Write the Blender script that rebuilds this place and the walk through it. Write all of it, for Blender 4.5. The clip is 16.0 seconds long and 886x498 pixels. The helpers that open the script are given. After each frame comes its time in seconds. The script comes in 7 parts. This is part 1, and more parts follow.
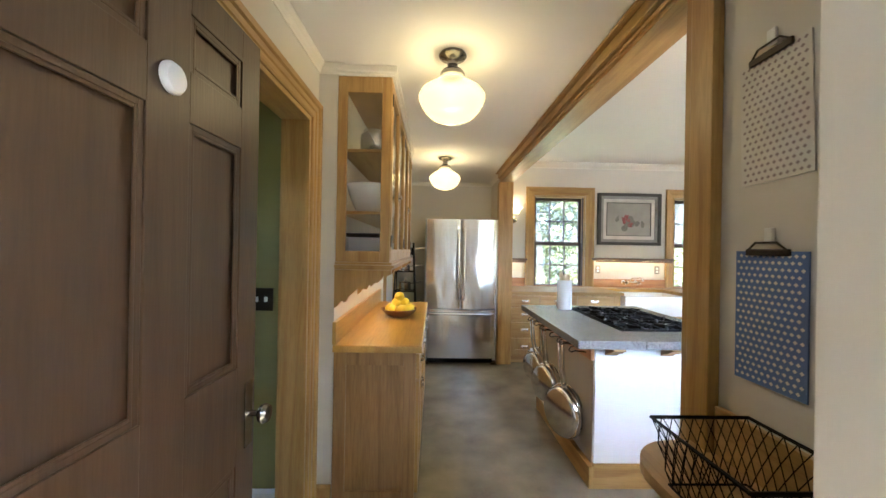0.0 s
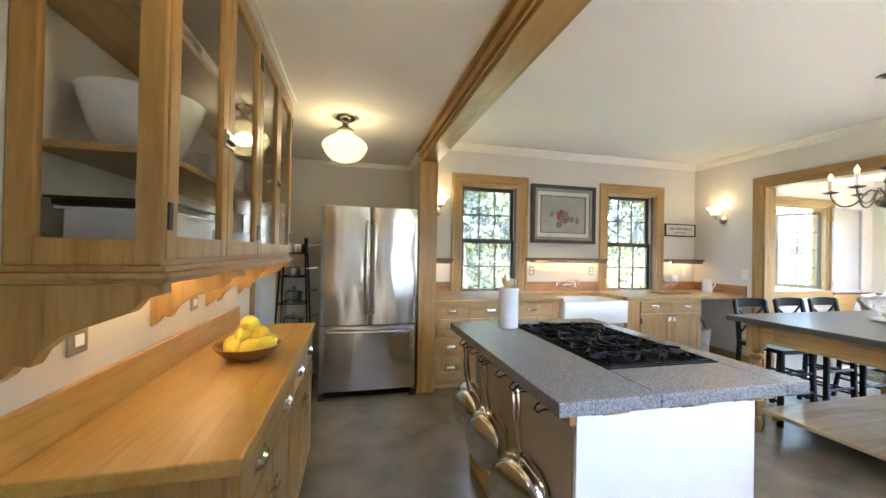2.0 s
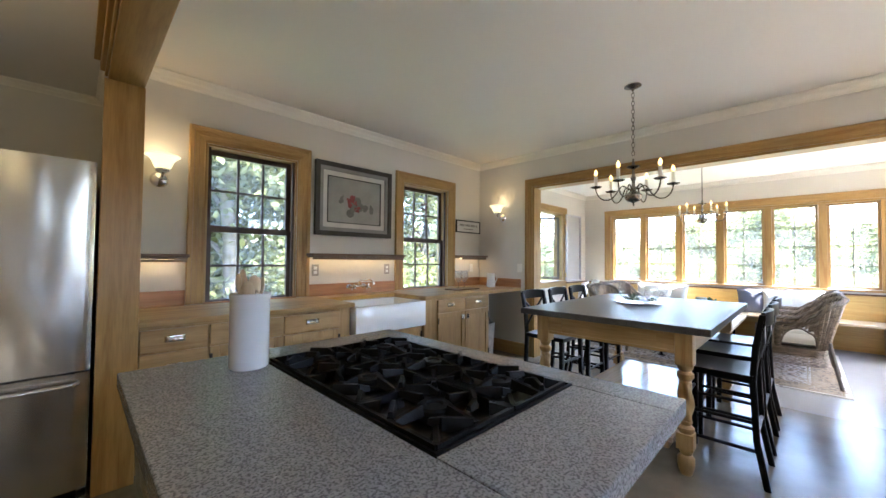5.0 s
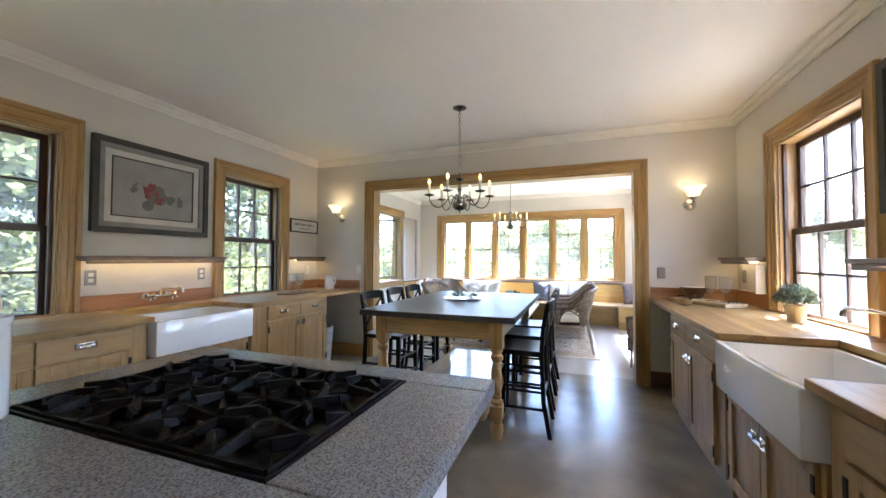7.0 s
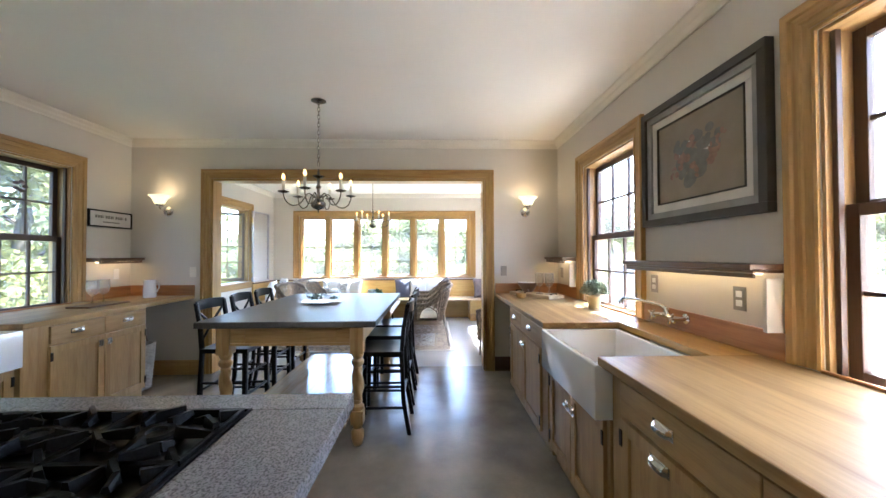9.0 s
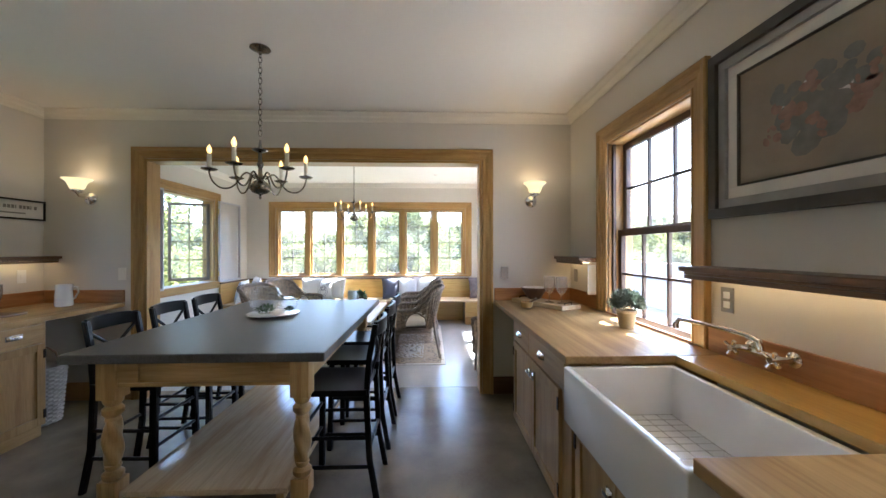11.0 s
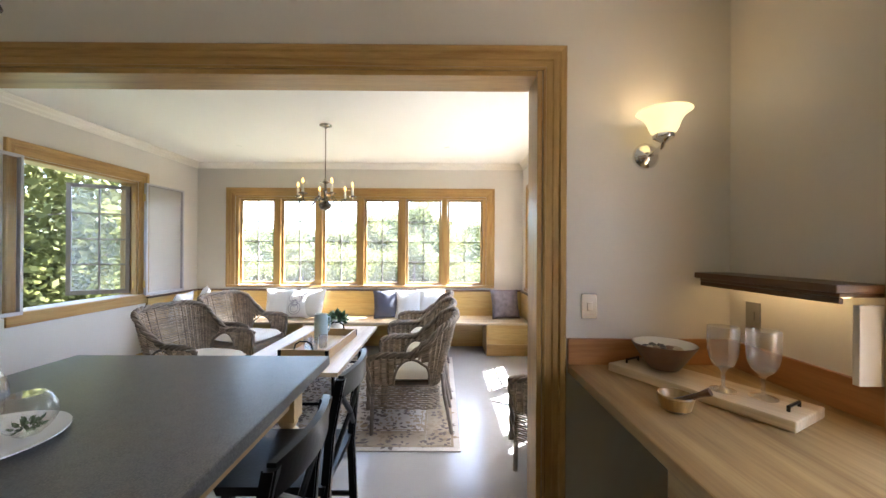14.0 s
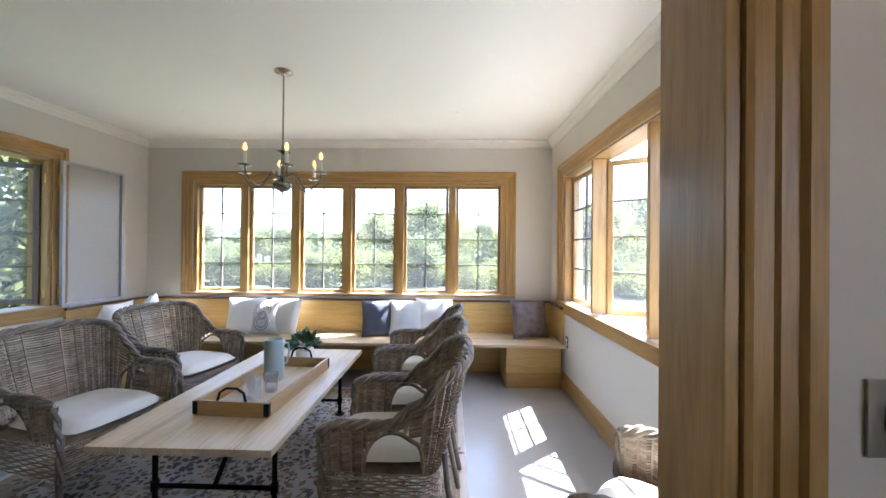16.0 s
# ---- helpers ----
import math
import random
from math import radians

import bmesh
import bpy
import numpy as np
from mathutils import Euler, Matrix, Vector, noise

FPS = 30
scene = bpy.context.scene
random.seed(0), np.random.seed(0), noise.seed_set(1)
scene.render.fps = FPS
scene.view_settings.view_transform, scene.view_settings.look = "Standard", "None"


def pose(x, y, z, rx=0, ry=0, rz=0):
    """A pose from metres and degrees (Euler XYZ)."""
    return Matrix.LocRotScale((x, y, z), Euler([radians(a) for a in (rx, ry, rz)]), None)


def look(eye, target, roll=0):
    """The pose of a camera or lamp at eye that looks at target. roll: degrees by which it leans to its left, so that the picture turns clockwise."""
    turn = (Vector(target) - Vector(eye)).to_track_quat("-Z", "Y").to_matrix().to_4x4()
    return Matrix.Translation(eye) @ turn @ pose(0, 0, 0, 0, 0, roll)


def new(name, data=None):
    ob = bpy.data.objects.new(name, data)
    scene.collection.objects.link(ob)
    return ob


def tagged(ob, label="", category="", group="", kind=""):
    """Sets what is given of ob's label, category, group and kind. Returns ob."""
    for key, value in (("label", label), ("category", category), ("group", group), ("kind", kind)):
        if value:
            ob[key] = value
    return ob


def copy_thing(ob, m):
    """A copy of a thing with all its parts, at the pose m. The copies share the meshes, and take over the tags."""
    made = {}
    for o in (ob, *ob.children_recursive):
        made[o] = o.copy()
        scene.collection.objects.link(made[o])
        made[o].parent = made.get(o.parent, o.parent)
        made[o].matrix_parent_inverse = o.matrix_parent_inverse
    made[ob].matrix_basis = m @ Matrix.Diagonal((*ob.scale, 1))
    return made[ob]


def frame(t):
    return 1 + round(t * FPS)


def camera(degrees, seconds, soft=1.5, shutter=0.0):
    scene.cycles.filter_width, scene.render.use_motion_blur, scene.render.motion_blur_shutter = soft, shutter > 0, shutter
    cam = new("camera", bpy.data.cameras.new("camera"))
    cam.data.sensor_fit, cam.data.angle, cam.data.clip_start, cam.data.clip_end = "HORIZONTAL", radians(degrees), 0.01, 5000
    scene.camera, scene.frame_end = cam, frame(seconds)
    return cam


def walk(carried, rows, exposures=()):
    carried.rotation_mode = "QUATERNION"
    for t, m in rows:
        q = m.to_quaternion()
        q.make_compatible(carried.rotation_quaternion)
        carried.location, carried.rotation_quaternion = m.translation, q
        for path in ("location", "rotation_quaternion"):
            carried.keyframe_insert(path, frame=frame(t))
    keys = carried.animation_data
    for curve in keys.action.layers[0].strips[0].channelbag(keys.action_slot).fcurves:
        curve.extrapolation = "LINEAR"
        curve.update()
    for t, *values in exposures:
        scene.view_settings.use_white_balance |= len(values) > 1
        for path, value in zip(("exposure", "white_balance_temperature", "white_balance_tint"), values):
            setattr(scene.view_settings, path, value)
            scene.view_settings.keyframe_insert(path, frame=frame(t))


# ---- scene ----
cam = camera(101.4, 16.0)
PATH = [
    (0, (0.188, 0.393, 1.42), (0.235, 2.393, 1.423), 1.0),
    (0.5, (0.19, 0.687, 1.438), (0.307, 2.684, 1.442), 1.2),
    (1, (0.205, 0.927, 1.432), (0.432, 2.914, 1.439), 1.1),
    (1.5, (0.281, 1.182, 1.394), (0.622, 3.152, 1.41), 1.1),
    (2, (0.37, 1.39, 1.39), (0.844, 3.333, 1.406), 1.1),
    (2.5, (0.468, 1.588, 1.376), (1.083, 3.491, 1.399), 1.0),
    (3, (0.577, 1.758, 1.354), (1.33, 3.611, 1.39), 0.8),
    (3.2, (0.613, 1.813, 1.35), (1.425, 3.641, 1.39), 0.8),
    (5.5, (0.931, 2.206, 1.289), (2.499, 3.447, 1.347), 0.4),
    (6, (0.924, 2.2, 1.294), (2.619, 3.261, 1.356), 0.3),
    (6.5, (0.913, 2.177, 1.304), (2.71, 3.053, 1.365), 0.2),
    (7, (0.887, 2.162, 1.316), (2.766, 2.843, 1.373), 0.1),
    (7.5, (0.86, 2.151, 1.327), (2.801, 2.631, 1.38), 0.1),
    (8, (0.831, 2.142, 1.344), (2.809, 2.431, 1.391), -0.0),
    (8.5, (0.822, 2.142, 1.36), (2.819, 2.24, 1.404), -0.1),
    (9, (0.89, 2.153, 1.366), (2.889, 2.1, 1.4), -0.2),
    (9.2, (0.943, 2.171, 1.356), (2.94, 2.062, 1.389), -0.1),
    (11.5, (1.942, 2.027, 1.413), (3.941, 1.973, 1.409), -0.0),
    (12, (2.257, 2.032, 1.411), (4.257, 2.0, 1.413), 0.2),
    (12.5, (2.579, 2.033, 1.417), (4.579, 2.018, 1.419), 0.3),
    (13, (2.904, 2.013, 1.429), (4.904, 2.008, 1.426), 0.2),
    (13.5, (3.211, 2.02, 1.433), (5.211, 2.02, 1.433), 0.3),
    (14, (3.503, 2.005, 1.437), (5.503, 1.998, 1.441), 0.3),
    (14.5, (3.797, 1.961, 1.445), (5.797, 1.96, 1.448), 0.3),
    (15, (4.081, 1.963, 1.427), (6.081, 1.972, 1.431), 0.4),
    (15.5, (4.357, 1.971, 1.42), (6.356, 1.998, 1.429), 0.5),
    (16, (4.632, 1.972, 1.422), (6.631, 2.019, 1.429), 0.5),
]
walk(cam, [(t, look(eye, target, roll)) for t, eye, target, roll in PATH],
     exposures=[(0, 5.7, 5400, 8), (1.5, 5.62, 5350, 8), (3.2, 5.35, 5350, 8), (5.3, 4.65, 5350, 10), (9.2, 4.65, 5250, 10), (11.3, 3.95, 5300, 10), (12.6, 3.66, 5300, 10), (13.5, 4.06, 5550, 10), (14.3, 4.2, 5750, 10), (16, 3.62, 5300, 10)])

# ---- world, sun ----
SUN = Vector((0.33, -0.43, 1.0)).normalized()
world = bpy.data.worlds.new("world")
scene.world = world
world.use_nodes = True
sky = world.node_tree.nodes.new("ShaderNodeTexSky")
sky.sky_type = "NISHITA"
sky.sun_disc = False
sky.sun_elevation = math.asin(SUN.z)
sky.sun_rotation = math.atan2(SUN.x, SUN.y)
sky.air_density, sky.dust_density, sky.ozone_density = 1.0, 3.0, 1.0
bg = world.node_tree.nodes["Background"]
bg.inputs["Strength"].default_value = 0.15
world.node_tree.links.new(sky.outputs[0], bg.inputs["Color"])
sun = new("sun", bpy.data.lights.new("sun", "SUN"))
sun.data.energy, sun.data.angle, sun.data.color = 5.0, radians(0.6), (1.0, 0.95, 0.87)
sun.matrix_world = look(SUN * 30, (0, 0, 0))


def bulb(x, y, z, watts, radius=0.04, color=(1.0, 0.78, 0.48)):
    lamp = new("bulb_light", bpy.data.lights.new("bulb_light", "POINT"))
    lamp.data.energy, lamp.data.shadow_soft_size, lamp.data.color = watts, radius, color
    lamp.location = (x, y, z)


# ---- materials ----
def material(name, color, rough=0.5, metal=0.0, dark=0.85, scale=6.0, fine=90.0, bump=0.05, stretch=(1, 1, 1), coat=0.0, speck=None):
    """A surface with broad mottling, fine grain and slight relief. speck: a second colour in small grains."""
    m = bpy.data.materials.new(name)
    m.use_nodes = True
    n, l = m.node_tree.nodes, m.node_tree.links
    p = n["Principled BSDF"]
    tc, mp = n.new("ShaderNodeTexCoord"), n.new("ShaderNodeMapping")
    mp.inputs["Scale"].default_value = stretch
    l.new(tc.outputs["Object"], mp.inputs["Vector"])
    broad, grain = n.new("ShaderNodeTexNoise"), n.new("ShaderNodeTexNoise")
    broad.inputs["Scale"].default_value, broad.inputs["Detail"].default_value = scale, 5
    grain.inputs["Scale"].default_value, grain.inputs["Detail"].default_value = fine, 3
    for t in (broad, grain):
        l.new(mp.outputs[0], t.inputs["Vector"])
    ramp = n.new("ShaderNodeValToRGB")
    ramp.color_ramp.elements[0].position, ramp.color_ramp.elements[1].position = 0.32, 0.68
    ramp.color_ramp.elements[0].color = (*[c * dark for c in color], 1)
    ramp.color_ramp.elements[1].color = (*color, 1)
    l.new(broad.outputs["Fac"], ramp.inputs[0])
    mix = n.new("ShaderNodeMix")
    mix.data_type, mix.blend_type = "RGBA", "MIX"
    gr = n.new("ShaderNodeValToRGB")
    gr.color_ramp.elements[0].position, gr.color_ramp.elements[1].position = 0.45, 0.62
    gr.color_ramp.elements[0].color, gr.color_ramp.elements[1].color = (0, 0, 0, 1), ((0.8,) * 3 if speck else (0.35,) * 3) + (1,)
    l.new(grain.outputs["Fac"], gr.inputs[0])
    l.new(gr.outputs[0], mix.inputs[0])
    l.new(ramp.outputs[0], mix.inputs[6])
    mix.inputs[7].default_value = (*(speck or [c * (dark + 1) / 2 for c in color]), 1)
    l.new(mix.outputs[2], p.inputs["Base Color"])
    p.inputs["Metallic"].default_value = metal
    rr = n.new("ShaderNodeMapRange")
    rr.inputs[3].default_value, rr.inputs[4].default_value = max(0.02, rough - 0.03), min(1.0, rough + 0.03)
    l.new(broad.outputs["Fac"], rr.inputs[0])
    l.new(rr.outputs[0], p.inputs["Roughness"])
    if coat:
        p.inputs["Coat Weight"].default_value, p.inputs["Coat Roughness"].default_value = coat, 0.15
    if bump:
        b = n.new("ShaderNodeBump")
        b.inputs["Strength"].default_value, b.inputs["Distance"].default_value = bump, 0.01
        l.new(grain.outputs["Fac"], b.inputs["Height"])
        l.new(b.outputs[0], p.inputs["Normal"])
    return m


def wood(name, color, along, dark=0.6, rough=0.38, scale=7.0, coat=0.0, knots=False):
    """Timber with grain running along one axis, drifting rings and fine pores; each piece a little different."""
    m = bpy.data.materials.new(name)
    m.use_nodes = True
    n, l = m.node_tree.nodes, m.node_tree.links
    p = n["Principled BSDF"]
    tc, mp = n.new("ShaderNodeTexCoord"), n.new("ShaderNodeMapping")
    mp.inputs["Scale"].default_value = [0.07 if a == along else 1.0 for a in "xyz"]
    info = n.new("ShaderNodeObjectInfo")
    shift = n.new("ShaderNodeVectorMath")
    shift.operation = "ADD"
    mul = n.new("ShaderNodeMath")
    mul.operation, mul.inputs[1].default_value = "MULTIPLY", 13.0
    l.new(info.outputs["Random"], mul.inputs[0])
    l.new(tc.outputs["Object"], shift.inputs[0])
    l.new(mul.outputs[0], shift.inputs[1])
    l.new(shift.outputs[0], mp.inputs["Vector"])
    rings, pores, broad = (n.new("ShaderNodeTexNoise") for _ in range(3))
    rings.inputs["Scale"].default_value, rings.inputs["Detail"].default_value, rings.inputs["Distortion"].default_value = scale * 2, 6, 1.2
    pores.inputs["Scale"].default_value, pores.inputs["Detail"].default_value = scale * 22, 2
    broad.inputs["Scale"].default_value, broad.inputs["Detail"].default_value = 1.4, 2
    for t in (rings, pores):
        l.new(mp.outputs[0], t.inputs["Vector"])
    l.new(shift.outputs[0], broad.inputs["Vector"])
    ramp = n.new("ShaderNodeValToRGB")
    e = ramp.color_ramp.elements
    e[0].position, e[1].position = 0.34, 0.66
    e[0].color, e[1].color = (*[c * dark * k for c, k in zip(color, (1, 0.9, 0.8))], 1), (*color, 1)
    mid = e.new(0.5)
    mid.color = (*[c * (0.35 * dark + 0.65) for c in color], 1)
    l.new(rings.outputs["Fac"], ramp.inputs[0])
    mix = n.new("ShaderNodeMix")
    mix.data_type, mix.blend_type = "RGBA", "MULTIPLY"
    mix.inputs[0].default_value = 0.32
    pr = n.new("ShaderNodeValToRGB")
    pr.color_ramp.elements[0].position, pr.color_ramp.elements[1].position = 0.3, 0.6
    pr.color_ramp.elements[0].color = (0.55, 0.5, 0.45, 1)
    l.new(pores.outputs["Fac"], pr.inputs[0])
    l.new(ramp.outputs[0], mix.inputs[6])
    l.new(pr.outputs[0], mix.inputs[7])
    hue = n.new("ShaderNodeHueSaturation")
    vr = n.new("ShaderNodeMapRange")
    vr.inputs[3].default_value, vr.inputs[4].default_value = 0.84, 1.14
    l.new(broad.outputs["Fac"], vr.inputs[0])
    l.new(vr.outputs[0], hue.inputs["Value"])
    l.new(mix.outputs[2], hue.inputs["Color"])
    l.new(hue.outputs[0], p.inputs["Base Color"])
    p.inputs["Roughness"].default_value = rough
    if coat:
        p.inputs["Coat Weight"].default_value, p.inputs["Coat Roughness"].default_value = coat, 0.2
    b = n.new("ShaderNodeBump")
    b.inputs["Strength"].default_value, b.inputs["Distance"].default_value = 0.12, 0.004
    l.new(pores.outputs["Fac"], b.inputs["Height"])
    l.new(b.outputs[0], p.inputs["Normal"])
    return m


def woods(name, color, **kw):
    return {a: wood(name + "_" + a, color, a, **kw) for a in "xyz"}


def glow(name, color, strength):
    m = bpy.data.materials.new(name)
    m.use_nodes = True
    p = m.node_tree.nodes["Principled BSDF"]
    p.inputs["Base Color"].default_value = (*color, 1)
    p.inputs["Emission Color"].default_value, p.inputs["Emission Strength"].default_value = (*color, 1), strength
    p.inputs["Roughness"].default_value = 0.25
    return m


def glass(name, tint=(1, 1, 1), rough=0.0, clear=0.9, ior=1.45, haze=0.0, rim=5.0):
    """Thin glass: mostly see-through, with a mirror-like sheen that grows at grazing angles. The last mix adds a pale
    veil.
    """
    m = bpy.data.materials.new(name)
    m.use_nodes = True
    n, l = m.node_tree.nodes, m.node_tree.links
    n.remove(n["Principled BSDF"])
    tr, gl, fr, mx = n.new("ShaderNodeBsdfTransparent"), n.new("ShaderNodeBsdfGlossy"), n.new("ShaderNodeLayerWeight"), n.new("ShaderNodeMixShader")
    tr.inputs[0].default_value = (*[c * clear for c in tint], 1)
    gl.inputs["Roughness"].default_value = rough
    pw, ad = n.new("ShaderNodeMath"), n.new("ShaderNodeMath")
    pw.operation, pw.inputs[1].default_value = "POWER", rim
    ad.operation, ad.inputs[1].default_value, ad.inputs[2].default_value = "MULTIPLY_ADD", 0.8, ((ior - 1) / (ior + 1)) ** 2
    l.new(fr.outputs["Facing"], pw.inputs[0])
    l.new(pw.outputs[0], ad.inputs[0])
    l.new(ad.outputs[0], mx.inputs[0])
    l.new(tr.outputs[0], mx.inputs[1])
    l.new(gl.outputs[0], mx.inputs[2])
    if haze:
        film, both = n.new("ShaderNodeBsdfTranslucent"), n.new("ShaderNodeMixShader")
        film.inputs[0].default_value, both.inputs[0].default_value = (0.9, 0.9, 0.9, 1), haze
        l.new(mx.outputs[0], both.inputs[1])
        l.new(film.outputs[0], both.inputs[2])
        mx = both
    l.new(mx.outputs[0], n["Material Output"].inputs[0])
    return m


FIR = woods("oiled_fir", (0.475, 0.292, 0.095), dark=0.74, rough=0.36)
FIR_PALE = woods("pale_fir", (0.46, 0.295, 0.115), dark=0.76, rough=0.4)
MAPLE = woods("maple_worktop", (0.45, 0.29, 0.115), dark=0.62, rough=0.42, scale=4)
for m in MAPLE.values():
    m.node_tree.nodes["Principled BSDF"].inputs["Specular IOR Level"].default_value = 0.22
CHERRY = woods("cherry", (0.46, 0.22, 0.075), dark=0.7, rough=0.33, scale=5)
HONEY = woods("honey_worktop", (0.56, 0.345, 0.085), dark=0.86, rough=0.3, scale=5)
WALNUT = woods("walnut", (0.13, 0.065, 0.03), dark=0.6, rough=0.4)
DOORWOOD = woods("stained_door", (0.082, 0.044, 0.020), dark=0.7, rough=0.42)
PINE = woods("waxed_pine", (0.68, 0.54, 0.34), dark=0.8, rough=0.4, scale=4)
SHELF = woods("brown_shelf", (0.16, 0.09, 0.045), dark=0.7, rough=0.4)
BENCH = woods("golden_bench", (0.60, 0.41, 0.135), dark=0.88, rough=0.35, scale=4)
SASH = woods("dark_sash", (0.075, 0.040, 0.024), dark=0.7, rough=0.4)
WALL = material("warm_grey_plaster", (0.66, 0.62, 0.55), 0.85, dark=0.96, scale=1.5, fine=60, bump=0.04)
CEIL = material("ceiling_plaster", (0.85, 0.82, 0.765), 0.9, dark=0.97, scale=1.2, fine=50, bump=0.03)
CROWN = material("cream_paint", (0.80, 0.76, 0.67), 0.5, dark=0.96, scale=3, bump=0.02)
WHITE = material("white_paint", (0.80, 0.80, 0.79), 0.45, dark=0.96, scale=3, bump=0.02)
GREEN = material("olive_paint", (0.25, 0.24, 0.09), 0.8, dark=0.94, scale=1.5)
CONCRETE = material("polished_concrete", (0.285, 0.245, 0.178), 0.24, dark=0.58, scale=3.2, fine=46, bump=0.008)
CONCRETE2 = material("pale_concrete", (0.40, 0.39, 0.37), 0.22, dark=0.88, scale=1.6, fine=24, bump=0.015)
GRANITE = material("honed_granite", (0.265, 0.26, 0.25), 0.26, dark=0.8, scale=60, fine=190, bump=0.02, speck=(0.075, 0.07, 0.07))
SLATE = material("leathered_slate", (0.088, 0.085, 0.081), 0.36, dark=0.6, scale=30, fine=190, bump=0.05, speck=(0.12, 0.118, 0.112))
STEEL = material("brushed_steel", (0.62, 0.60, 0.57), 0.22, 1.0, dark=0.94, scale=2, fine=120, bump=0.012, stretch=(1, 1, 0.03))
CHROME = material("polished_chrome", (0.80, 0.79, 0.77), 0.1, 1.0, dark=0.95)
PEWTER = material("pewter", (0.30, 0.275, 0.24), 0.24, 1.0, dark=0.8)
IRON = material("black_cast_iron", (0.006, 0.0055, 0.0055), 0.5, 0.0, dark=0.7, fine=140, bump=0.12)
BLACK = material("black_lacquer", (0.005, 0.0045, 0.0045), 0.3, dark=0.8)
n, l = STEEL.node_tree.nodes, STEEL.node_tree.links
dent, dent_map, dent_noise = n.new("ShaderNodeBump"), n.new("ShaderNodeMapping"), n.new("ShaderNodeTexNoise")
dent_map.inputs["Scale"].default_value, dent_noise.inputs["Scale"].default_value, dent_noise.inputs["Detail"].default_value = (5.0, 5.0, 1.3), 1.0, 1
dent.inputs["Strength"].default_value, dent.inputs["Distance"].default_value = 0.5, 0.03
l.new(n["Texture Coordinate"].outputs["Object"], dent_map.inputs["Vector"])
l.new(dent_map.outputs[0], dent_noise.inputs["Vector"])
l.new(dent_noise.outputs["Fac"], dent.inputs["Height"])
l.new(dent.outputs[0], n["Bump"].inputs["Normal"])
PORCELAIN = material("white_fireclay", (0.82, 0.82, 0.81), 0.14, dark=0.97, bump=0.0, coat=0.4)
FABRIC = material("cream_canvas", (0.74, 0.70, 0.63), 0.95, dark=0.9, scale=5, fine=300, bump=0.25)
POLISHED = woods("polished_pine", (0.62, 0.48, 0.30), dark=0.8, rough=0.12, scale=4)
for m, s in ((IRON, 0.14), (BLACK, 0.24)):
    m.node_tree.nodes["Principled BSDF"].inputs["Specular IOR Level"].default_value = s
# A pale veil in the pane material imitates glare around bright windows.
PANE = glass("window_glass", clear=0.97, haze=0.055)
# Weaker veil for the sunlit south and east panes, which would white out.
FAINT_HAZE = glass("faint_haze_window_glass", clear=0.97, haze=0.015)
GLAZING = glass("cabinet_glass", clear=0.97)
CRYSTAL = glass("drinking_glass", clear=0.94, ior=1.8, haze=0.07, rim=3.0)
BLOWN = glass("blown_glass", clear=0.97, ior=1.5, haze=0.012, rim=2.6)
MILK = glow("lit_milk_glass", (1.0, 0.86, 0.46), 0.017)
n, l = MILK.node_tree.nodes, MILK.node_tree.links
n["Principled BSDF"].inputs["Base Color"].default_value = (0.34, 0.29, 0.16, 1)
tr, mx = n.new("ShaderNodeBsdfTransparent"), n.new("ShaderNodeMixShader")
tr.inputs[0].default_value, mx.inputs[0].default_value = (1.0, 0.86, 0.6, 1), 0.25
l.new(n["Principled BSDF"].outputs[0], mx.inputs[1])
l.new(tr.outputs[0], mx.inputs[2])
l.new(mx.outputs[0], n["Material Output"].inputs[0])
SHADE = glow("lit_tulip_glass", (1.0, 0.74, 0.33), 0.075)
FLAME = glow("lit_candle_bulb", (1.0, 0.47, 0.11), 0.3)
LED = glow("under_shelf_strip", (1.0, 0.66, 0.28), 0.55)


# ---- building blocks ----
def box(bm, x0, x1, y0, y1, z0, z1, bevel=0.0):
    vs = [bm.verts.new((x, y, z)) for x in (min(x0, x1), max(x0, x1)) for y in (min(y0, y1), max(y0, y1)) for z in (min(z0, z1), max(z0, z1))]
    fs = [bm.faces.new([vs[i] for i in f]) for f in ((0, 1, 3, 2), (4, 6, 7, 5), (0, 4, 5, 1), (2, 3, 7, 6), (0, 2, 6, 4), (1, 5, 7, 3))]
    if bevel:
        es = {e for f in fs for e in f.edges}
        bmesh.ops.bevel(bm, geom=list(es), offset=bevel, segments=2, affect="EDGES", profile=0.6)
    return vs


def turned(bm, profile, m=Matrix(), seg=20, caps=True):
    """A round thing from (radius, height) pairs about z."""
    rings = []
    for r, z in profile:
        rings.append([bm.verts.new(m @ Vector((r * math.cos(a), r * math.sin(a), z))) for a in (i * 2 * math.pi / seg for i in range(seg))])
    for a, b in zip(rings, rings[1:]):
        for i in range(seg):
            bm.faces.new((a[i], a[(i + 1) % seg], b[(i + 1) % seg], b[i]))
    if caps:
        bm.faces.new(rings[0][::-1])
        bm.faces.new(rings[-1])


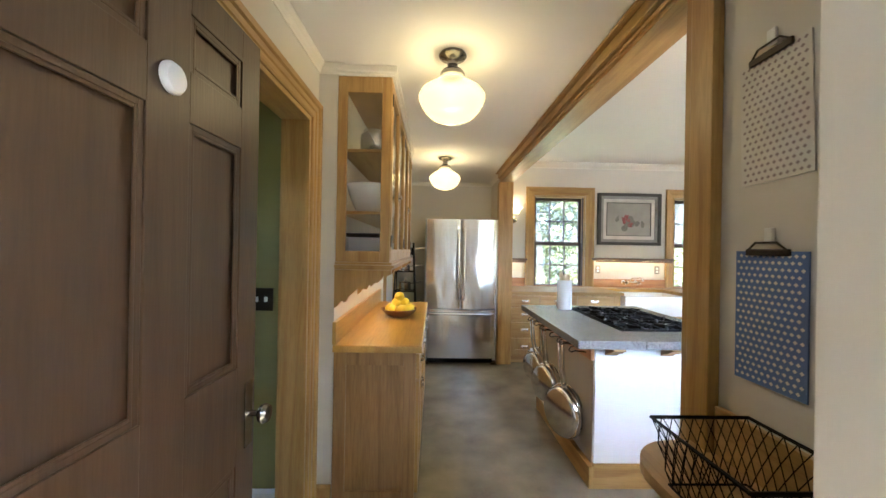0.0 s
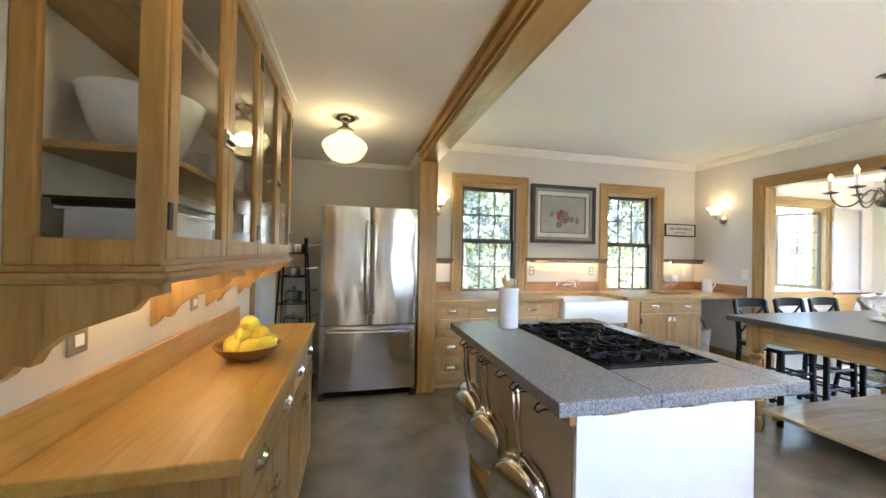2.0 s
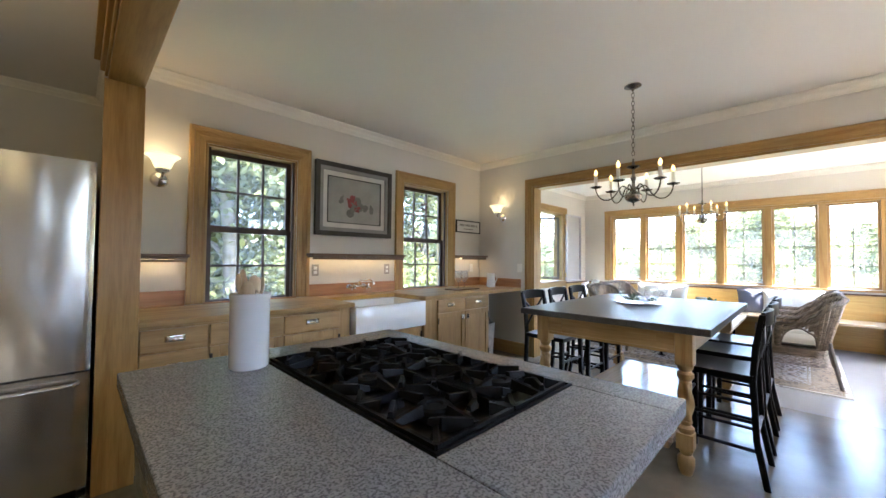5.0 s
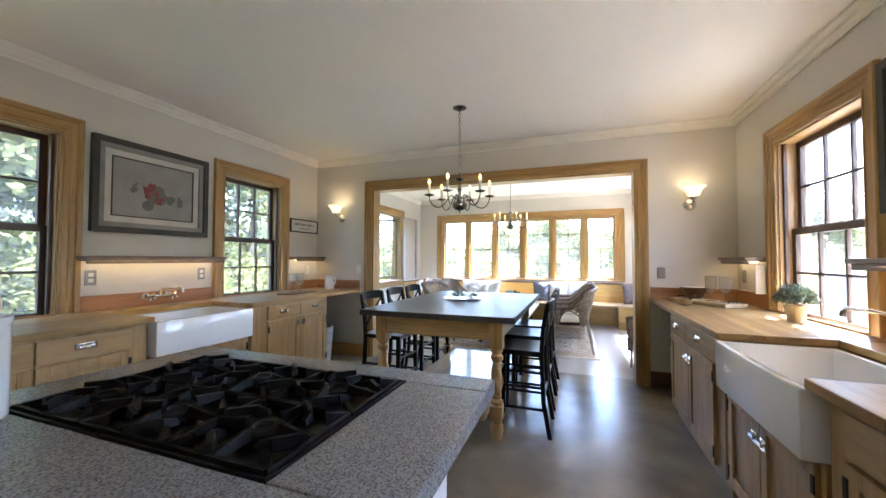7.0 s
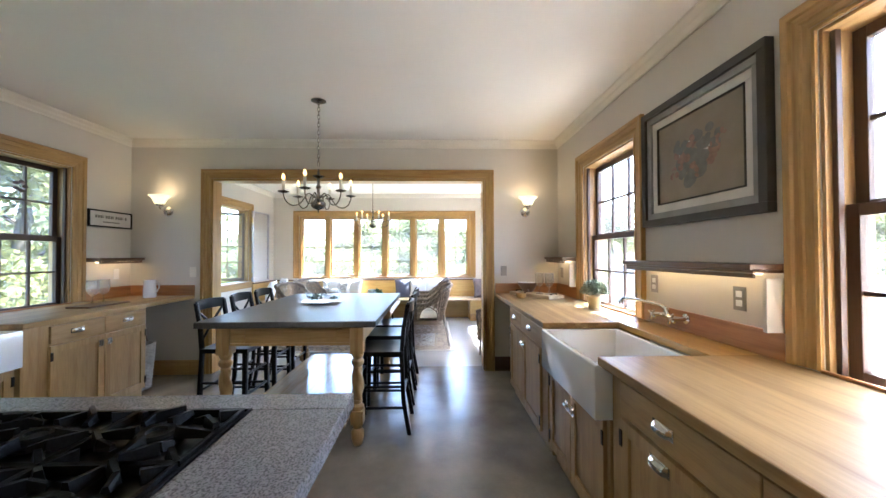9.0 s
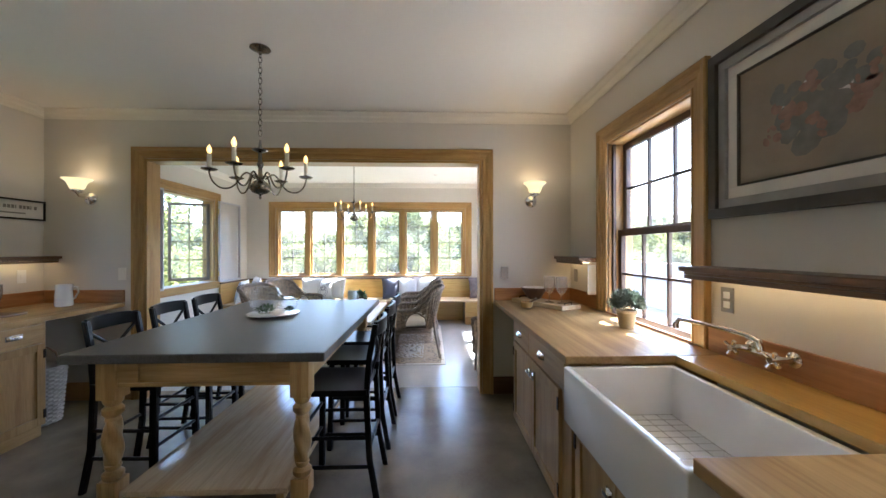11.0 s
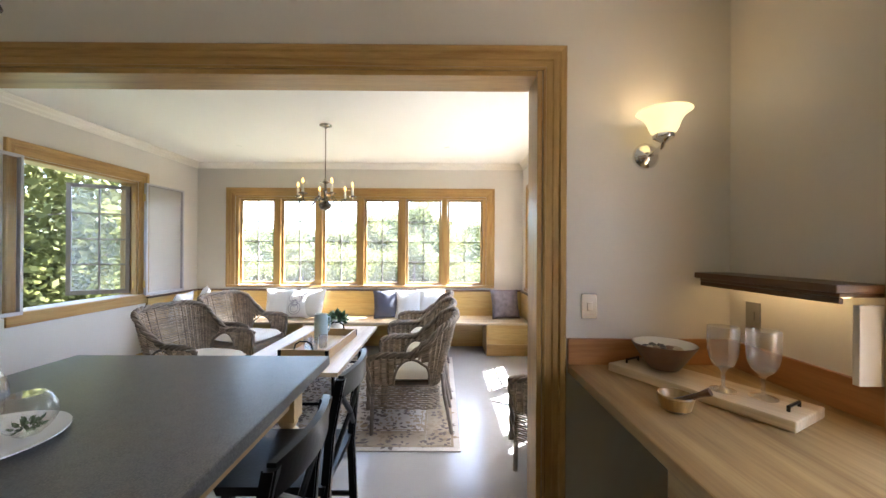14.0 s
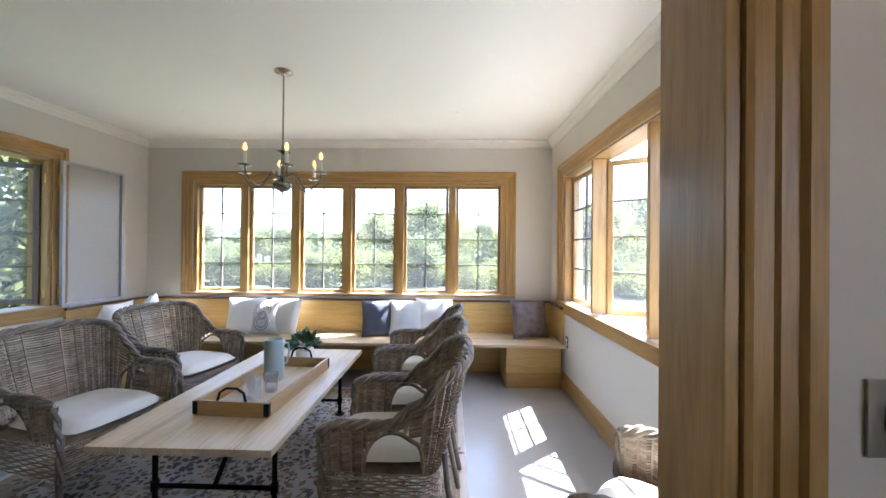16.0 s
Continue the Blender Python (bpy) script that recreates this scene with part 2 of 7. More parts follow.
def tube(bm, points, radius, seg=8, closed=False):
    """A round bar along points; radius may be one number or one per point."""
    pts = [Vector(p) for p in points]
    rs = radius if isinstance(radius, (list, tuple)) else [radius] * len(pts)
    rings, ref = [], None
    for i, p in enumerate(pts):
        d = (pts[min(i + 1, len(pts) - 1)] - pts[max(i - 1, 0)]).normalized()
        if ref is None:
            ref = d.orthogonal().normalized()
        ref = (ref - d * ref.dot(d)).normalized()
        s = d.cross(ref)
        rings.append([bm.verts.new(p + rs[i] * (ref * math.cos(a) + s * math.sin(a))) for a in (k * 2 * math.pi / seg for k in range(seg))])
    for a, b in zip(rings, rings[1:]):
        for i in range(seg):
            bm.faces.new((a[i], a[(i + 1) % seg], b[(i + 1) % seg], b[i]))
    bm.faces.new(rings[0][::-1])
    bm.faces.new(rings[-1])


def part(name, bm, mat, parent=None, label="", smooth=False):
    """Links a bmesh as one mesh object under a thing or a part."""
    me = bpy.data.meshes.new(name)
    bmesh.ops.recalc_face_normals(bm, faces=bm.faces)
    bm.to_mesh(me)
    bm.free()
    me.materials.append(mat)
    if smooth:
        me.polygons.foreach_set("use_smooth", [True] * len(me.polygons))
        me.set_sharp_from_angle(angle=radians(40))
    ob = new(name, me)
    ob.parent = parent
    return tagged(ob, label)


def block(name, dims, mat, parent=None, bevel=0.003, label=""):
    bm = bmesh.new()
    box(bm, *dims, bevel=bevel)
    return part(name, bm, mat, parent, label)


def lathe(name, profile, mat, parent=None, at=(0, 0, 0), seg=24, label=""):
    bm = bmesh.new()
    turned(bm, profile, Matrix.Translation(at), seg)
    return part(name, bm, mat, parent, label, smooth=True)


def rod(name, points, radius, mat, parent=None, seg=8, label=""):
    bm = bmesh.new()
    tube(bm, points, radius, seg)
    return part(name, bm, mat, parent, label, smooth=True)


def thing(name, label, category, at=(0, 0, 0), turn=0, group="", kind=""):
    """An Empty at the thing's base, to hold its parts."""
    ob = new(name)
    ob.empty_display_size = 0.05
    ob.matrix_basis = pose(*at, 0, 0, turn)
    return tagged(ob, label, category, group, kind)


def wall(name, axis, c0, c1, a0, a1, z0, z1, holes, mat, label):
    """A wall with thickness c0..c1 across its axis, running a0..a1, with holes (a0, a1, z0, z1) right through it."""
    bm = bmesh.new()
    cuts = sorted({a0, a1, *[h[0] for h in holes], *[h[1] for h in holes]})
    for s, e in zip(cuts, cuts[1:]):
        mine = sorted([h for h in holes if h[0] <= s and h[1] >= e], key=lambda h: h[2])
        lo = z0
        for h in mine + [(0, 0, z1, z1)]:
            if h[2] > lo:
                if axis == "y":
                    box(bm, s, e, c0, c1, lo, h[2])
                else:
                    box(bm, c0, c1, s, e, lo, h[2])
            lo = h[3]
    bmesh.ops.remove_doubles(bm, verts=bm.verts, dist=0.0005)
    seen = {}
    for f in bm.faces:
        seen.setdefault(tuple(sorted(v.index for v in f.verts)), []).append(f)
    bmesh.ops.delete(bm, geom=[f for fs in seen.values() if len(fs) > 1 for f in fs], context="FACES")
    return tagged(part(name, bm, mat), label, "wall", kind="structure")


CASING = [(0.0, 0.0), (0.0, 0.012), (0.012, 0.016), (0.018, 0.010), (0.050, 0.012), (0.056, 0.018), (0.085, 0.020), (0.092, 0.030), (0.118, 0.034), (0.125, 0.028), (0.125, 0.0)]


def casing(parent, axis, c, out, a0, a1, z0, z1, mats, profile=CASING, legs=True, sill=False):
    """Moulded trim round an opening, mitred at the head: two legs and a head."""
    def place(a, z, v):
        return (a, c + out * v, z) if axis == "y" else (c + out * v, a, z)

    def strip(name, ends, mat):
        bm = bmesh.new()
        rows = [[bm.verts.new(place(*e(u), v)) for u, v in profile] for e in ends]
        for i in range(len(profile) - 1):
            bm.faces.new((rows[0][i], rows[0][i + 1], rows[1][i + 1], rows[1][i]))
        for r in rows:
            bm.faces.new(r)
        part(name, bm, mat, parent)
    if legs:
        strip("casing_leg", (lambda u: (a0 - u, z0), lambda u: (a0 - u, z1 + u)), mats["z"])
        strip("casing_leg", (lambda u: (a1 + u, z0), lambda u: (a1 + u, z1 + u)), mats["z"])
    strip("casing_head", (lambda u: (a0 - u, z1 + u), lambda u: (a1 + u, z1 + u)), mats["x" if axis == "y" else "y"])
    if sill:
        strip("casing_foot", (lambda u: (a0 - u, z0 - u), lambda u: (a1 + u, z0 - u)), mats["x" if axis == "y" else "y"])


def swept(name, path, profile, mat, label, category, closed=False):
    """Moulding along a floor-plan path, walls to the left of the walk; profile of (out from wall, height)."""
    bm = bmesh.new()
    n = len(path)
    rows = []
    for i, p in enumerate(path):
        p = Vector(p)
        a = Vector(path[i - 1]) if (closed or i > 0) else None
        b = Vector(path[(i + 1) % n]) if (closed or i < n - 1) else None
        d0 = (p - a).normalized() if a is not None else (b - p).normalized()
        d1 = (b - p).normalized() if b is not None else d0
        n0, n1 = Vector((d0.y, -d0.x)), Vector((d1.y, -d1.x))
        m = (n0 + n1)
        m = m / max(0.3, m.dot(n0))
        rows.append([bm.verts.new((p.x + m.x * u, p.y + m.y * u, z)) for u, z in profile])
    pairs = list(zip(rows, rows[1:])) + ([(rows[-1], rows[0])] if closed else [])
    for r, s in pairs:
        for i in range(len(profile) - 1):
            bm.faces.new((r[i], r[i + 1], s[i + 1], s[i]))
    if not closed:
        bm.faces.new(rows[0])
        bm.faces.new(rows[-1])
    return tagged(part(name, bm, mat), label, category, kind="structure")


# ---- the rooms ----
H = 2.72       # kitchen and sun room ceiling
HC = 2.39      # passage ceiling
YN, YS = 5.665, 0.66
XE, XF = 5.19, 8.945
TH = 0.20      # outer walls
WIN_Z = (0.878, 2.235)
NA, NB = (1.635, 2.395), (3.71, 4.50)     # north windows
SD, SC = (1.32, 2.245), (3.525, 4.45)     # south windows
SUN_E = (1.34, 5.10)
SUN_N = (6.66, 7.89)
SUN_S = (5.98, 8.50)

wall("wall_north", "y", YN, YN + TH, -0.7, XF + TH, 0, 2.9,
     [(*NA, *WIN_Z), (*NB, *WIN_Z), (*SUN_N, 0.88, 2.235)], WALL, "warm grey plastered wall with sash windows")
wall("wall_south", "y", YS - TH, YS, 1.03, XE, 0, 2.9, [(*SD, *WIN_Z), (*SC, *WIN_Z)], WALL, "warm grey plastered wall behind the worktop")
wall("wall_sun_room_south", "y", YS - TH + 0.13, YS + 0.13, XE + 0.02, XF + TH, 0, 2.9, [(*SUN_S, 0.90, 2.225)], WALL, "warm grey plastered wall of the sun room")
wall("wall_sun_room_east", "x", XF, XF + TH, YS - 0.1, YN + TH, 0, 2.9, [(*SUN_E, 0.90, 2.225)], WALL, "warm grey plastered wall with a band of windows")
OPEN = (1.538, 4.748, 0, 2.272)
wall("wall_east", "x", XE, XE + 0.16, YS, YN, 0, H, [OPEN], WALL, "warm grey plastered wall with a wide cased opening")
wall("wall_passage_west", "x", -0.57, -0.44, 0.70, 2.335, 0, HC, [(1.40, 2.215, 0, 2.07)], WALL, "pale plastered wall with a cased doorway")
wall("wall_behind_cabinets", "x", -0.57, -0.34, 2.335, YN, 0, HC, [(4.28, 5.05, 0, 2.05)], WALL, "pale plastered wall behind the cabinets")
wall("wall_entrance", "y", 0.54, 0.70, -0.57, 1.05, 0, HC, [(-0.37, 0.545, 0, 2.06)], WALL, "pale plastered wall with a doorway")
wall("wall_stub_south", "x", 1.05, 1.16, 0.54, 1.555, 0, 2.5, [], WALL, "short plastered wall beside the passage")
wall("wall_stub_north", "x", 1.005, 1.14, 4.935, YN, 0, 2.5, [], WALL, "short plastered wall beside the refrigerator")

# hall behind the entrance, closed
wall("wall_hall_west", "x", -1.3, -1.2, -1.6, 0.54, 0, HC, [], WALL, "plain hall wall")
wall("wall_hall_east", "x", 1.3, 1.4, -1.6, 0.50, 0, HC, [], WALL, "plain hall wall")
wall("wall_hall_south", "y", -1.7, -1.6, -1.3, 1.4, 0, HC, [], WALL, "plain hall wall")
# green room through the doorway
wall("wall_green_north", "y", 2.34, 2.44, -2.4, -0.575, 0, HC, [], GREEN, "olive green painted wall")
wall("wall_green_west", "x", -2.5, -2.4, 0.5, 2.44, 0, HC, [(0.9, 1.4, 1.72, 2.0)], GREEN, "olive green painted wall")
wall("wall_green_south", "y", 0.5, 0.6, -2.5, -0.575, 0, HC, [], GREEN, "olive green painted wall")
# closet behind the far west door
wall("wall_closet", "x", -1.2, -1.1, 3.9, YN, 0, HC, [], WALL, "plain closet wall")

bm = bmesh.new()
box(bm, -2.6, XE + 0.18, -1.8, YN + TH, -0.15, 0)
tagged(part("floor", bm, CONCRETE), "polished mottled concrete floor", "floor", kind="structure")
bm = bmesh.new()
box(bm, XE + 0.186, XF + TH, YS - 0.1, YN + TH, -0.15, -0.001)
tagged(part("floor_sun_room", bm, CONCRETE2), "pale polished concrete floor of the sun room", "floor", kind="structure")
bm = bmesh.new()
box(bm, 1.05, XF, YS, YN, H, H + 0.12)
tagged(part("ceiling", bm, CEIL), "smooth off-white plaster ceiling", "ceiling", kind="structure")
bm = bmesh.new()
box(bm, -2.6, 1.04, -1.8, YN, HC, HC + 0.12)
tagged(part("ceiling_passage", bm, CEIL), "low off-white plaster ceiling of the passage", "ceiling", kind="structure")
bm = bmesh.new()
box(bm, 0.7, XF + 0.4, YS - 0.4, YN + 0.4, 2.9, 3.05)
# Deeper eave added out of view to narrow the sun on the kitchen worktop.
box(bm, 0.7, XE, YS - 0.62, YS - 0.401, 2.9, 3.05)
box(bm, -2.8, 0.699, -2.2, YN + 0.4, 2.6, 2.9)
tagged(part("roof", bm, SHELF["x"]), "unseen roof slab with overhang set to trim the sun", "roof", kind="structure")

# cased beam over the passage, with posts
beam = thing("beam", "oiled fir boxed beam with moulded edges", "beam", kind="structure")
block("beam_box", (1.0, 1.16, 1.57, 4.925, 2.28, H - 0.002), FIR["y"], beam, 0.004)
block("beam_ledge", (0.966, 0.998, 1.57, 4.925, 2.32, 2.372), FIR["y"], beam, 0.006)
block("beam_cove", (0.94, 0.998, 1.57, 4.925, 2.373, 2.388), FIR["y"], beam, 0.004)
block("beam_bead", (0.985, 0.998, 1.57, 4.925, 2.295, 2.314), FIR["y"], beam, 0.005)
post = thing("post_north", "oiled fir cased post beside the refrigerator", "post", kind="structure")
block("post_board", (0.985, 1.163, 4.90, 4.933, 0, 2.279), FIR["z"], post, 0.004)
block("post_side", (0.988, 1.003, 4.935, 5.05, 0, 2.279), FIR["z"], post, 0.003)
post = thing("post_south", "oiled fir cased post at the passage end", "post", kind="structure")
block("post_board", (1.02, 1.18, 1.557, 1.59, 0, 2.279), FIR["z"], post, 0.004)
block("post_side", (1.012, 1.048, 1.46, 1.555, 0, 2.279), FIR["z"], post, 0.004)
block("post_side", (1.162, 1.18, 1.46, 1.555, 0, 2.279), FIR["z"], post, 0.004)

# mouldings: the walk keeps walls on its left
CROWN_P = [(0.0, H - 0.085), (0.012, H - 0.085), (0.016, H - 0.07), (0.034, H - 0.05), (0.040, H - 0.035), (0.066, H - 0.014), (0.070, H - 0.002)]
swept("crown_kitchen", [(1.162, YS), (1.162, YN), (XE, YN), (XE, YS)], CROWN_P, CROWN, "cream painted crown moulding", "crown moulding", closed=True)
swept("crown_sun_room", [(XE + 0.16, YS + 0.13), (XE + 0.16, YN), (XF, YN), (XF, YS + 0.13)], CROWN_P, CROWN, "cream painted crown moulding", "crown moulding", closed=True)
CP = [(u * 0.55, HC - (H - z) * 0.55) for u, z in CROWN_P]
swept("crown_passage", [(-0.44, 0.70), (-0.44, 2.335), (-0.34, 2.335), (-0.34, YN), (1.005, YN), (1.005, 4.94)], CP, CROWN, "small painted crown moulding", "crown moulding")
BASE_P = [(0, 0), (0.022, 0), (0.022, 0.10), (0.016, 0.125), (0.014, 0.15), (0.006, 0.162), (0, 0.162)]
swept("baseboard_sun_room", [(XE + 0.165, 4.86), (XE + 0.165, YN), (8.1, YN)], BASE_P, FIR["x"], "golden fir baseboard", "baseboard")
swept("baseboard_sun_south", [(8.46, YS + 0.13), (XE + 0.165, YS + 0.13), (XE + 0.165, 1.44)], BASE_P, FIR["x"], "golden fir baseboard", "baseboard")
swept("baseboard_kitchen", [(XE, 1.44), (XE, YS)], BASE_P, WALNUT["y"], "dark wooden baseboard", "baseboard")
swept("baseboard_kitchen_north", [(XE, YN), (XE, 4.86)], BASE_P, FIR["y"], "fir baseboard", "baseboard")
swept("baseboard_passage", [(-0.44, 2.305), (-0.44, 2.335), (-0.34, 2.335)], BASE_P, FIR["y"], "fir baseboard", "baseboard")

# wide opening to the sun room
op = thing("opening_sun_room", "wide doorway lined and cased in oiled fir", "doorway", kind="structure")
casing(op, "x", XE, -1, OPEN[0], OPEN[1], 0, OPEN[3], FIR, [(u * 0.84, v) for u, v in CASING])
casing(op, "x", XE + 0.16, 1, OPEN[0], OPEN[1], 0, OPEN[3], FIR, [(u * 0.84, v) for u, v in CASING])
block("jamb", (XE - 0.006, XE + 0.166, OPEN[0] + 0.002, OPEN[0] + 0.026, 0, OPEN[3]), FIR["z"], op, 0.003)
block("jamb", (XE - 0.006, XE + 0.166, OPEN[1] - 0.026, OPEN[1] - 0.002, 0, OPEN[3]), FIR["z"], op, 0.003)
block("head_jamb", (XE - 0.006, XE + 0.166, OPEN[0] + 0.028, OPEN[1] - 0.028, OPEN[3] - 0.026, OPEN[3] - 0.002), FIR["y"], op, 0.003)

# doorways of the passage
dw = thing("doorway_green_room", "fir cased doorway into an olive room", "doorway", kind="structure")
casing(dw, "x", -0.44, 1, 1.40, 2.215, 0, 2.07, FIR, [(u * 0.72, v) for u, v in CASING])
block("jamb", (-0.575, -0.435, 2.191, 2.213, 0, 2.07), FIR["z"], dw)
block("jamb", (-0.575, -0.435, 1.402, 1.424, 0, 2.07), FIR["z"], dw)
block("head_jamb", (-0.575, -0.435, 1.426, 2.189, 2.046, 2.068), FIR["y"], dw)
dw = thing("doorway_entrance", "white painted doorway into the passage", "doorway", kind="structure")
casing(dw, "y", 0.70, 1, -0.37, 0.545, 0, 2.06, {"x": CROWN, "z": CROWN}, [(u * 0.7, v) for u, v in CASING])
block("jamb", (0.525, 0.543, 0.535, 0.706, 0, 2.06), CROWN, dw)
block("jamb", (-0.368, -0.352, 0.535, 0.706, 0, 2.06), CROWN, dw)
dw = thing("doorway_far_west", "fir cased doorway with a pale closed door", "doorway", kind="structure")
casing(dw, "x", -0.34, 1, 4.28, 5.05, 0, 2.05, FIR, [(u * 0.72, v) for u, v in CASING])
PALEBLUE = material("pale_blue_paint", (0.55, 0.60, 0.66), 0.5, dark=0.93)
pd = thing("pale_door", "pale blue grey painted door, closed", "door", at=(-0.50, 4.285, 0))
block("leaf", (0, 0.04, 0, 0.76, 0.01, 2.04), PALEBLUE, pd)
for z0, z1 in ((0.2, 0.85), (1.0, 1.9)):
    for y0 in (0.1, 0.42):
        block("panel", (0.041, 0.052, y0, y0 + 0.25, z0, z1), PALEBLUE, pd, 0.006)


# ---- windows ----
def sash(parent, name, a0, a1, z0, z1, c, thick, cols, rows, mats, axis="y", stile=0.045, bar=0.018, pane=PANE, bars=None):
    """A glazed sash: frame, glazing bars, and a pane in each light."""
    def bx(bm, s0, s1, h0, h1, t):
        if axis == "y":
            box(bm, s0, s1, c - t / 2, c + t / 2, h0, h1, 0.003)
        else:
            box(bm, c - t / 2, c + t / 2, s0, s1, h0, h1, 0.003)
    bm = bmesh.new()
    bx(bm, a0, a0 + stile, z0, z1, thick)
    bx(bm, a1 - stile, a1, z0, z1, thick)
    bx(bm, a0 + stile, a1 - stile, z0, z0 + stile * 1.2, thick)
    bx(bm, a0 + stile, a1 - stile, z1 - stile, z1, thick)
    fr = part(name, bm, mats["z"], parent)
    g0, g1, h0, h1 = a0 + stile, a1 - stile, z0 + stile * 1.2, z1 - stile
    for i in range(1, cols):
        bm = bmesh.new()
        s = g0 + (g1 - g0) * i / cols
        bx(bm, s - bar / 2, s + bar / 2, h0, h1, thick * 0.7)
        part("glazing_bar", bm, (bars or mats)["z"], fr)
    for j in range(1, rows):
        bm = bmesh.new()
        s = h0 + (h1 - h0) * j / rows
        bx(bm, g0, g1, s - bar / 2, s + bar / 2, thick * 0.66)
        part("glazing_bar", bm, (bars or mats)["x"], fr)
    for i in range(cols):
        for j in range(rows):
            bm = bmesh.new()
            p0, p1 = g0 + (g1 - g0) * i / cols, g0 + (g1 - g0) * (i + 1) / cols
            q0, q1 = h0 + (h1 - h0) * j / rows, h0 + (h1 - h0) * (j + 1) / rows
            if axis == "y":
                box(bm, p0, p1, c - 0.0015, c + 0.0015, q0, q1)
            else:
                box(bm, c - 0.0015, c + 0.0015, p0, p1, q0, q1)
            ob = part("pane", bm, pane, fr)
            ob.visible_shadow = False
    return fr


def hung_window(name, a, wall_y, out):
    """A double-hung window, six over six, in a fir-lined reveal; out: which way the room lies."""
    w = thing(name, "dark stained six-over-six sash window in fir casing", "window", kind="structure")
    z0, z1 = WIN_Z
    casing(w, "y", wall_y, out, a[0], a[1], 0.915, z1, FIR)
    far = wall_y - out * TH
    ys = sorted((wall_y, far))
    block("side_lining", (a[0] + 0.001, a[0] + 0.016, ys[0] + 0.004, ys[1] - 0.004, z0, z1), FIR_PALE["z"], w)
    block("side_lining", (a[1] - 0.016, a[1] - 0.001, ys[0] + 0.004, ys[1] - 0.004, z0, z1), FIR_PALE["z"], w)
    block("head_lining", (a[0] + 0.017, a[1] - 0.017, ys[0] + 0.004, ys[1] - 0.004, z1 - 0.016, z1 - 0.001), FIR_PALE["x"], w)
    block("window_sill", (a[0] + 0.001, a[1] - 0.001, ys[0] - 0.03, ys[1] - 0.001, z0 - 0.03, z0 - 0.004), FIR_PALE["x"], w)
    mid = 1.532
    b0, b1 = a[0] + 0.018, a[1] - 0.018
    sash(w, "upper_sash", b0, b1, mid - 0.02, z1 - 0.018, wall_y - out * 0.135, 0.036, 3, 2, SASH, pane=PANE if out < 0 else FAINT_HAZE)
    sash(w, "lower_sash", b0, b1, z0, mid + 0.02, wall_y - out * 0.095, 0.036, 3, 2, SASH, pane=PANE if out < 0 else FAINT_HAZE)
    for s in (b0, b1 - 0.02):
        block("parting_stop", (s, s + 0.02, wall_y - out * 0.04 - 0.012, wall_y - out * 0.04 + 0.012, z0, z1 - 0.018), SASH["z"], w)


hung_window("window_north_1", NA, YN, -1)
hung_window("window_north_2", NB, YN, -1)
hung_window("window_south_1", SD, YS, 1)
hung_window("window_south_2", SC, YS, 1)

# band of six casements
LEADED = woods("leaded_bar", (0.14, 0.12, 0.10), dark=0.8, rough=0.5)
w = thing("window_sun_room_east", "band of six fir casements with small panes", "window", kind="structure")
y0, y1, z0, z1 = *SUN_E, 0.90, 2.225
casing(w, "x", XF, -1, y0, y1, z0, z1, FIR)
block("head_lining", (XF + 0.004, XF + 0.19, y0 + 0.002, y1 - 0.002, z1 - 0.03, z1 - 0.001), FIR["y"], w)
block("window_sill", (XF - 0.035, XF + 0.19, y0 - 0.12, y1 + 0.12, z0 - 0.032, z0 - 0.002), FIR["y"], w)
pitch = (y1 - y0) / 6
for i in range(7):
    yc = y0 + pitch * i
    lo, hi = (yc + 0.002 if i == 0 else yc - 0.045), (yc - 0.002 if i == 6 else yc + 0.045)
    lo, hi = (lo, hi if i else yc + 0.05) if i < 6 else (yc - 0.05, hi)
    block("mullion", (XF + 0.004, XF + 0.13, lo, hi, z0, z1 - 0.031), FIR["z"], w)
for i in range(6):
    sash(w, "casement", y0 + pitch * i + 0.047, y0 + pitch * (i + 1) - 0.047, z0 + 0.002, z1 - 0.033, XF + 0.075, 0.04, 2, 4, FIR_PALE, "x", 0.032, 0.013, FAINT_HAZE, LEADED)

# sun room side windows, casements thrown open
LIGHTER_SASH = woods("lighter_brown_sash", (0.17, 0.125, 0.085), dark=0.75, rough=0.5)
GREYFRAME = material("grey_aluminium", (0.50, 0.49, 0.52), 0.4, 0.3)
GAUZE = glass("insect_gauze", (0.97, 0.97, 0.98), rough=0.25, clear=0.96, ior=1.5, haze=0.03)


def turn_parts(obs, hinge, angle):
    """Swings finished meshes about an upright hinge."""
    m = Matrix.Translation(hinge) @ Matrix.Rotation(radians(angle), 4, "Z") @ Matrix.Translation(-Vector(hinge))
    for ob in obs:
        ob.data.transform(m)


def open_leaf(parent, name, hx, hy, width, side, angle, z0, z1, cols, rows, mats, pane=PANE, stile=0.042, bar=0.016, bars=None):
    a0, a1 = (hx, hx + width) if side > 0 else (hx - width, hx)
    fr = sash(parent, name, a0, a1, z0, z1, hy, 0.036, cols, rows, mats, "y", stile, bar, pane, bars)
    turn_parts([fr, *fr.children], (hx, hy, 0), angle)


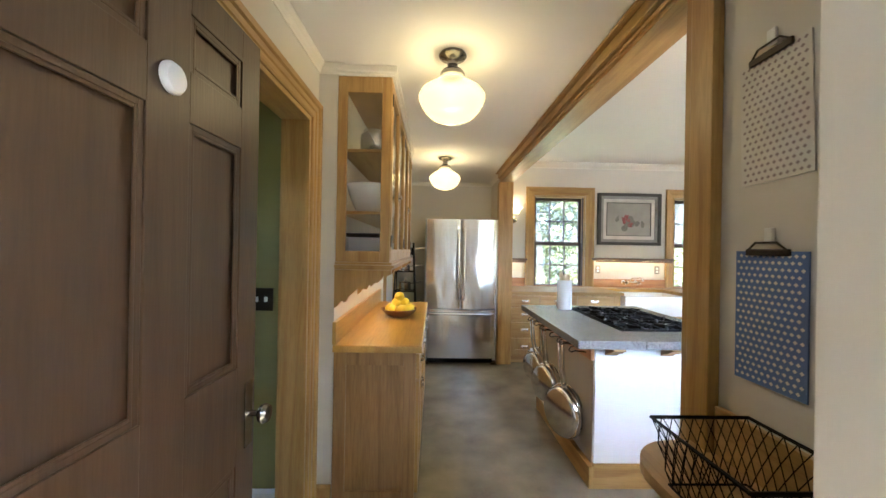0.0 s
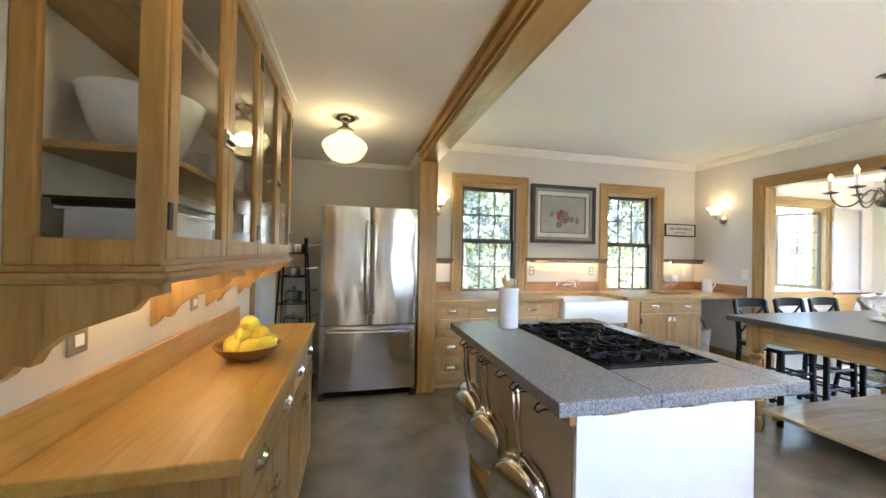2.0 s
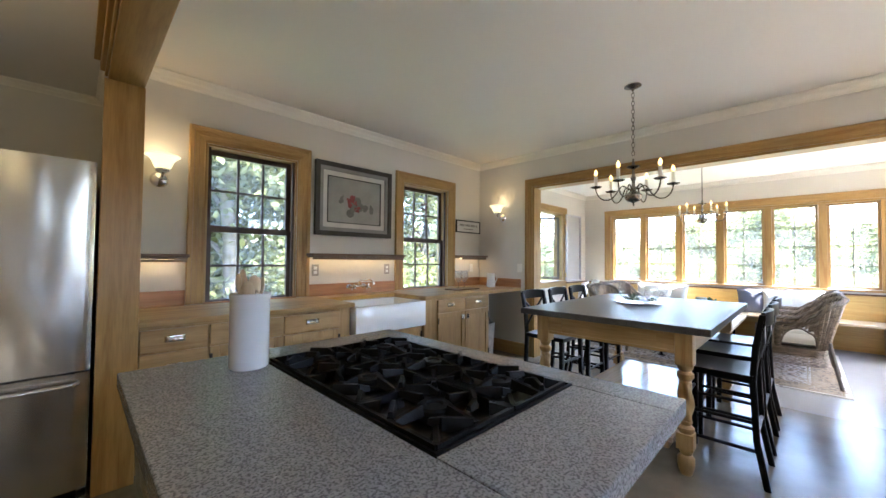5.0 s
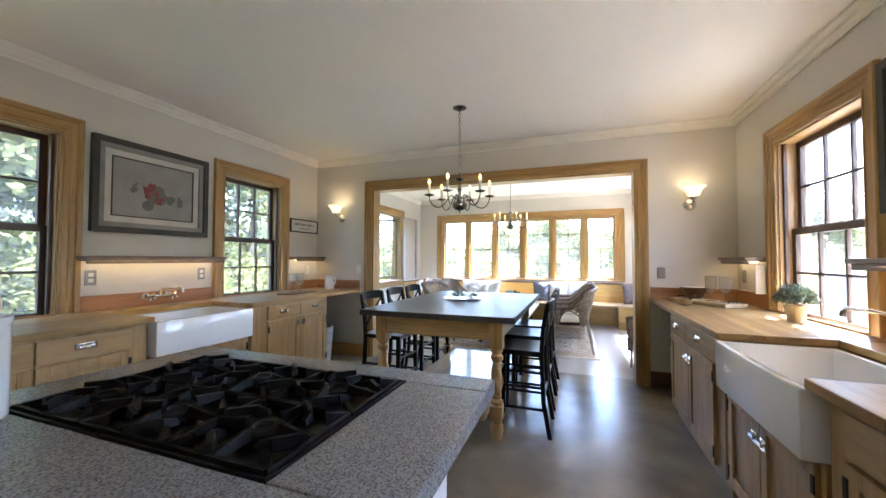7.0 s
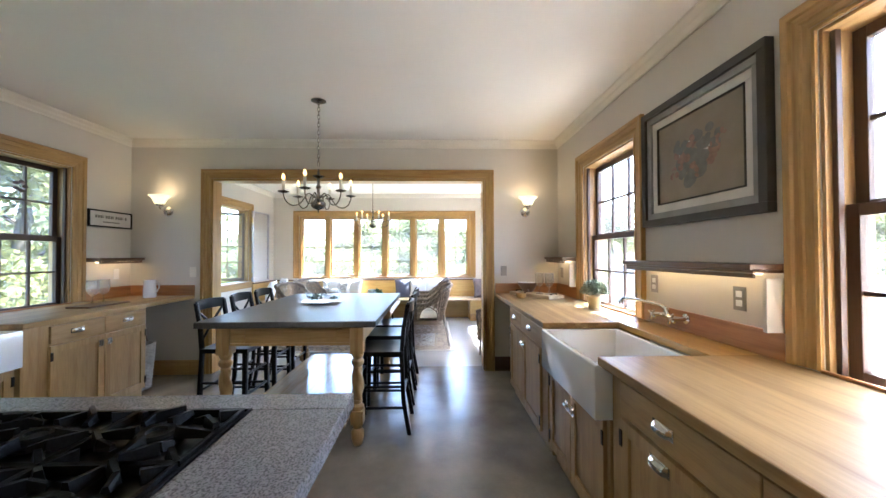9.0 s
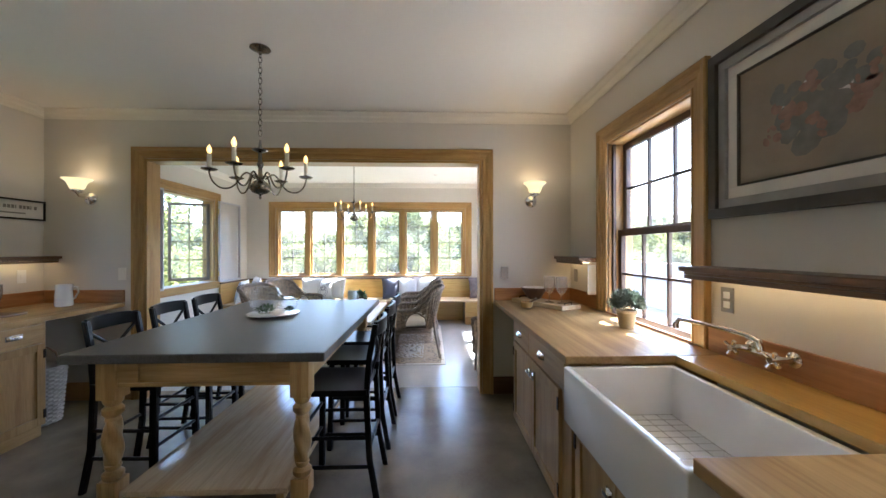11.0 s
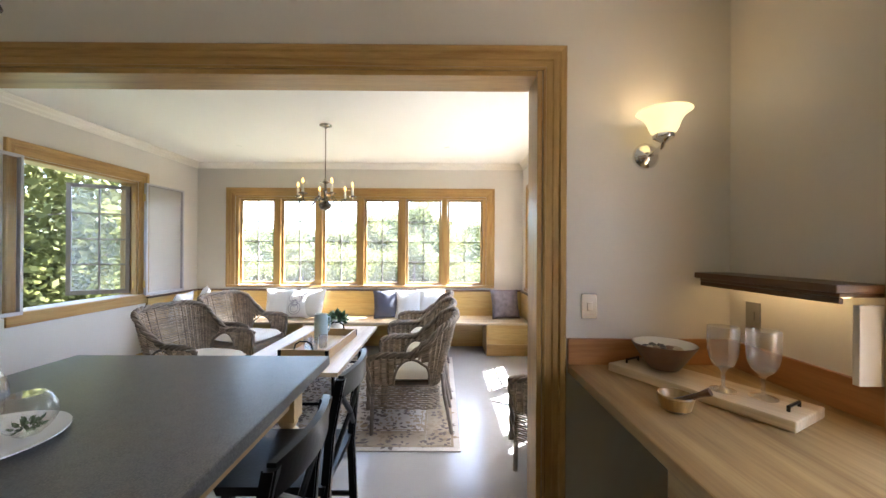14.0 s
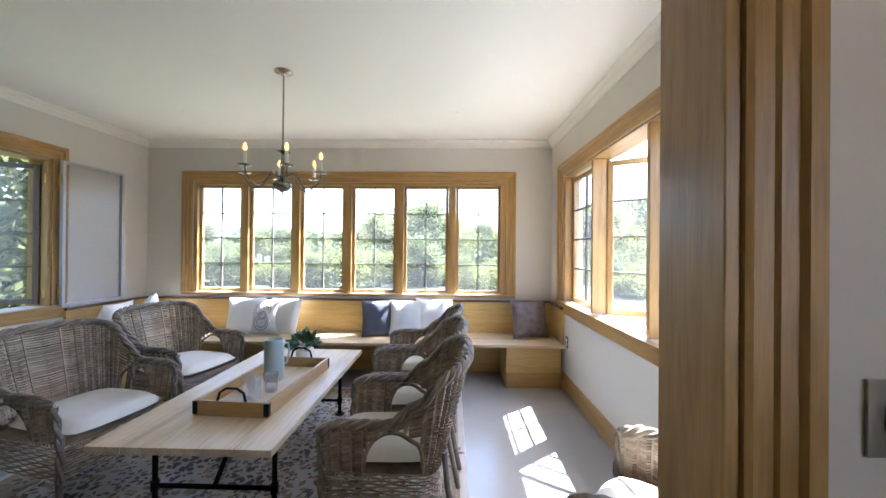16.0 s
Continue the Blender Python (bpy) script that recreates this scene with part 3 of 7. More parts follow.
w = thing("window_sun_room_north", "fir cased window with its casements open", "window", kind="structure")
a0, a1 = SUN_N
casing(w, "y", YN, -1, a0, a1, 0.88, 2.235, FIR)
for s0, s1 in ((a0 + 0.001, a0 + 0.03), (a1 - 0.03, a1 - 0.001)):
    block("side_lining", (s0, s1, YN + 0.004, YN + 0.19, 0.88, 2.235), FIR_PALE["z"], w)
block("head_lining", (a0 + 0.032, a1 - 0.032, YN + 0.004, YN + 0.19, 2.21, 2.233), FIR_PALE["x"], w)
block("window_sill", (a0 - 0.13, a1 + 0.13, YN - 0.045, YN + 0.22, 0.845, 0.878), FIR["x"], w)
block("apron", (a0 - 0.11, a1 + 0.11, YN - 0.02, YN - 0.002, 0.76, 0.843), FIR["x"], w)
open_leaf(w, "casement", a0 + 0.03, YN + 0.07, 0.56, 1, 78, 0.90, 2.17, 2, 4, LIGHTER_SASH)
open_leaf(w, "casement", a1 - 0.03, YN + 0.07, 0.56, -1, -62, 0.90, 2.17, 2, 4, LIGHTER_SASH)
BRASS = material("aged_brass", (0.55, 0.40, 0.14), 0.3, 0.9, dark=0.8)
for z in (1.0, 2.05):
    for x, y in ((a1 - 0.032, YN + 0.03), (a1 + 0.03, YN - 0.046), (a0 + 0.032, YN + 0.03)):
        rod("hinge", [(x, y, z - 0.045), (x, y, z + 0.045)], 0.011, BRASS, w, 8, "aged brass hinge")
open_leaf(w, "insect_screen", a0 - 0.03, YN - 0.05, 0.60, -1, 4, 0.86, 2.23, 1, 1, {"x": GREYFRAME, "z": GREYFRAME}, GAUZE, 0.025)
open_leaf(w, "insect_screen", a1 + 0.04, YN - 0.05, 0.60, 1, -3, 0.86, 2.23, 1, 1, {"x": GREYFRAME, "z": GREYFRAME}, GAUZE, 0.025)

w = thing("window_sun_room_south", "fir cased window with an open casement", "window", kind="structure")
a0, a1 = SUN_S
YW = YS + 0.13
casing(w, "y", YW, 1, a0, a1, 0.90, 2.225, FIR)
block("window_sill", (a0 - 0.13, a1 + 0.13, YW - 0.22, YW + 0.05, 0.865, 0.898), FIR["x"], w)
block("apron", (a0 - 0.11, a1 + 0.11, YW + 0.002, YW + 0.02, 0.78, 0.863), FIR["x"], w)
block("head_lining", (a0 + 0.032, a1 - 0.032, YW - 0.19, YW - 0.004, 2.21, 2.233), FIR_PALE["x"], w)
for s in (a0 + 0.002, 6.83, 7.71, a1 - 0.042):
    block("mullion", (s, s + 0.04, YW - 0.15, YW - 0.004, 0.90, 2.205), FIR["z"], w)
open_leaf(w, "casement", 7.755, YW - 0.10, 0.70, 1, 0, 0.90, 2.18, 2, 4, FIR_PALE, FAINT_HAZE, bars=LEADED)
open_leaf(w, "casement", 7.71, YW - 0.13, 0.82, -1, 58, 0.90, 2.18, 2, 4, FIR_PALE, FAINT_HAZE, bars=LEADED)
open_leaf(w, "casement", 6.825, YW - 0.13, 0.80, -1, 0, 0.90, 2.18, 2, 4, FIR_PALE, FAINT_HAZE, bars=LEADED)


# ---- passage: doors, cabinets ----
door = thing("open_door", "dark stained six-panel wooden door standing open", "door", at=(-0.375, 0.715, 0), turn=89)
bm = bmesh.new()
for s in ((0, 0.115), (0.385, 0.505), (0.715, 0.812)):
    box(bm, *s, 0, 0.042, 0.01, 2.03, 0.002)
for z in ((0.01, 0.22), (0.80, 1.075), (1.695, 1.81), (1.94, 2.03)):
    for s in ((0.115, 0.385), (0.505, 0.715)):
        box(bm, *s, 0, 0.042, *z, 0.002)
part("door_frame", bm, DOORWOOD["z"], door)
for s in ((0.115, 0.385), (0.505, 0.715)):
    for z in ((0.22, 0.80), (1.075, 1.695), (1.81, 1.94)):
        block("panel", (s[0] - 0.004, s[1] + 0.004, 0.014, 0.028, z[0] - 0.004, z[1] + 0.004), DOORWOOD["z"], door)
        for yy in (0.004, 0.030):
            bm = bmesh.new()
            for k, w_ in ((0, 0.014), (0.014, 0.008)):
                d = 0.008 if k == 0 else 0.004
                for q in ((s[0] + k, s[0] + k + w_, z[0] + k, z[1] - k), (s[1] - k - w_, s[1] - k, z[0] + k, z[1] - k)):
                    box(bm, q[0], q[1], yy, yy + d, q[2], q[3], 0.002)
                for q in ((z[0] + k, z[0] + k + w_), (z[1] - k - w_, z[1] - k)):
                    box(bm, s[0] + k + w_, s[1] - k - w_, yy, yy + d, *q, 0.002)
            part("panel_moulding", bm, DOORWOOD["z"], door)
for side in (-1, 1):
    y = -0.004 if side < 0 else 0.046
    bm = bmesh.new()
    box(bm, 0.748, 0.788, min(y, y + side * 0.004), max(y, y + side * 0.004), 0.83, 1.02, 0.0015)
    plate = part("lock_plate", bm, PEWTER, door, "aged metal lock plate")
    bm = bmesh.new()
    turned(bm, [(0.009, 0), (0.009, 0.03), (0.024, 0.038), (0.029, 0.05), (0.024, 0.062), (0.008, 0.066)], Matrix.Translation((0.768, y, 0.925)) @ Matrix.Rotation(radians(90 * -side), 4, "X"), 18)
    part("knob", bm, PEWTER, plate, "round metal knob", True)
bm = bmesh.new()
turned(bm, [(0.034, 0), (0.034, 0.006), (0.028, 0.014), (0.012, 0.017)], Matrix.Translation((0.446, -0.0005, 1.767)) @ Matrix.Rotation(radians(90), 4, "X"), 24)
part("door_chime", bm, WHITE, door, "small round white disc", True)

sw = thing("light_switch", "dark bronze double switch plate on the olive wall", "switch", at=(-0.72, 2.338, 1.14))
BRONZE = material("dark_bronze", (0.05, 0.04, 0.03), 0.35, 0.8)
block("plate", (-0.058, 0.058, -0.006, 0, -0.06, 0.06), BRONZE, sw, 0.002)
for x in (-0.024, 0.024):
    block("toggle", (x - 0.007, x + 0.007, -0.018, -0.006, -0.012, 0.014), WHITE, sw, 0.002)
gd = thing("doorway_in_green_room", "sage painted casing round a dark doorway", "doorway", kind="structure")
SAGE = material("sage_paint", (0.42, 0.42, 0.30), 0.6, dark=0.95)
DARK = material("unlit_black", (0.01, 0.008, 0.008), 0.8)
casing(gd, "y", 2.34, -1, -1.70, -0.905, 0, 2.036, {"x": SAGE, "z": SAGE}, [(u * 0.85, v * 1.6) for u, v in CASING])
# Black sheet stands in for the unlit depth of the opening.
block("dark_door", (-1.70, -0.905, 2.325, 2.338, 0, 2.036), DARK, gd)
skirt_p = [(0, 0), (0.018, 0), (0.018, 0.12), (0, 0.135)]
swept("baseboard_green", [(-0.79, 2.34), (-0.575, 2.34)], skirt_p, WHITE, "white painted baseboard", "baseboard")


def pull(parent, m, style="cup"):
    """A chrome handle on a cabinet front; m puts +y out of the front."""
    bm = bmesh.new()
    if style == "knob":
        turned(bm, [(0.006, 0), (0.006, 0.012), (0.014, 0.018), (0.016, 0.026), (0.008, 0.032)], m @ Matrix.Rotation(radians(-90), 4, "X"), 14)
    elif style == "latch":
        vs = box(bm, -0.022, 0.022, 0, 0.006, -0.026, 0.026)
        vs += box(bm, -0.012, 0.030, 0.006, 0.018, -0.008, 0.010)
        bmesh.ops.transform(bm, matrix=m, verts=vs)
    elif style == "hinge":
        vs = box(bm, -0.009, 0.009, 0, 0.005, -0.032, 0.032)
        bmesh.ops.transform(bm, matrix=m, verts=vs)
    else:
        rows = []
        for i in range(9):
            a = -1 + 2 * i / 8
            w_ = math.sqrt(max(0.0, 1 - a * a)) ** 0.6
            rows.append([bm.verts.new(m @ Vector((a * 0.048, y, z))) for y, z in ((0, 0.015), (0.012 * w_, 0.016), (0.024 * w_, 0.006), (0.026 * w_, -0.008), (0.022 * w_, -0.014))])
        for r, s in zip(rows, rows[1:]):
            for k in range(4):
                bm.faces.new((r[k], r[k + 1], s[k + 1], s[k]))
        vs = box(bm, -0.054, 0.054, 0, 0.003, -0.018, 0.020)
        bmesh.ops.transform(bm, matrix=m, verts=vs)
    part({"knob": "knob", "latch": "latch", "hinge": "hinge"}.get(style, "pull"), bm, BRONZE if style == "hinge" else CHROME, parent, "chrome " + ("pull" if style == "cup" else style) if style != "hinge" else "dark hinge", True)


def front(parent, name, axis, c, out, a0, a1, z0, z1, mats, style=None, at=None, glazed=False, rail=0.055):
    """A framed front: a flat-panel or glazed door, or a drawer front when it is low."""
    def bx(bm, s0, s1, h0, h1, d0, d1, bevel=0.003):
        e = sorted((c + out * d0, c + out * d1))
        box(bm, *((s0, s1, *e) if axis == "y" else (*e, s0, s1)), h0, h1, bevel)
    g = 0.003
    a0, a1, z0, z1 = a0 + g, a1 - g, z0 + g, z1 - g
    bm = bmesh.new()
    if z1 - z0 < 0.2 and not glazed:
        bx(bm, a0, a1, z0, z1, 0, 0.02, 0.004)
        f = part(name, bm, mats["x" if axis == "y" else "y"], parent)
    else:
        for s0, s1 in ((a0, a0 + rail), (a1 - rail, a1)):
            bx(bm, s0, s1, z0, z1, 0, 0.02)
        for h0, h1 in ((z0, z0 + rail * 1.1), (z1 - rail, z1)):
            bx(bm, a0 + rail, a1 - rail, h0, h1, 0, 0.02)
        f = part(name, bm, mats["z"], parent)
        bm = bmesh.new()
        bx(bm, a0 + rail - 0.004, a1 - rail + 0.004, z0 + rail * 1.1 - 0.004, z1 - rail + 0.004, 0.006, 0.009, 0)
        p = part("glass" if glazed else "panel", bm, GLAZING if glazed else mats["z"], f)
        if glazed:
            p.visible_shadow = False
    if style:
        a, z = at
        base = Matrix.Translation((a, c + out * 0.02, z) if axis == "y" else (c + out * 0.02, a, z))
        rot = {("y", 1): 0, ("y", -1): 180, ("x", 1): -90, ("x", -1): 90}[(axis, out)]
        pull(f, base @ Matrix.Rotation(radians(rot), 4, "Z"), style)
    return f


# base cabinets under the honey-coloured worktop
cab = thing("base_cabinet", "oiled fir base cabinet with drawers and doors", "cabinet")
OAK = woods("brown_oak", (0.42, 0.245, 0.09), dark=0.62, rough=0.4)
block("carcass", (-0.338, 0.098, 2.34, 3.88, 0.09, 0.868), OAK["z"], cab)
block("plinth", (-0.338, 0.06, 2.38, 3.86, 0, 0.088), WALNUT["y"], cab)
for y in (2.322, ):
    bm = bmesh.new()
    box(bm, -0.335, -0.27, y, y + 0.016, 0.05, 0.868, 0.003)
    box(bm, 0.035, 0.10, y, y + 0.016, 0.05, 0.868, 0.003)
    box(bm, -0.27, 0.035, y, y + 0.016, 0.80, 0.868, 0.003)
    box(bm, -0.27, 0.035, y, y + 0.016, 0.05, 0.13, 0.003)
    part("end_frame", bm, OAK["z"], cab, "darker brown end frame")
cuts = (2.34, 2.71, 3.13, 3.46, 3.88)
for i, (y0, y1) in enumerate(zip(cuts, cuts[1:])):
    front(cab, "drawer", "x", 0.098, 1, y0, y1, 0.72, 0.86, FIR, "cup", ((y0 + y1) / 2, 0.79))
    front(cab, "cabinet_door", "x", 0.098, 1, y0, y1, 0.11, 0.71, FIR, "latch", (y1 - 0.04 if i % 2 == 0 else y0 + 0.04, 0.58))
wt = thing("worktop", "honey-coloured plank worktop with eased edge", "worktop")
block("board", (-0.337, 0.132, 2.30, 3.905, 0.871, 0.91), HONEY["y"], wt, 0.006)
block("backsplash", (-0.339, -0.319, 2.30, 3.905, 0.912, 1.03), HONEY["y"], wt, 0.003)

# glazed wall cabinet
up = thing("wall_cabinet", "glass-fronted fir wall cabinet with crockery inside", "cabinet")
Y0, Y1, Z0, Z1, XB, XC = 2.345, 3.965, 1.345, 2.335, -0.338, -0.05
block("top_board", (XB, XC - 0.002, Y0, Y1, Z1 - 0.02, Z1), FIR["y"], up)
block("bottom_board", (XB, XC - 0.002, Y0, Y1, Z0, Z0 + 0.02), FIR["y"], up)
block("back_board", (XB - 0.0005, XB + 0.01, Y0 + 0.02, Y1, Z0 + 0.021, Z1 - 0.021), CROWN, up)
block("north_end", (XB, XC - 0.02, Y1 - 0.02, Y1, Z0 + 0.021, Z1 - 0.021), FIR["z"], up)
bm = bmesh.new()
for x in ((XB, XB + 0.05), (XC - 0.055, XC - 0.002)):
    box(bm, *x, Y0 - 0.012, Y0 + 0.01, Z0, Z1, 0.003)
for z in ((Z0, Z0 + 0.06), (Z1 - 0.085, Z1)):
    box(bm, XB + 0.05, XC - 0.055, Y0 - 0.012, Y0 + 0.01, *z, 0.003)
end = part("end_frame", bm, FIR["z"], up)
e = block("glass", (XB + 0.05, XC - 0.055, Y0 - 0.003, Y0, Z0 + 0.06, Z1 - 0.085), GLAZING, end, 0)
e.visible_shadow = False
for z in (1.62, 1.955):
    block("shelf", (XB + 0.012, XC - 0.03, Y0 + 0.012, Y1 - 0.022, z - 0.018, z), FIR["y"], up)
for i in range(4):
    y0 = Y0 + (Y1 - Y0) * i / 4
    y1 = Y0 + (Y1 - Y0) * (i + 1) / 4
    f = front(up, "glazed_door", "x", XC - 0.018, 1, y0, y1, Z0 + 0.012, Z1 - 0.02, FIR, "latch", (y1 - 0.025 if i % 2 == 0 else y0 + 0.025, 1.75), True, 0.05)
    for z in (1.46, 2.22):
        pull(f, Matrix.Translation((XC + 0.001, y0 + 0.012 if i % 2 == 0 else y1 - 0.012, z)) @ Matrix.Rotation(radians(-90), 4, "Z"), "hinge")
bm = bmesh.new()
for k, (d, z) in enumerate(((0.012, 1.332), (0.026, 1.318), (0.014, 1.306))):
    box(bm, XB, XC + d, Y0 - 0.012 - d, Y1 + 0.002, z, z + 0.0125, 0.002)
part("base_moulding", bm, FIR["y"], up)
bm = bmesh.new()
box(bm, XB, XC + 0.012, Y0 - 0.02, Y1, Z1 + 0.001, Z1 + 0.018, 0.003)
box(bm, XB, XC + 0.024, Y0 - 0.032, Y1, Z1 + 0.019, HC - 0.002, 0.006)
part("top_moulding", bm, CROWN, up, "cream painted cornice")
for yb in (2.335, 2.92, 3.42, 3.93):
    bm = bmesh.new()
    outline = [(XB + 0.001, 1.305), (XC + 0.01, 1.305), (XC + 0.012, 1.285), (XC - 0.03, 1.272), (XC - 0.05, 1.245), (XC - 0.11, 1.222), (XC - 0.17, 1.20), (XC - 0.21, 1.165), (XC - 0.225, 1.135), (XC - 0.25, 1.14), (XB + 0.02, 1.115), (XB + 0.001, 1.10)]
    r0 = [bm.verts.new((x, yb - 0.018, z)) for x, z in outline]
    r1 = [bm.verts.new((x, yb + 0.018, z)) for x, z in outline]
    bm.faces.new(r0)
    bm.faces.new(r1[::-1])
    for i in range(len(outline)):
        j = (i + 1) % len(outline)
        bm.faces.new((r0[i], r0[j], r1[j], r1[i]))
    part("bracket", bm, FIR["z"], up, "scrolled wooden bracket")
block("light_strip", (XB + 0.05, XB + 0.075, Y0 + 0.1, Y1 - 0.1, 1.292, 1.3035), LED, up, 0.002, "glowing under-cabinet strip")
GREYPLATE = material("steel_plate", (0.34, 0.32, 0.29), 0.3, 0.7)


def outlet(at, turn, label="steel outlet plate with two white sockets", holes=2, mat=GREYPLATE):
    """A wall plate; its face looks along local -y."""
    o = thing("wall_outlet" if holes > 0 else "wall_switch", label, "outlet" if holes > 0 else "switch", at=at, turn=turn)
    block("plate", (-0.036, 0.036, -0.006, -0.0005, -0.058, 0.058), mat, o, 0.002)
    if holes > 0:
        for z in (-0.022, 0.022):
            block("socket", (-0.017, 0.017, -0.009, -0.006, z - 0.015, z + 0.015), WHITE, o, 0.003)
    else:
        block("rocker", (-0.012, 0.012, -0.010, -0.006, -0.02, 0.02), mat, o, 0.002)
    return o


for y in (2.55, 3.27, 3.6):
    outlet((-0.339, y, 1.16), 90)


# crockery in the cabinet
def bowl(name, at, r, h, mat, label, ridges=0):
    prof = [(r * 0.45, 0), (r * 0.5, 0.004)]
    for i in range(12):
        t = i / 11
        prof.append((r * (0.5 + 0.5 * t ** 0.6) + (0.002 if ridges and i % 2 else 0), 0.006 + (h - 0.006) * t))
    prof += [(r * 0.96, h), (r * 0.75, h * 0.5), (r * 0.35, 0.012), (0.001, 0.01)]
    ob = lathe(name, prof, mat, seg=32)
    ob.location = at
    return tagged(ob, label, "bowl")


bowl("mixing_bowl", (-0.192, 2.54, 1.621), 0.138, 0.165, PORCELAIN, "large white ribbed mixing bowl on a shelf", 1)
bowl("mixing_bowl", (-0.19, 3.02, 1.621), 0.11, 0.12, PORCELAIN, "white ribbed mixing bowl on a shelf", 1)
for k, (x, y, z, r, h) in enumerate(((-0.19, 2.55, 1.956, 0.07, 0.16), (-0.2, 2.75, 1.956, 0.06, 0.13), (-0.2, 3.45, 1.956, 0.06, 0.15))):
    ob = lathe("glass_jar", [(r * 0.9, 0), (r, 0.01), (r, h * 0.8), (r * 0.7, h * 0.92), (r * 0.75, h), (r * 0.68, h), (r * 0.64, h * 0.9), (r * 0.92, h * 0.78), (r * 0.92, 0.014), (0.001, 0.012)], CRYSTAL)
    ob.location = (x, y, z)
    tagged(ob, "clear glass jar on the cabinet shelf", "jar")
def dish(name, at, half, length, h, mat, label, category, lip=0.0):
    """A low oblong dish or tray with a turned-out lip."""
    d_ = thing(name, label, category, at=at, group="baking dishes on the lowest shelf")
    bm = bmesh.new()
    box(bm, -half + lip, half - lip, -length / 2 + lip, length / 2 - lip, 0, 0.004, 0.001)
    for sx in (-1, 1):
        for k, (w_, l_) in enumerate(((half, length / 2),)):
            box(bm, *sorted((sx * (w_ - 0.006), sx * w_)), -l_, l_, 0.002, h, 0.0015)
            box(bm, -w_ + 0.006, w_ - 0.006, *sorted((sx * (l_ - 0.006), sx * l_)), 0.002, h, 0.0015)
    part("pan", bm, mat, d_)
    if lip:
        bm = bmesh.new()
        for sx in (-1, 1):
            box(bm, *sorted((sx * half, sx * (half + lip))), -length / 2 - lip, length / 2 + lip, h - 0.006, h, 0.002)
            box(bm, -half, half, *sorted((sx * length / 2, sx * (length / 2 + lip))), h - 0.006, h, 0.002)
        part("lip", bm, mat, d_)


TIN = material("dark_tin", (0.045, 0.04, 0.036), 0.4, 0.7, dark=0.7, scale=9)
dish("baking_tray", (-0.19, 2.58, 1.3655), 0.112, 0.36, 0.028, TIN, "dark tin baking tray on the lowest shelf", "tray", 0.01)
dish("baking_dish", (-0.19, 2.58, 1.3945), 0.10, 0.32, 0.085, PORCELAIN, "white oblong baking dish between dark trays", "dish", 0.012)
dish("baking_tray", (-0.19, 2.58, 1.480), 0.112, 0.36, 0.022, TIN, "dark tin baking tray on a white dish", "tray", 0.01)
dish("baking_dish", (-0.19, 3.03, 1.3655), 0.10, 0.30, 0.09, PORCELAIN, "white oblong baking dish on the lowest shelf", "dish", 0.012)
for y in (3.30, 3.42, 3.62, 3.75):
    ob = lathe("mug", [(0.034, 0), (0.04, 0.006), (0.04, 0.09), (0.036, 0.09), (0.036, 0.01), (0.001, 0.008)], PORCELAIN)
    ob.location = (-0.19, y, 1.3655)
    tagged(ob, "plain white mug in the wall cabinet", "mug")

# lemons in a wooden bowl
WALNUTBOWL = material("turned_bowl_wood", (0.34, 0.18, 0.08), 0.35, dark=0.55, scale=9, fine=60, stretch=(1, 1, 6))
wb = bowl("fruit_bowl", (-0.07, 3.13, 0.9115), 0.137, 0.062, WALNUTBOWL, "shallow turned wooden bowl on the worktop")
LEMON = material("lemon_peel", (0.90, 0.70, 0.04), 0.35, dark=0.88, scale=12, fine=220, bump=0.25)
random.seed(5)
spots = [(-0.065, 0.02, 0.056), (0.02, -0.065, 0.056), (0.06, 0.045, 0.056), (-0.04, -0.055, 0.056), (0.0, 0.08, 0.06), (0.075, -0.03, 0.06), (-0.015, 0.0, 0.105), (0.04, 0.01, 0.10), (0.0, 0.008, 0.144)]
for x, y, z in spots:
    bm = bmesh.new()
    turned(bm, [(0.004, -0.058), (0.010, -0.051), (0.025, -0.040), (0.036, -0.020), (0.040, 0), (0.036, 0.020), (0.025, 0.040), (0.010, 0.051), (0.005, 0.057)], Matrix.Rotation(random.uniform(0, 6.28), 4, "Z") @ Matrix.Rotation(radians(random.uniform(65, 110)), 4, "X"), 14)
    ob = part("lemon", bm, LEMON, None, "", True)
    ob.location = (-0.07 + x, 3.13 + y, 0.9115 + z)
    tagged(ob, "ripe yellow lemon heaped in a wooden bowl", "lemon", "lemons in the bowl")

# schoolhouse ceiling lamps
lamp = thing("ceiling_lamp", "schoolhouse ceiling lamp, lit milk glass, nickel canopy", "lamp", at=(0.262, 2.19, HC), group="passage ceiling lamps")
lathe("canopy", [(0.066, -0.001), (0.07, -0.012), (0.062, -0.022), (0.035, -0.03), (0.026, -0.042), (0.026, -0.055)], PEWTER, lamp, label="nickel canopy")
lathe("neck", [(0.024, -0.055), (0.03, -0.075), (0.052, -0.085), (0.062, -0.10), (0.062, -0.112)], PEWTER, lamp, label="nickel neck")
shade = lathe("shade", [(0.056, -0.112), (0.06, -0.125), (0.10, -0.15), (0.155, -0.19), (0.166, -0.215), (0.163, -0.235), (0.15, -0.262), (0.132, -0.29), (0.10, -0.318), (0.05, -0.338), (0.001, -0.342)], MILK, lamp, seg=32, label="glowing milk glass shade")
copy_thing(lamp, pose(0.285, 4.215, HC))
for x, y, watts in ((0.262, 2.19, 0.34), (0.285, 4.215, 0.5)):
    bulb(x, y, 2.16, watts, 0.05, (1.0, 0.86, 0.62))

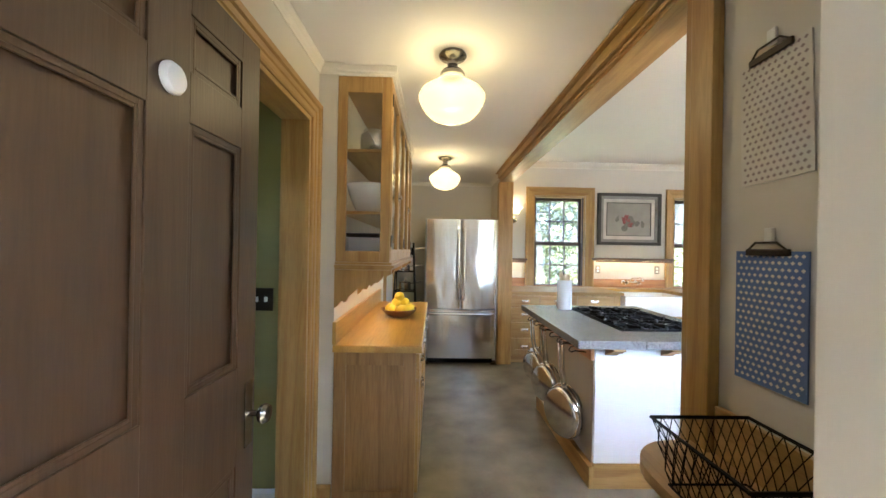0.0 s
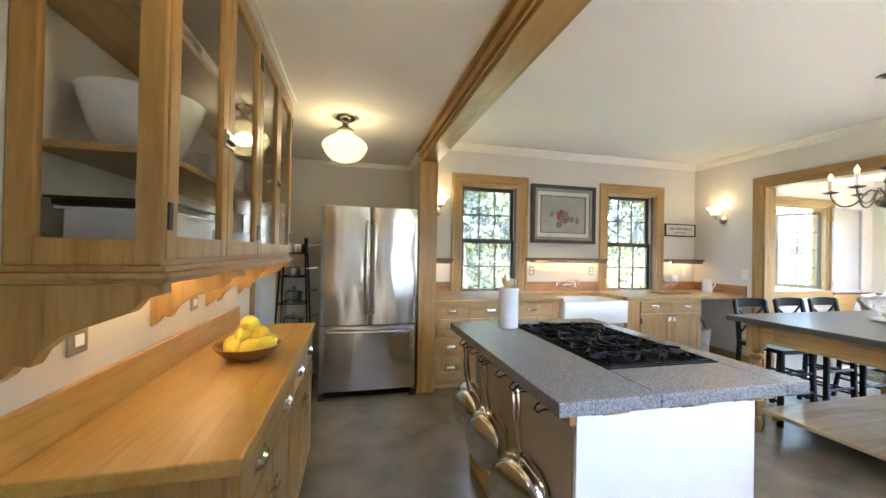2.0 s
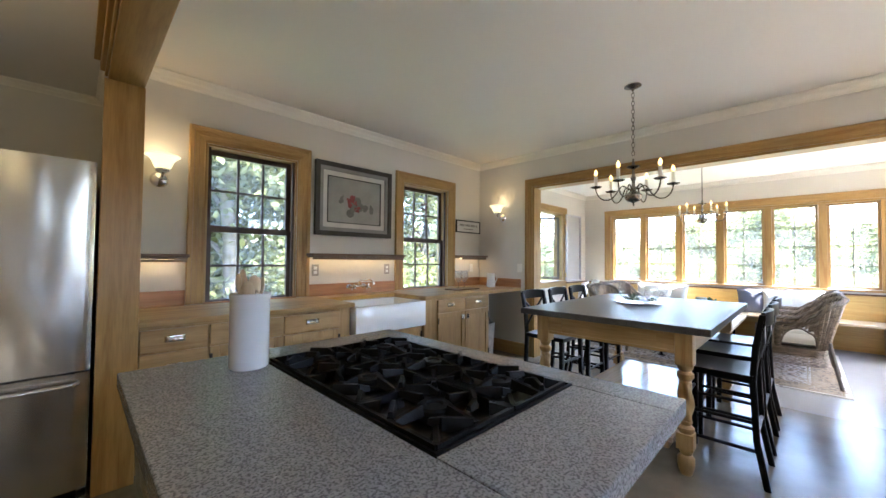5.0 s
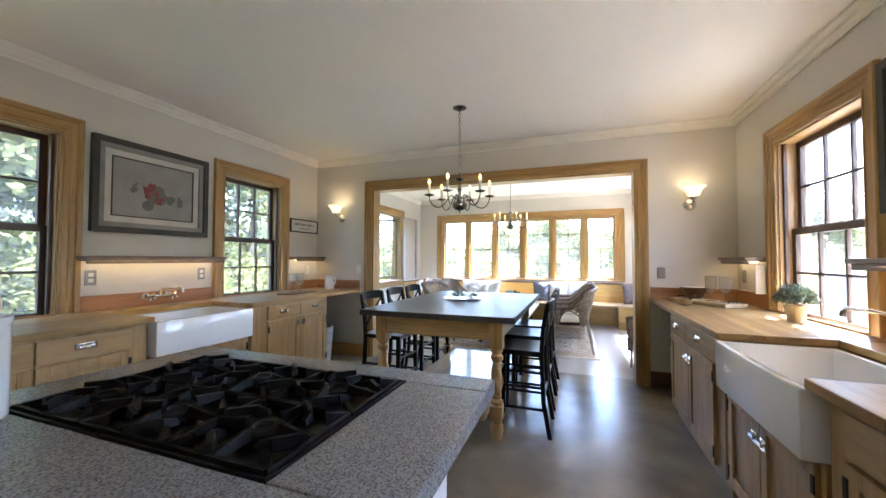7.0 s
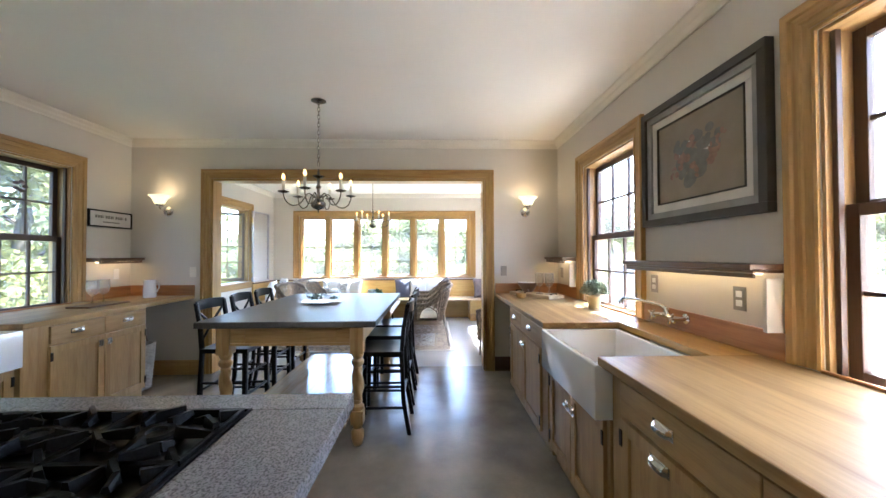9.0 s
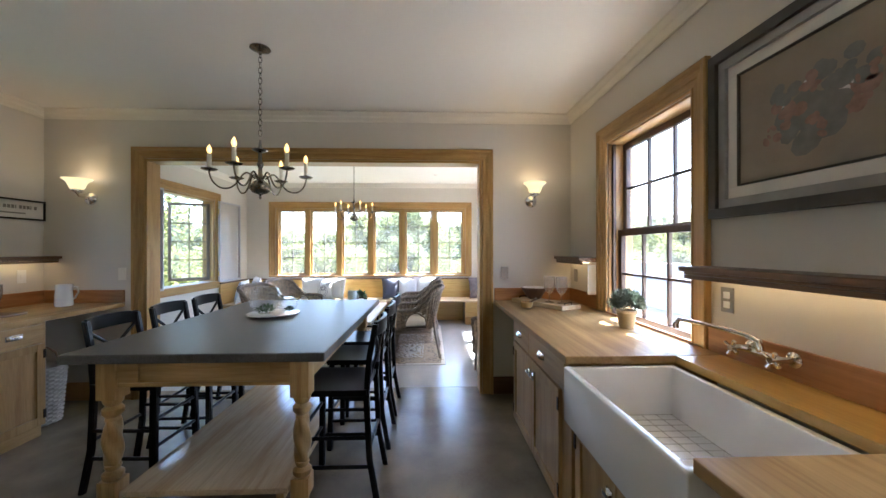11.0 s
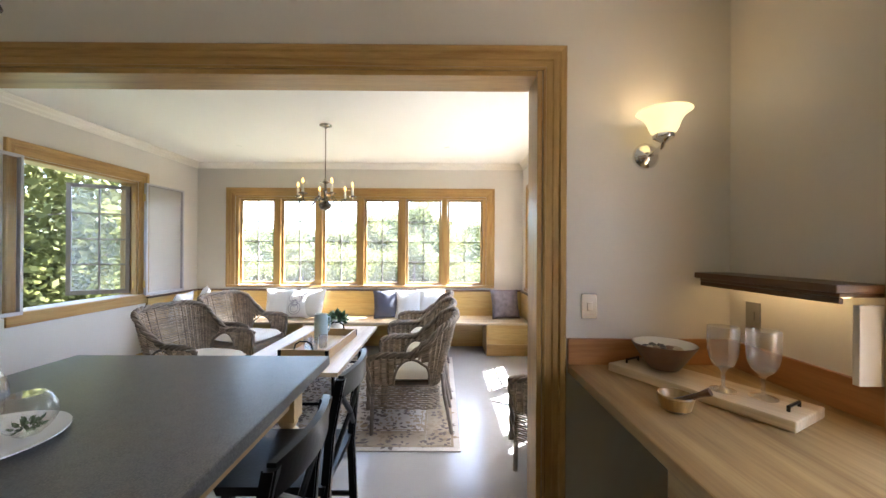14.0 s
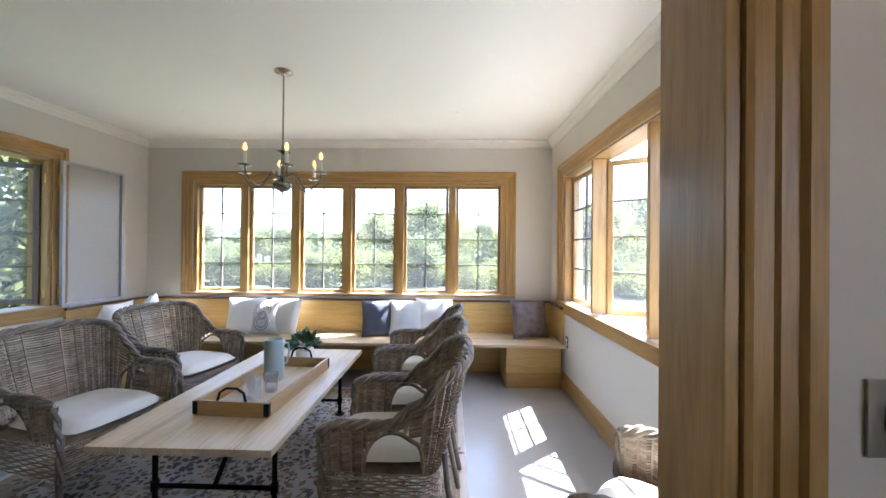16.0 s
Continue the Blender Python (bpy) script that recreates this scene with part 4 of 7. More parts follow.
# refrigerator
fr = thing("refrigerator", "stainless steel refrigerator with two doors and a freezer drawer", "refrigerator", at=(0.06, 4.89, 0))
GREYBODY = material("grey_enamel", (0.20, 0.20, 0.20), 0.45)
block("body", (0.01, 0.91, 0.065, 0.76, 0.045, 1.785), GREYBODY, fr, 0.006)


def bowed(name, x0, x1, z0, z1, parent):
    """A door with a softly bowed, slightly uneven steel face."""
    bm = bmesh.new()
    n_, m_ = 26, 14
    g = [[bm.verts.new((x0 + (x1 - x0) * i / n_, -0.012 * (1 - (2 * i / n_ - 1) ** 2) + 0.0022 * math.sin(3.1 * i / n_ * 6.28 / 2 + 5 * j / m_) * math.sin(7 * j / m_ + x0 * 9) + (0.012 if i in (0, n_) else 0), z0 + (z1 - z0) * j / m_)) for j in range(m_ + 1)] for i in range(n_ + 1)]
    back = [[bm.verts.new((v.co.x, 0.062, v.co.z)) for v in (g[i][0], g[i][m_])] for i in (0, n_)]
    for i in range(n_):
        for j in range(m_):
            bm.faces.new((g[i][j], g[i + 1][j], g[i + 1][j + 1], g[i][j + 1]))
    bm.faces.new([g[0][j] for j in range(m_ + 1)] + [back[0][1], back[0][0]])
    bm.faces.new([g[n_][j] for j in range(m_ + 1)] + [back[1][1], back[1][0]])
    bm.faces.new([g[i][m_] for i in range(n_ + 1)] + [back[1][1], back[0][1]])
    bm.faces.new([g[i][0] for i in range(n_ + 1)] + [back[1][0], back[0][0]])
    return part(name, bm, STEEL, parent, "", True)


dl = bowed("left_door", 0.012, 0.457, 0.69, 1.80, fr)
dr = bowed("right_door", 0.463, 0.908, 0.69, 1.80, fr)
dz = bowed("freezer_drawer", 0.012, 0.908, 0.075, 0.68, fr)
for d, x in ((dl, 0.425), (dr, 0.497)):
    rod("handle", [(x, -0.004, 0.80), (x, -0.05, 0.83), (x, -0.058, 1.0), (x, -0.06, 1.25), (x, -0.058, 1.5), (x, -0.05, 1.64), (x, -0.004, 1.67)], 0.014, STEEL, d, 10)
rod("handle", [(0.06, -0.004, 0.63), (0.08, -0.05, 0.63), (0.3, -0.062, 0.63), (0.46, -0.066, 0.63), (0.62, -0.062, 0.63), (0.84, -0.05, 0.63), (0.86, -0.004, 0.63)], 0.014, STEEL, dz, 10)
block("kick_grille", (0.05, 0.87, 0.03, 0.06, 0.012, 0.07), IRON, fr)
for x in (0.04, 0.88):
    block("foot", (x - 0.035, x + 0.035, -0.02, 0.06, 0, 0.04), PEWTER, fr, 0.01)

# pot stand beside the refrigerator
ps = thing("pot_stand", "tall black iron pot stand with steel saucepans", "pot stand", at=(-0.185, 5.10, 0))
for sx in (-1, 1):
    for y in (-0.1, 0.1):
        rod("leg", [(sx * 0.17, y * 1.6, 0), (sx * 0.10, y * 0.7, 1.5)], 0.009, IRON, ps)
for k, z in enumerate((0.32, 0.62, 0.88, 1.13, 1.35)):
    w_ = 0.17 - 0.07 * z / 1.5
    bm = bmesh.new()
    for y in (-1, 0, 1):
        tube(bm, [(-w_, y * w_ * 0.9, z), (w_, y * w_ * 0.9, z)], 0.006, 6)
    for x in (-1, 1):
        tube(bm, [(x * w_, -w_ * 0.9, z), (x * w_, w_ * 0.9, z)], 0.006, 6)
    part("tier", bm, IRON, ps)


def saucepan(at, r, h, turn=0, lid=True):
    p = thing("saucepan", "stainless steel saucepan on the iron stand", "saucepan", at=at, turn=turn)
    lathe("pan", [(r * 0.96, 0), (r, 0.006), (r, h), (r + 0.004, h + 0.002), (r - 0.002, h + 0.002), (r - 0.003, 0.008), (0.001, 0.006)], STEEL, p)
    rod("handle", [(r, 0, h * 0.8), (r + 0.06, 0, h * 0.95), (r + 0.15, 0, h * 1.05)], [0.006, 0.007, 0.009], STEEL, p)
    if lid:
        lathe("lid", [(r * 0.98, h + 0.004), (r * 0.7, h + 0.018), (0.01, h + 0.026), (0.01, h + 0.036), (0.016, h + 0.046), (0.001, h + 0.05)], STEEL, p)


for z, r, h, t in ((0.327, 0.11, 0.13, 20), (0.627, 0.09, 0.11, 30), (0.887, 0.075, 0.10, 25), (1.137, 0.06, 0.07, 15)):
    saucepan((-0.185, 5.10, z), r, h, t)
saucepan((-0.185, 5.10, 1.357), 0.12, 0.08, 10, False)

# clipboards and wire basket on the stub wall
def clipboard(at, w_, h, mat, spot, label, tilt):
    c = thing("clipboard", label, "clipboard", at=at)
    c.matrix_basis = pose(*at, tilt, 0, 0)
    bm = bmesh.new()
    box(bm, -0.006, -0.002, -w_ / 2, w_ / 2, -h, 0, 0)
    part("paper", bm, mat, c)
    bm = bmesh.new()
    for j in range(int(h / 0.017)):
        for i in range(int(w_ / 0.017)):
            y, z = -w_ / 2 + 0.012 + i * 0.017 + (0.0085 if j % 2 else 0), -0.012 - j * 0.017
            if y < w_ / 2 - 0.006:
                vs = [bm.verts.new((-0.0066, y + a, z + b)) for a, b in ((-0.006, 0), (0, 0.0052), (0.006, 0), (0, -0.0052))]
                bm.faces.new(vs)
    part("printed_dots", bm, spot, c)
    bm = bmesh.new()
    box(bm, -0.016, -0.007, -0.06, 0.06, -0.012, 0.006, 0.003)
    tube(bm, [(-0.012, -0.06, -0.002), (-0.016, -0.03, 0.022), (-0.016, 0.03, 0.022), (-0.012, 0.06, -0.002)], 0.003, 6)
    part("clip", bm, BRONZE, c, "metal spring clip")
    block("hook", (-0.010, -0.001, -0.012, 0.012, 0.02, 0.06), WHITE, c, 0.003, "white adhesive hook")


NAVY = material("blue_print", (0.11, 0.18, 0.40), 0.7)
LINEN = material("cream_paper", (0.70, 0.67, 0.62), 0.8)
MAUVE = material("mauve_print", (0.33, 0.27, 0.27), 0.8)
clipboard((1.049, 1.30, 1.94), 0.195, 0.33, LINEN, MAUVE, "cream spotted paper on a clipboard", -2)
clipboard((1.049, 1.30, 1.43), 0.20, 0.35, NAVY, LINEN, "blue dotted paper on a clipboard", 0)
cons = thing("wall_shelf", "rounded wooden shelf fixed to the stub wall", "shelf", at=(1.049, 1.14, 0.80))
bm = bmesh.new()
arc = [(-0.10 - 0.175 * math.cos(radians(q)), 0.21 + 0.175 * math.sin(radians(q))) for q in range(0, 91, 10)]
arc2 = [(-0.10 - 0.175 * math.sin(radians(q)), -0.17 - 0.175 * math.cos(radians(q))) for q in range(0, 91, 10)]
plan_ = [(-0.001, -0.345)] + arc2 + arc + [(-0.04, 0.385), (-0.04, 0.315), (-0.001, 0.315)]
r0 = [bm.verts.new((x, y, 0)) for x, y in plan_]
r1 = [bm.verts.new((x, y, 0.03)) for x, y in plan_]
bm.faces.new(r0[::-1])
bm.faces.new(r1)
for i in range(len(plan_)):
    j = (i + 1) % len(plan_)
    bm.faces.new((r0[i], r0[j], r1[j], r1[i]))
part("board", bm, OAK["y"], cons)
block("back_board", (-0.022, -0.001, -0.30, 0.312, 0.0305, 0.17), FIR["y"], cons, 0.004)
block("bracket", (-0.2, -0.001, -0.015, 0.015, -0.16, -0.001), FIR["z"], cons, 0.004)
wbk = thing("wire_basket", "black chicken-wire basket on a wooden shelf", "basket", at=(0.893, 1.18, 0.831))
bm = bmesh.new()
tube(bm, [(-0.13, -0.15, 0.16), (0.13, -0.15, 0.16), (0.13, 0.15, 0.16), (-0.13, 0.15, 0.16), (-0.13, -0.15, 0.16)], 0.005, 6)
part("rim", bm, IRON, wbk)
bm = bmesh.new()
tube(bm, [(-0.1, -0.12, 0.003), (0.1, -0.12, 0.003), (0.1, 0.12, 0.003), (-0.1, 0.12, 0.003), (-0.1, -0.12, 0.003)], 0.003, 5)
for s in range(4):
    c0, c1 = [((-0.1, -0.12), (0.1, -0.12)), ((0.1, -0.12), (0.1, 0.12)), ((0.1, 0.12), (-0.1, 0.12)), ((-0.1, 0.12), (-0.1, -0.12))][s]
    for k in range(9):
        for d in (-1, 1):
            pts = []
            for j in range(6):
                f = (k + (d * (0.5 if j % 2 else -0.0)) + 0.5) / 9
                f = min(1, max(0, f))
                g = 1 + 0.28 * j / 5
                pts.append(((c0[0] + (c1[0] - c0[0]) * f) * g, (c0[1] + (c1[1] - c0[1]) * f) * g, 0.004 + 0.156 * j / 5))
            tube(bm, pts, 0.0013, 4)
part("netting", bm, IRON, wbk)


# ---- kitchen: island ----
isl = thing("island", "white panelled kitchen island with grey granite top", "island")
X0, X1, Y0, Y1 = 1.005, 2.085, 2.412, 3.75
CX0, CX1, CY0, CY1 = 1.395, 1.965, 2.68, 3.575
bm = bmesh.new()
box(bm, X0, CX0 - 0.0015, Y0, Y1, 0.872, 0.92, 0.005)
box(bm, CX1 + 0.0015, X1, Y0, Y1, 0.872, 0.92, 0.005)
box(bm, CX0 + 0.0005, CX1 - 0.0005, Y0, CY0, 0.872, 0.92, 0.005)
box(bm, CX0 + 0.0005, CX1 - 0.0005, CY1, Y1, 0.872, 0.92, 0.005)
part("granite_top", bm, GRANITE, isl, "speckled grey granite slab")
block("body", (1.175, 2.0, 2.575, 3.66, 0.0, 0.868), FIR_PALE["z"], isl)
block("white_panel", (1.165, 2.004, 2.552, 2.573, 0.15, 0.868), WHITE, isl, 0.002, "white painted end panel")
block("end_plinth", (1.16, 2.01, 2.545, 2.573, 0.0, 0.148), FIR["x"], isl)
block("side_plinth", (1.135, 1.173, 2.545, 3.67, 0.0, 0.13), FIR["y"], isl)
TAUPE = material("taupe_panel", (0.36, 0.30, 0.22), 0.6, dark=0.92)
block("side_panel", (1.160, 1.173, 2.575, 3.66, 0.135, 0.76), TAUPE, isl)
rail = block("pot_rail", (1.140, 1.173, 2.56, 3.66, 0.765, 0.84), CHERRY["y"], isl, 0.003, "reddish wooden hook rail")
for x in (1.26, 1.60, 1.92):
    bm = bmesh.new()
    outline = [(2.551, 0.870), (2.445, 0.870), (2.445, 0.852), (2.47, 0.842), (2.485, 0.83), (2.52, 0.822), (2.535, 0.808), (2.551, 0.80)]
    r0 = [bm.verts.new((x - 0.035, y, z)) for y, z in outline]
    r1 = [bm.verts.new((x + 0.035, y, z)) for y, z in outline]
    bm.faces.new(r0)
    bm.faces.new(r1[::-1])
    for i in range(len(outline)):
        j = (i + 1) % len(outline)
        bm.faces.new((r0[i], r0[j], r1[j], r1[i]))
    part("corbel", bm, FIR["y"], isl, "small carved corbel")

hook_y = [2.62, 2.80, 2.84, 3.0, 3.20, 3.24, 3.4, 3.53, 3.60]
for y in hook_y:
    rod("hook", [(1.139, y, 0.83), (1.09, y, 0.845), (1.04, y, 0.83), (1.03, y, 0.812), (1.045, y, 0.80), (1.07, y, 0.808), (1.139, y, 0.80)], 0.004, IRON, rail, 6, "black iron hook")


def frying_pan(y, x, drop, r, deep, turn):
    """A pan hung by its handle from a hook, its base to the aisle."""
    p = thing("frying_pan", "stainless steel pan hanging from an iron hook", "pan", at=(x, y, 0.80), group="pans on the rail")
    bm = bmesh.new()
    m = Matrix.Translation((0, 0, -drop)) @ Matrix.Rotation(radians(turn), 4, "Z") @ Matrix.Rotation(radians(90), 4, "Y")
    turned(bm, [(0.001, 0), (r * 0.80, 0), (r * 0.90, 0.006), (r * 0.97, 0.02), (r, deep), (r + 0.005, deep + 0.002), (r - 0.004, deep), (r * 0.93, 0.02), (r * 0.8, 0.005), (0.001, 0.004)], m, 40, False)
    part("pan", bm, CHROME, p, "", True)
    rod("handle", [(0, 0, 0.012), (0.004, 0, -0.02), (0.012, 0, -(drop - r) * 0.6), (deep * 0.8, 0, -(drop - r) - 0.012)], [0.006, 0.009, 0.008, 0.007], CHROME, p)


for y, x, d, r, dp in ((2.80, 1.058, 0.455, 0.165, 0.045), (2.84, 1.098, 0.45, 0.16, 0.04), (3.20, 1.062, 0.41, 0.142, 0.045), (3.24, 1.10, 0.40, 0.138, 0.045), (3.53, 1.066, 0.385, 0.125, 0.05), (3.60, 1.105, 0.33, 0.10, 0.04)):
    frying_pan(y, x - 0.03, d, r, dp, 21)

# cooktop: tray, burners, grates
ct = thing("gas_cooktop", "black six-burner gas cooktop with iron grates", "cooktop")
block("tray", (CX0 + 0.001, CX1 - 0.001, CY0 + 0.001, CY1 - 0.001, 0.872, 0.907), BLACK, ct, 0.002)
bm = bmesh.new()
for q in ((CX0, CX1, CY0, CY0 + 0.008), (CX0, CX1, CY1 - 0.008, CY1), (CX0, CX0 + 0.008, CY0 + 0.008, CY1 - 0.008), (CX1 - 0.008, CX1, CY0 + 0.008, CY1 - 0.008)):
    box(bm, *q, 0.908, 0.924, 0.001)
part("rim", bm, IRON, ct)
gx, gy = (CX1 - CX0 - 0.03) / 2, (CY1 - CY0 - 0.03) / 3
for i in range(2):
    for j in range(3):
        cx, cy = CX0 + 0.015 + gx * (i + 0.5), CY0 + 0.015 + gy * (j + 0.5)
        b = lathe("burner", [(0.058, 0.908), (0.058, 0.916), (0.046, 0.920), (0.046, 0.928), (0.040, 0.934), (0.024, 0.934), (0.020, 0.928), (0.001, 0.928)], IRON, ct, (cx, cy, 0))
        bm = bmesh.new()
        hx, hy = gx / 2 - 0.003, gy / 2 - 0.003

        def fin(p0, p1, lo, h0, h1, foot, crest):
            """A cast blade from p0 to p1: wide foot, narrow crest, its top sloping from h0 to h1."""
            p0, p1 = Vector((*p0, 0)), Vector((*p1, 0))
            d_ = (p1 - p0).normalized()
            n_ = Vector((-d_.y, d_.x, 0))
            v = []
            for p, h in ((p0, h0), (p1, h1)):
                v += [bm.verts.new(p + n_ * w_ + Vector((0, 0, z))) for w_, z in ((foot, lo), (-foot, lo), (-crest, h), (crest, h))]
            for f in ((0, 1, 2, 3), (7, 6, 5, 4), (0, 4, 5, 1), (1, 5, 6, 2), (2, 6, 7, 3), (3, 7, 4, 0)):
                bm.faces.new([v[k] for k in f])
        for sx in (-1, 1):
            fin((cx + sx * hx, cy - hy), (cx + sx * hx, cy + hy), 0.910, 0.930, 0.930, 0.007, 0.005)
            fin((cx - hx, cy + sx * hy), (cx + hx, cy + sx * hy), 0.910, 0.930, 0.930, 0.007, 0.005)
        turn_ = 1 if (i + j) % 2 else -1
        for k in range(4):
            c_, s_ = ((1, 0), (0, 1), (-1, 0), (0, -1))[k]

            def at_(u, v):
                v *= turn_
                return (cx + (u * c_ - v * s_) * hx, cy + (u * s_ + v * c_) * hy)
            fin(at_(0.96, 0.0), at_(0.34, 0.0), 0.918, 0.932, 0.945, 0.011, 0.0055)
            fin(at_(0.96, 0.10), at_(0.60, 0.46), 0.918, 0.945, 0.945, 0.010, 0.0055)
            fin(at_(0.60, 0.46), at_(0.36, 0.50), 0.922, 0.945, 0.934, 0.009, 0.005)
            fin(at_(0.97, 0.97), at_(0.70, 0.70), 0.912, 0.930, 0.941, 0.012, 0.006)
        part("grate", bm, IRON, ct, "cast iron grate")

crock = thing("utensil_crock", "tall white crock full of wooden spoons", "crock", at=(1.33, 3.535, 0.9205))
lathe("crock", [(0.058, 0), (0.062, 0.006), (0.062, 0.232), (0.065, 0.238), (0.065, 0.25), (0.058, 0.252), (0.056, 0.24), (0.056, 0.01), (0.001, 0.008)], PORCELAIN, crock, seg=32)
random.seed(9)
for k in range(9):
    a, rr = k * 2.4, 0.018 + 0.024 * random.random()
    x, y = rr * math.cos(a), rr * math.sin(a)
    h = random.uniform(0.27, 0.325)
    bm = bmesh.new()
    tube(bm, [(x * 0.5, y * 0.5, 0.012), (x, y, 0.22), (x * 1.25, y * 1.25, h - 0.03)], 0.006, 8)
    ob_ = bmesh.ops.create_uvsphere(bm, u_segments=10, v_segments=6, radius=1, matrix=Matrix.Translation((x * 1.3, y * 1.3, h - 0.012)) @ Matrix.Rotation(a, 4, "Z") @ Matrix.Diagonal((0.007, 0.019, 0.028, 1)))
    part("wooden_spoon", bm, PINE["z"], crock, "pale wooden spoon", True)


# ---- worktops along the walls ----
def plank_top(name, x0, x1, y0, y1, sx0, sx1, sy0, sy1, label):
    """A worktop cut out for an apron sink at sx0..sx1, sy0..sy1."""
    t = thing(name, label, "worktop")
    back = y1 if sy0 == y0 else y0
    bm = bmesh.new()
    for q in ((x0, sx0, y0, y1), (sx1, x1, y0, y1)):
        box(bm, *q, 0.871, 0.91, 0.006)
    part("board", bm, MAPLE["x"], t)
    lo, hi = (sy1, y1) if sy0 == y0 else (y0, sy0)
    block("sink_strip", (sx0 + 0.0005, sx1 - 0.0005, lo, hi, 0.871, 0.909), HONEY["x"], t, 0.003, "darker strip behind the sink")
    return t


def shelf_with_light(x0, x1, wall_y, out, z=1.315, panel=None):
    s = thing("wall_shelf", "brown wooden wall shelf with warm light below", "shelf")
    d = 0.17
    ys = sorted((wall_y + out * 0.001, wall_y + out * d))
    block("board", (x0, x1, *ys, z - 0.012, z + 0.014), SHELF["x"], s, 0.005)
    ys = sorted((wall_y + out * 0.001, wall_y + out * (d - 0.02)))
    block("moulding", (x0 + 0.01, x1 - 0.01, *ys, z - 0.026, z - 0.0125), SHELF["x"], s, 0.004)
    ys = sorted((wall_y + out * 0.06, wall_y + out * 0.085))
    block("light_strip", (x0 + 0.06, x1 - 0.06, *ys, z - 0.034, z - 0.0265), LED, s, 0.002, "glowing light strip")
    ys = sorted((wall_y + out * (d - 0.034), wall_y + out * (d - 0.0205)))
    block("front_lip", (x0 + 0.012, x1 - 0.012, *ys, z - 0.046, z - 0.0265), SHELF["x"], s, 0.003)
    if panel:
        ys = sorted((wall_y + out * 0.001, wall_y + out * 0.10))
        block("end_panel", (*panel, *ys, 1.035, z - 0.0475), WALL, s, 0.003, "plastered end panel")


SINKS = (2.505, 3.315)
SINKN = (2.60, 3.42)
CF_S, CF_N = 1.42, 4.925
plank_top("worktop", 1.165, XE - 0.002, YS + 0.001, CF_S, *SINKS, 0.90, CF_S, "pale maple plank worktop under the south windows")
plank_top("worktop", 1.145, XE - 0.002, CF_N, YN - 0.001, *SINKN, CF_N, 5.44, "pale maple plank worktop under the north windows")


for a_, y_, out_ in ((NA, YN, -1), (NB, YN, -1), (SD, YS, 1), (SC, YS, 1)):
    ys = sorted((y_ + out_ * 0.002, y_ + out_ * 0.018))
    ob = block("worktop_bead", (a_[0] + 0.002, a_[1] - 0.002, *ys, 0.911, 0.924), CHERRY["x"], None, 0.003)
    tagged(ob, "narrow reddish bead along the window foot", "trim", kind="structure")


def splash(x0, x1, wall_y, out):
    ys = sorted((wall_y + out * 0.001, wall_y + out * 0.02))
    ob = block("backsplash", (x0, x1, *ys, 0.911, 1.03), CHERRY["x"], None, 0.003)
    tagged(ob, "orange-brown wooden backsplash board", "backsplash", kind="structure")


for x0, x1 in ((1.165, SD[0] - 0.127), (SD[1] + 0.127, SC[0] - 0.127), (SC[1] + 0.127, XE - 0.002)):
    splash(x0, x1, YS, 1)
for x0, x1 in ((1.145, NA[0] - 0.127), (NA[1] + 0.127, NB[0] - 0.127), (NB[1] + 0.127, XE - 0.002)):
    splash(x0, x1, YN, -1)
for y0, y1 in ((YS + 0.022, CF_S), (CF_N, YN - 0.022)):
    ob = block("backsplash", (XE - 0.02, XE - 0.001, y0, y1, 0.911, 1.03), CHERRY["y"], None, 0.003)
    tagged(ob, "orange-brown wooden backsplash board", "backsplash", kind="structure")
shelf_with_light(SD[1] + 0.127, SC[0] - 0.127, YS, 1, 1.31, (SD[1] + 0.128, SD[1] + 0.148))
shelf_with_light(SC[1] + 0.127, XE - 0.003, YS, 1, 1.325, (SC[1] + 0.128, SC[1] + 0.148))
shelf_with_light(1.145, NA[0] - 0.127, YN, -1, 1.30)
shelf_with_light(NA[1] + 0.09, NB[0] - 0.09, YN, -1, 1.325)
shelf_with_light(NB[1] + 0.127, XE - 0.003, YN, -1, 1.335)
outlet((2.62, YS, 1.15), 180)
outlet((3.30, YS, 1.17), 180, "steel outlet plate above the backsplash")
outlet((5.06, YS, 1.16), 180, "steel switch plate above the backsplash", 0)
outlet((2.59, YN, 1.17), 0)
outlet((3.47, YN, 1.17), 0)
outlet((5.0, YN, 1.17), 0, "white switch plate by the corner", 0, WHITE)
outlet((1.20, YN, 1.15), 0, "white switch plate beside the window", 0, WHITE)
outlet((XE, 1.318, 1.178), -90, "steel double switch plate by the opening", 0)
outlet((XE, 4.95, 1.18), -90, "cream switch plate by the opening", 0, CROWN)
outlet((XF - 0.6, YS + 0.13, 0.5), 180, "dark outlet plate under the window", 2, BRONZE)


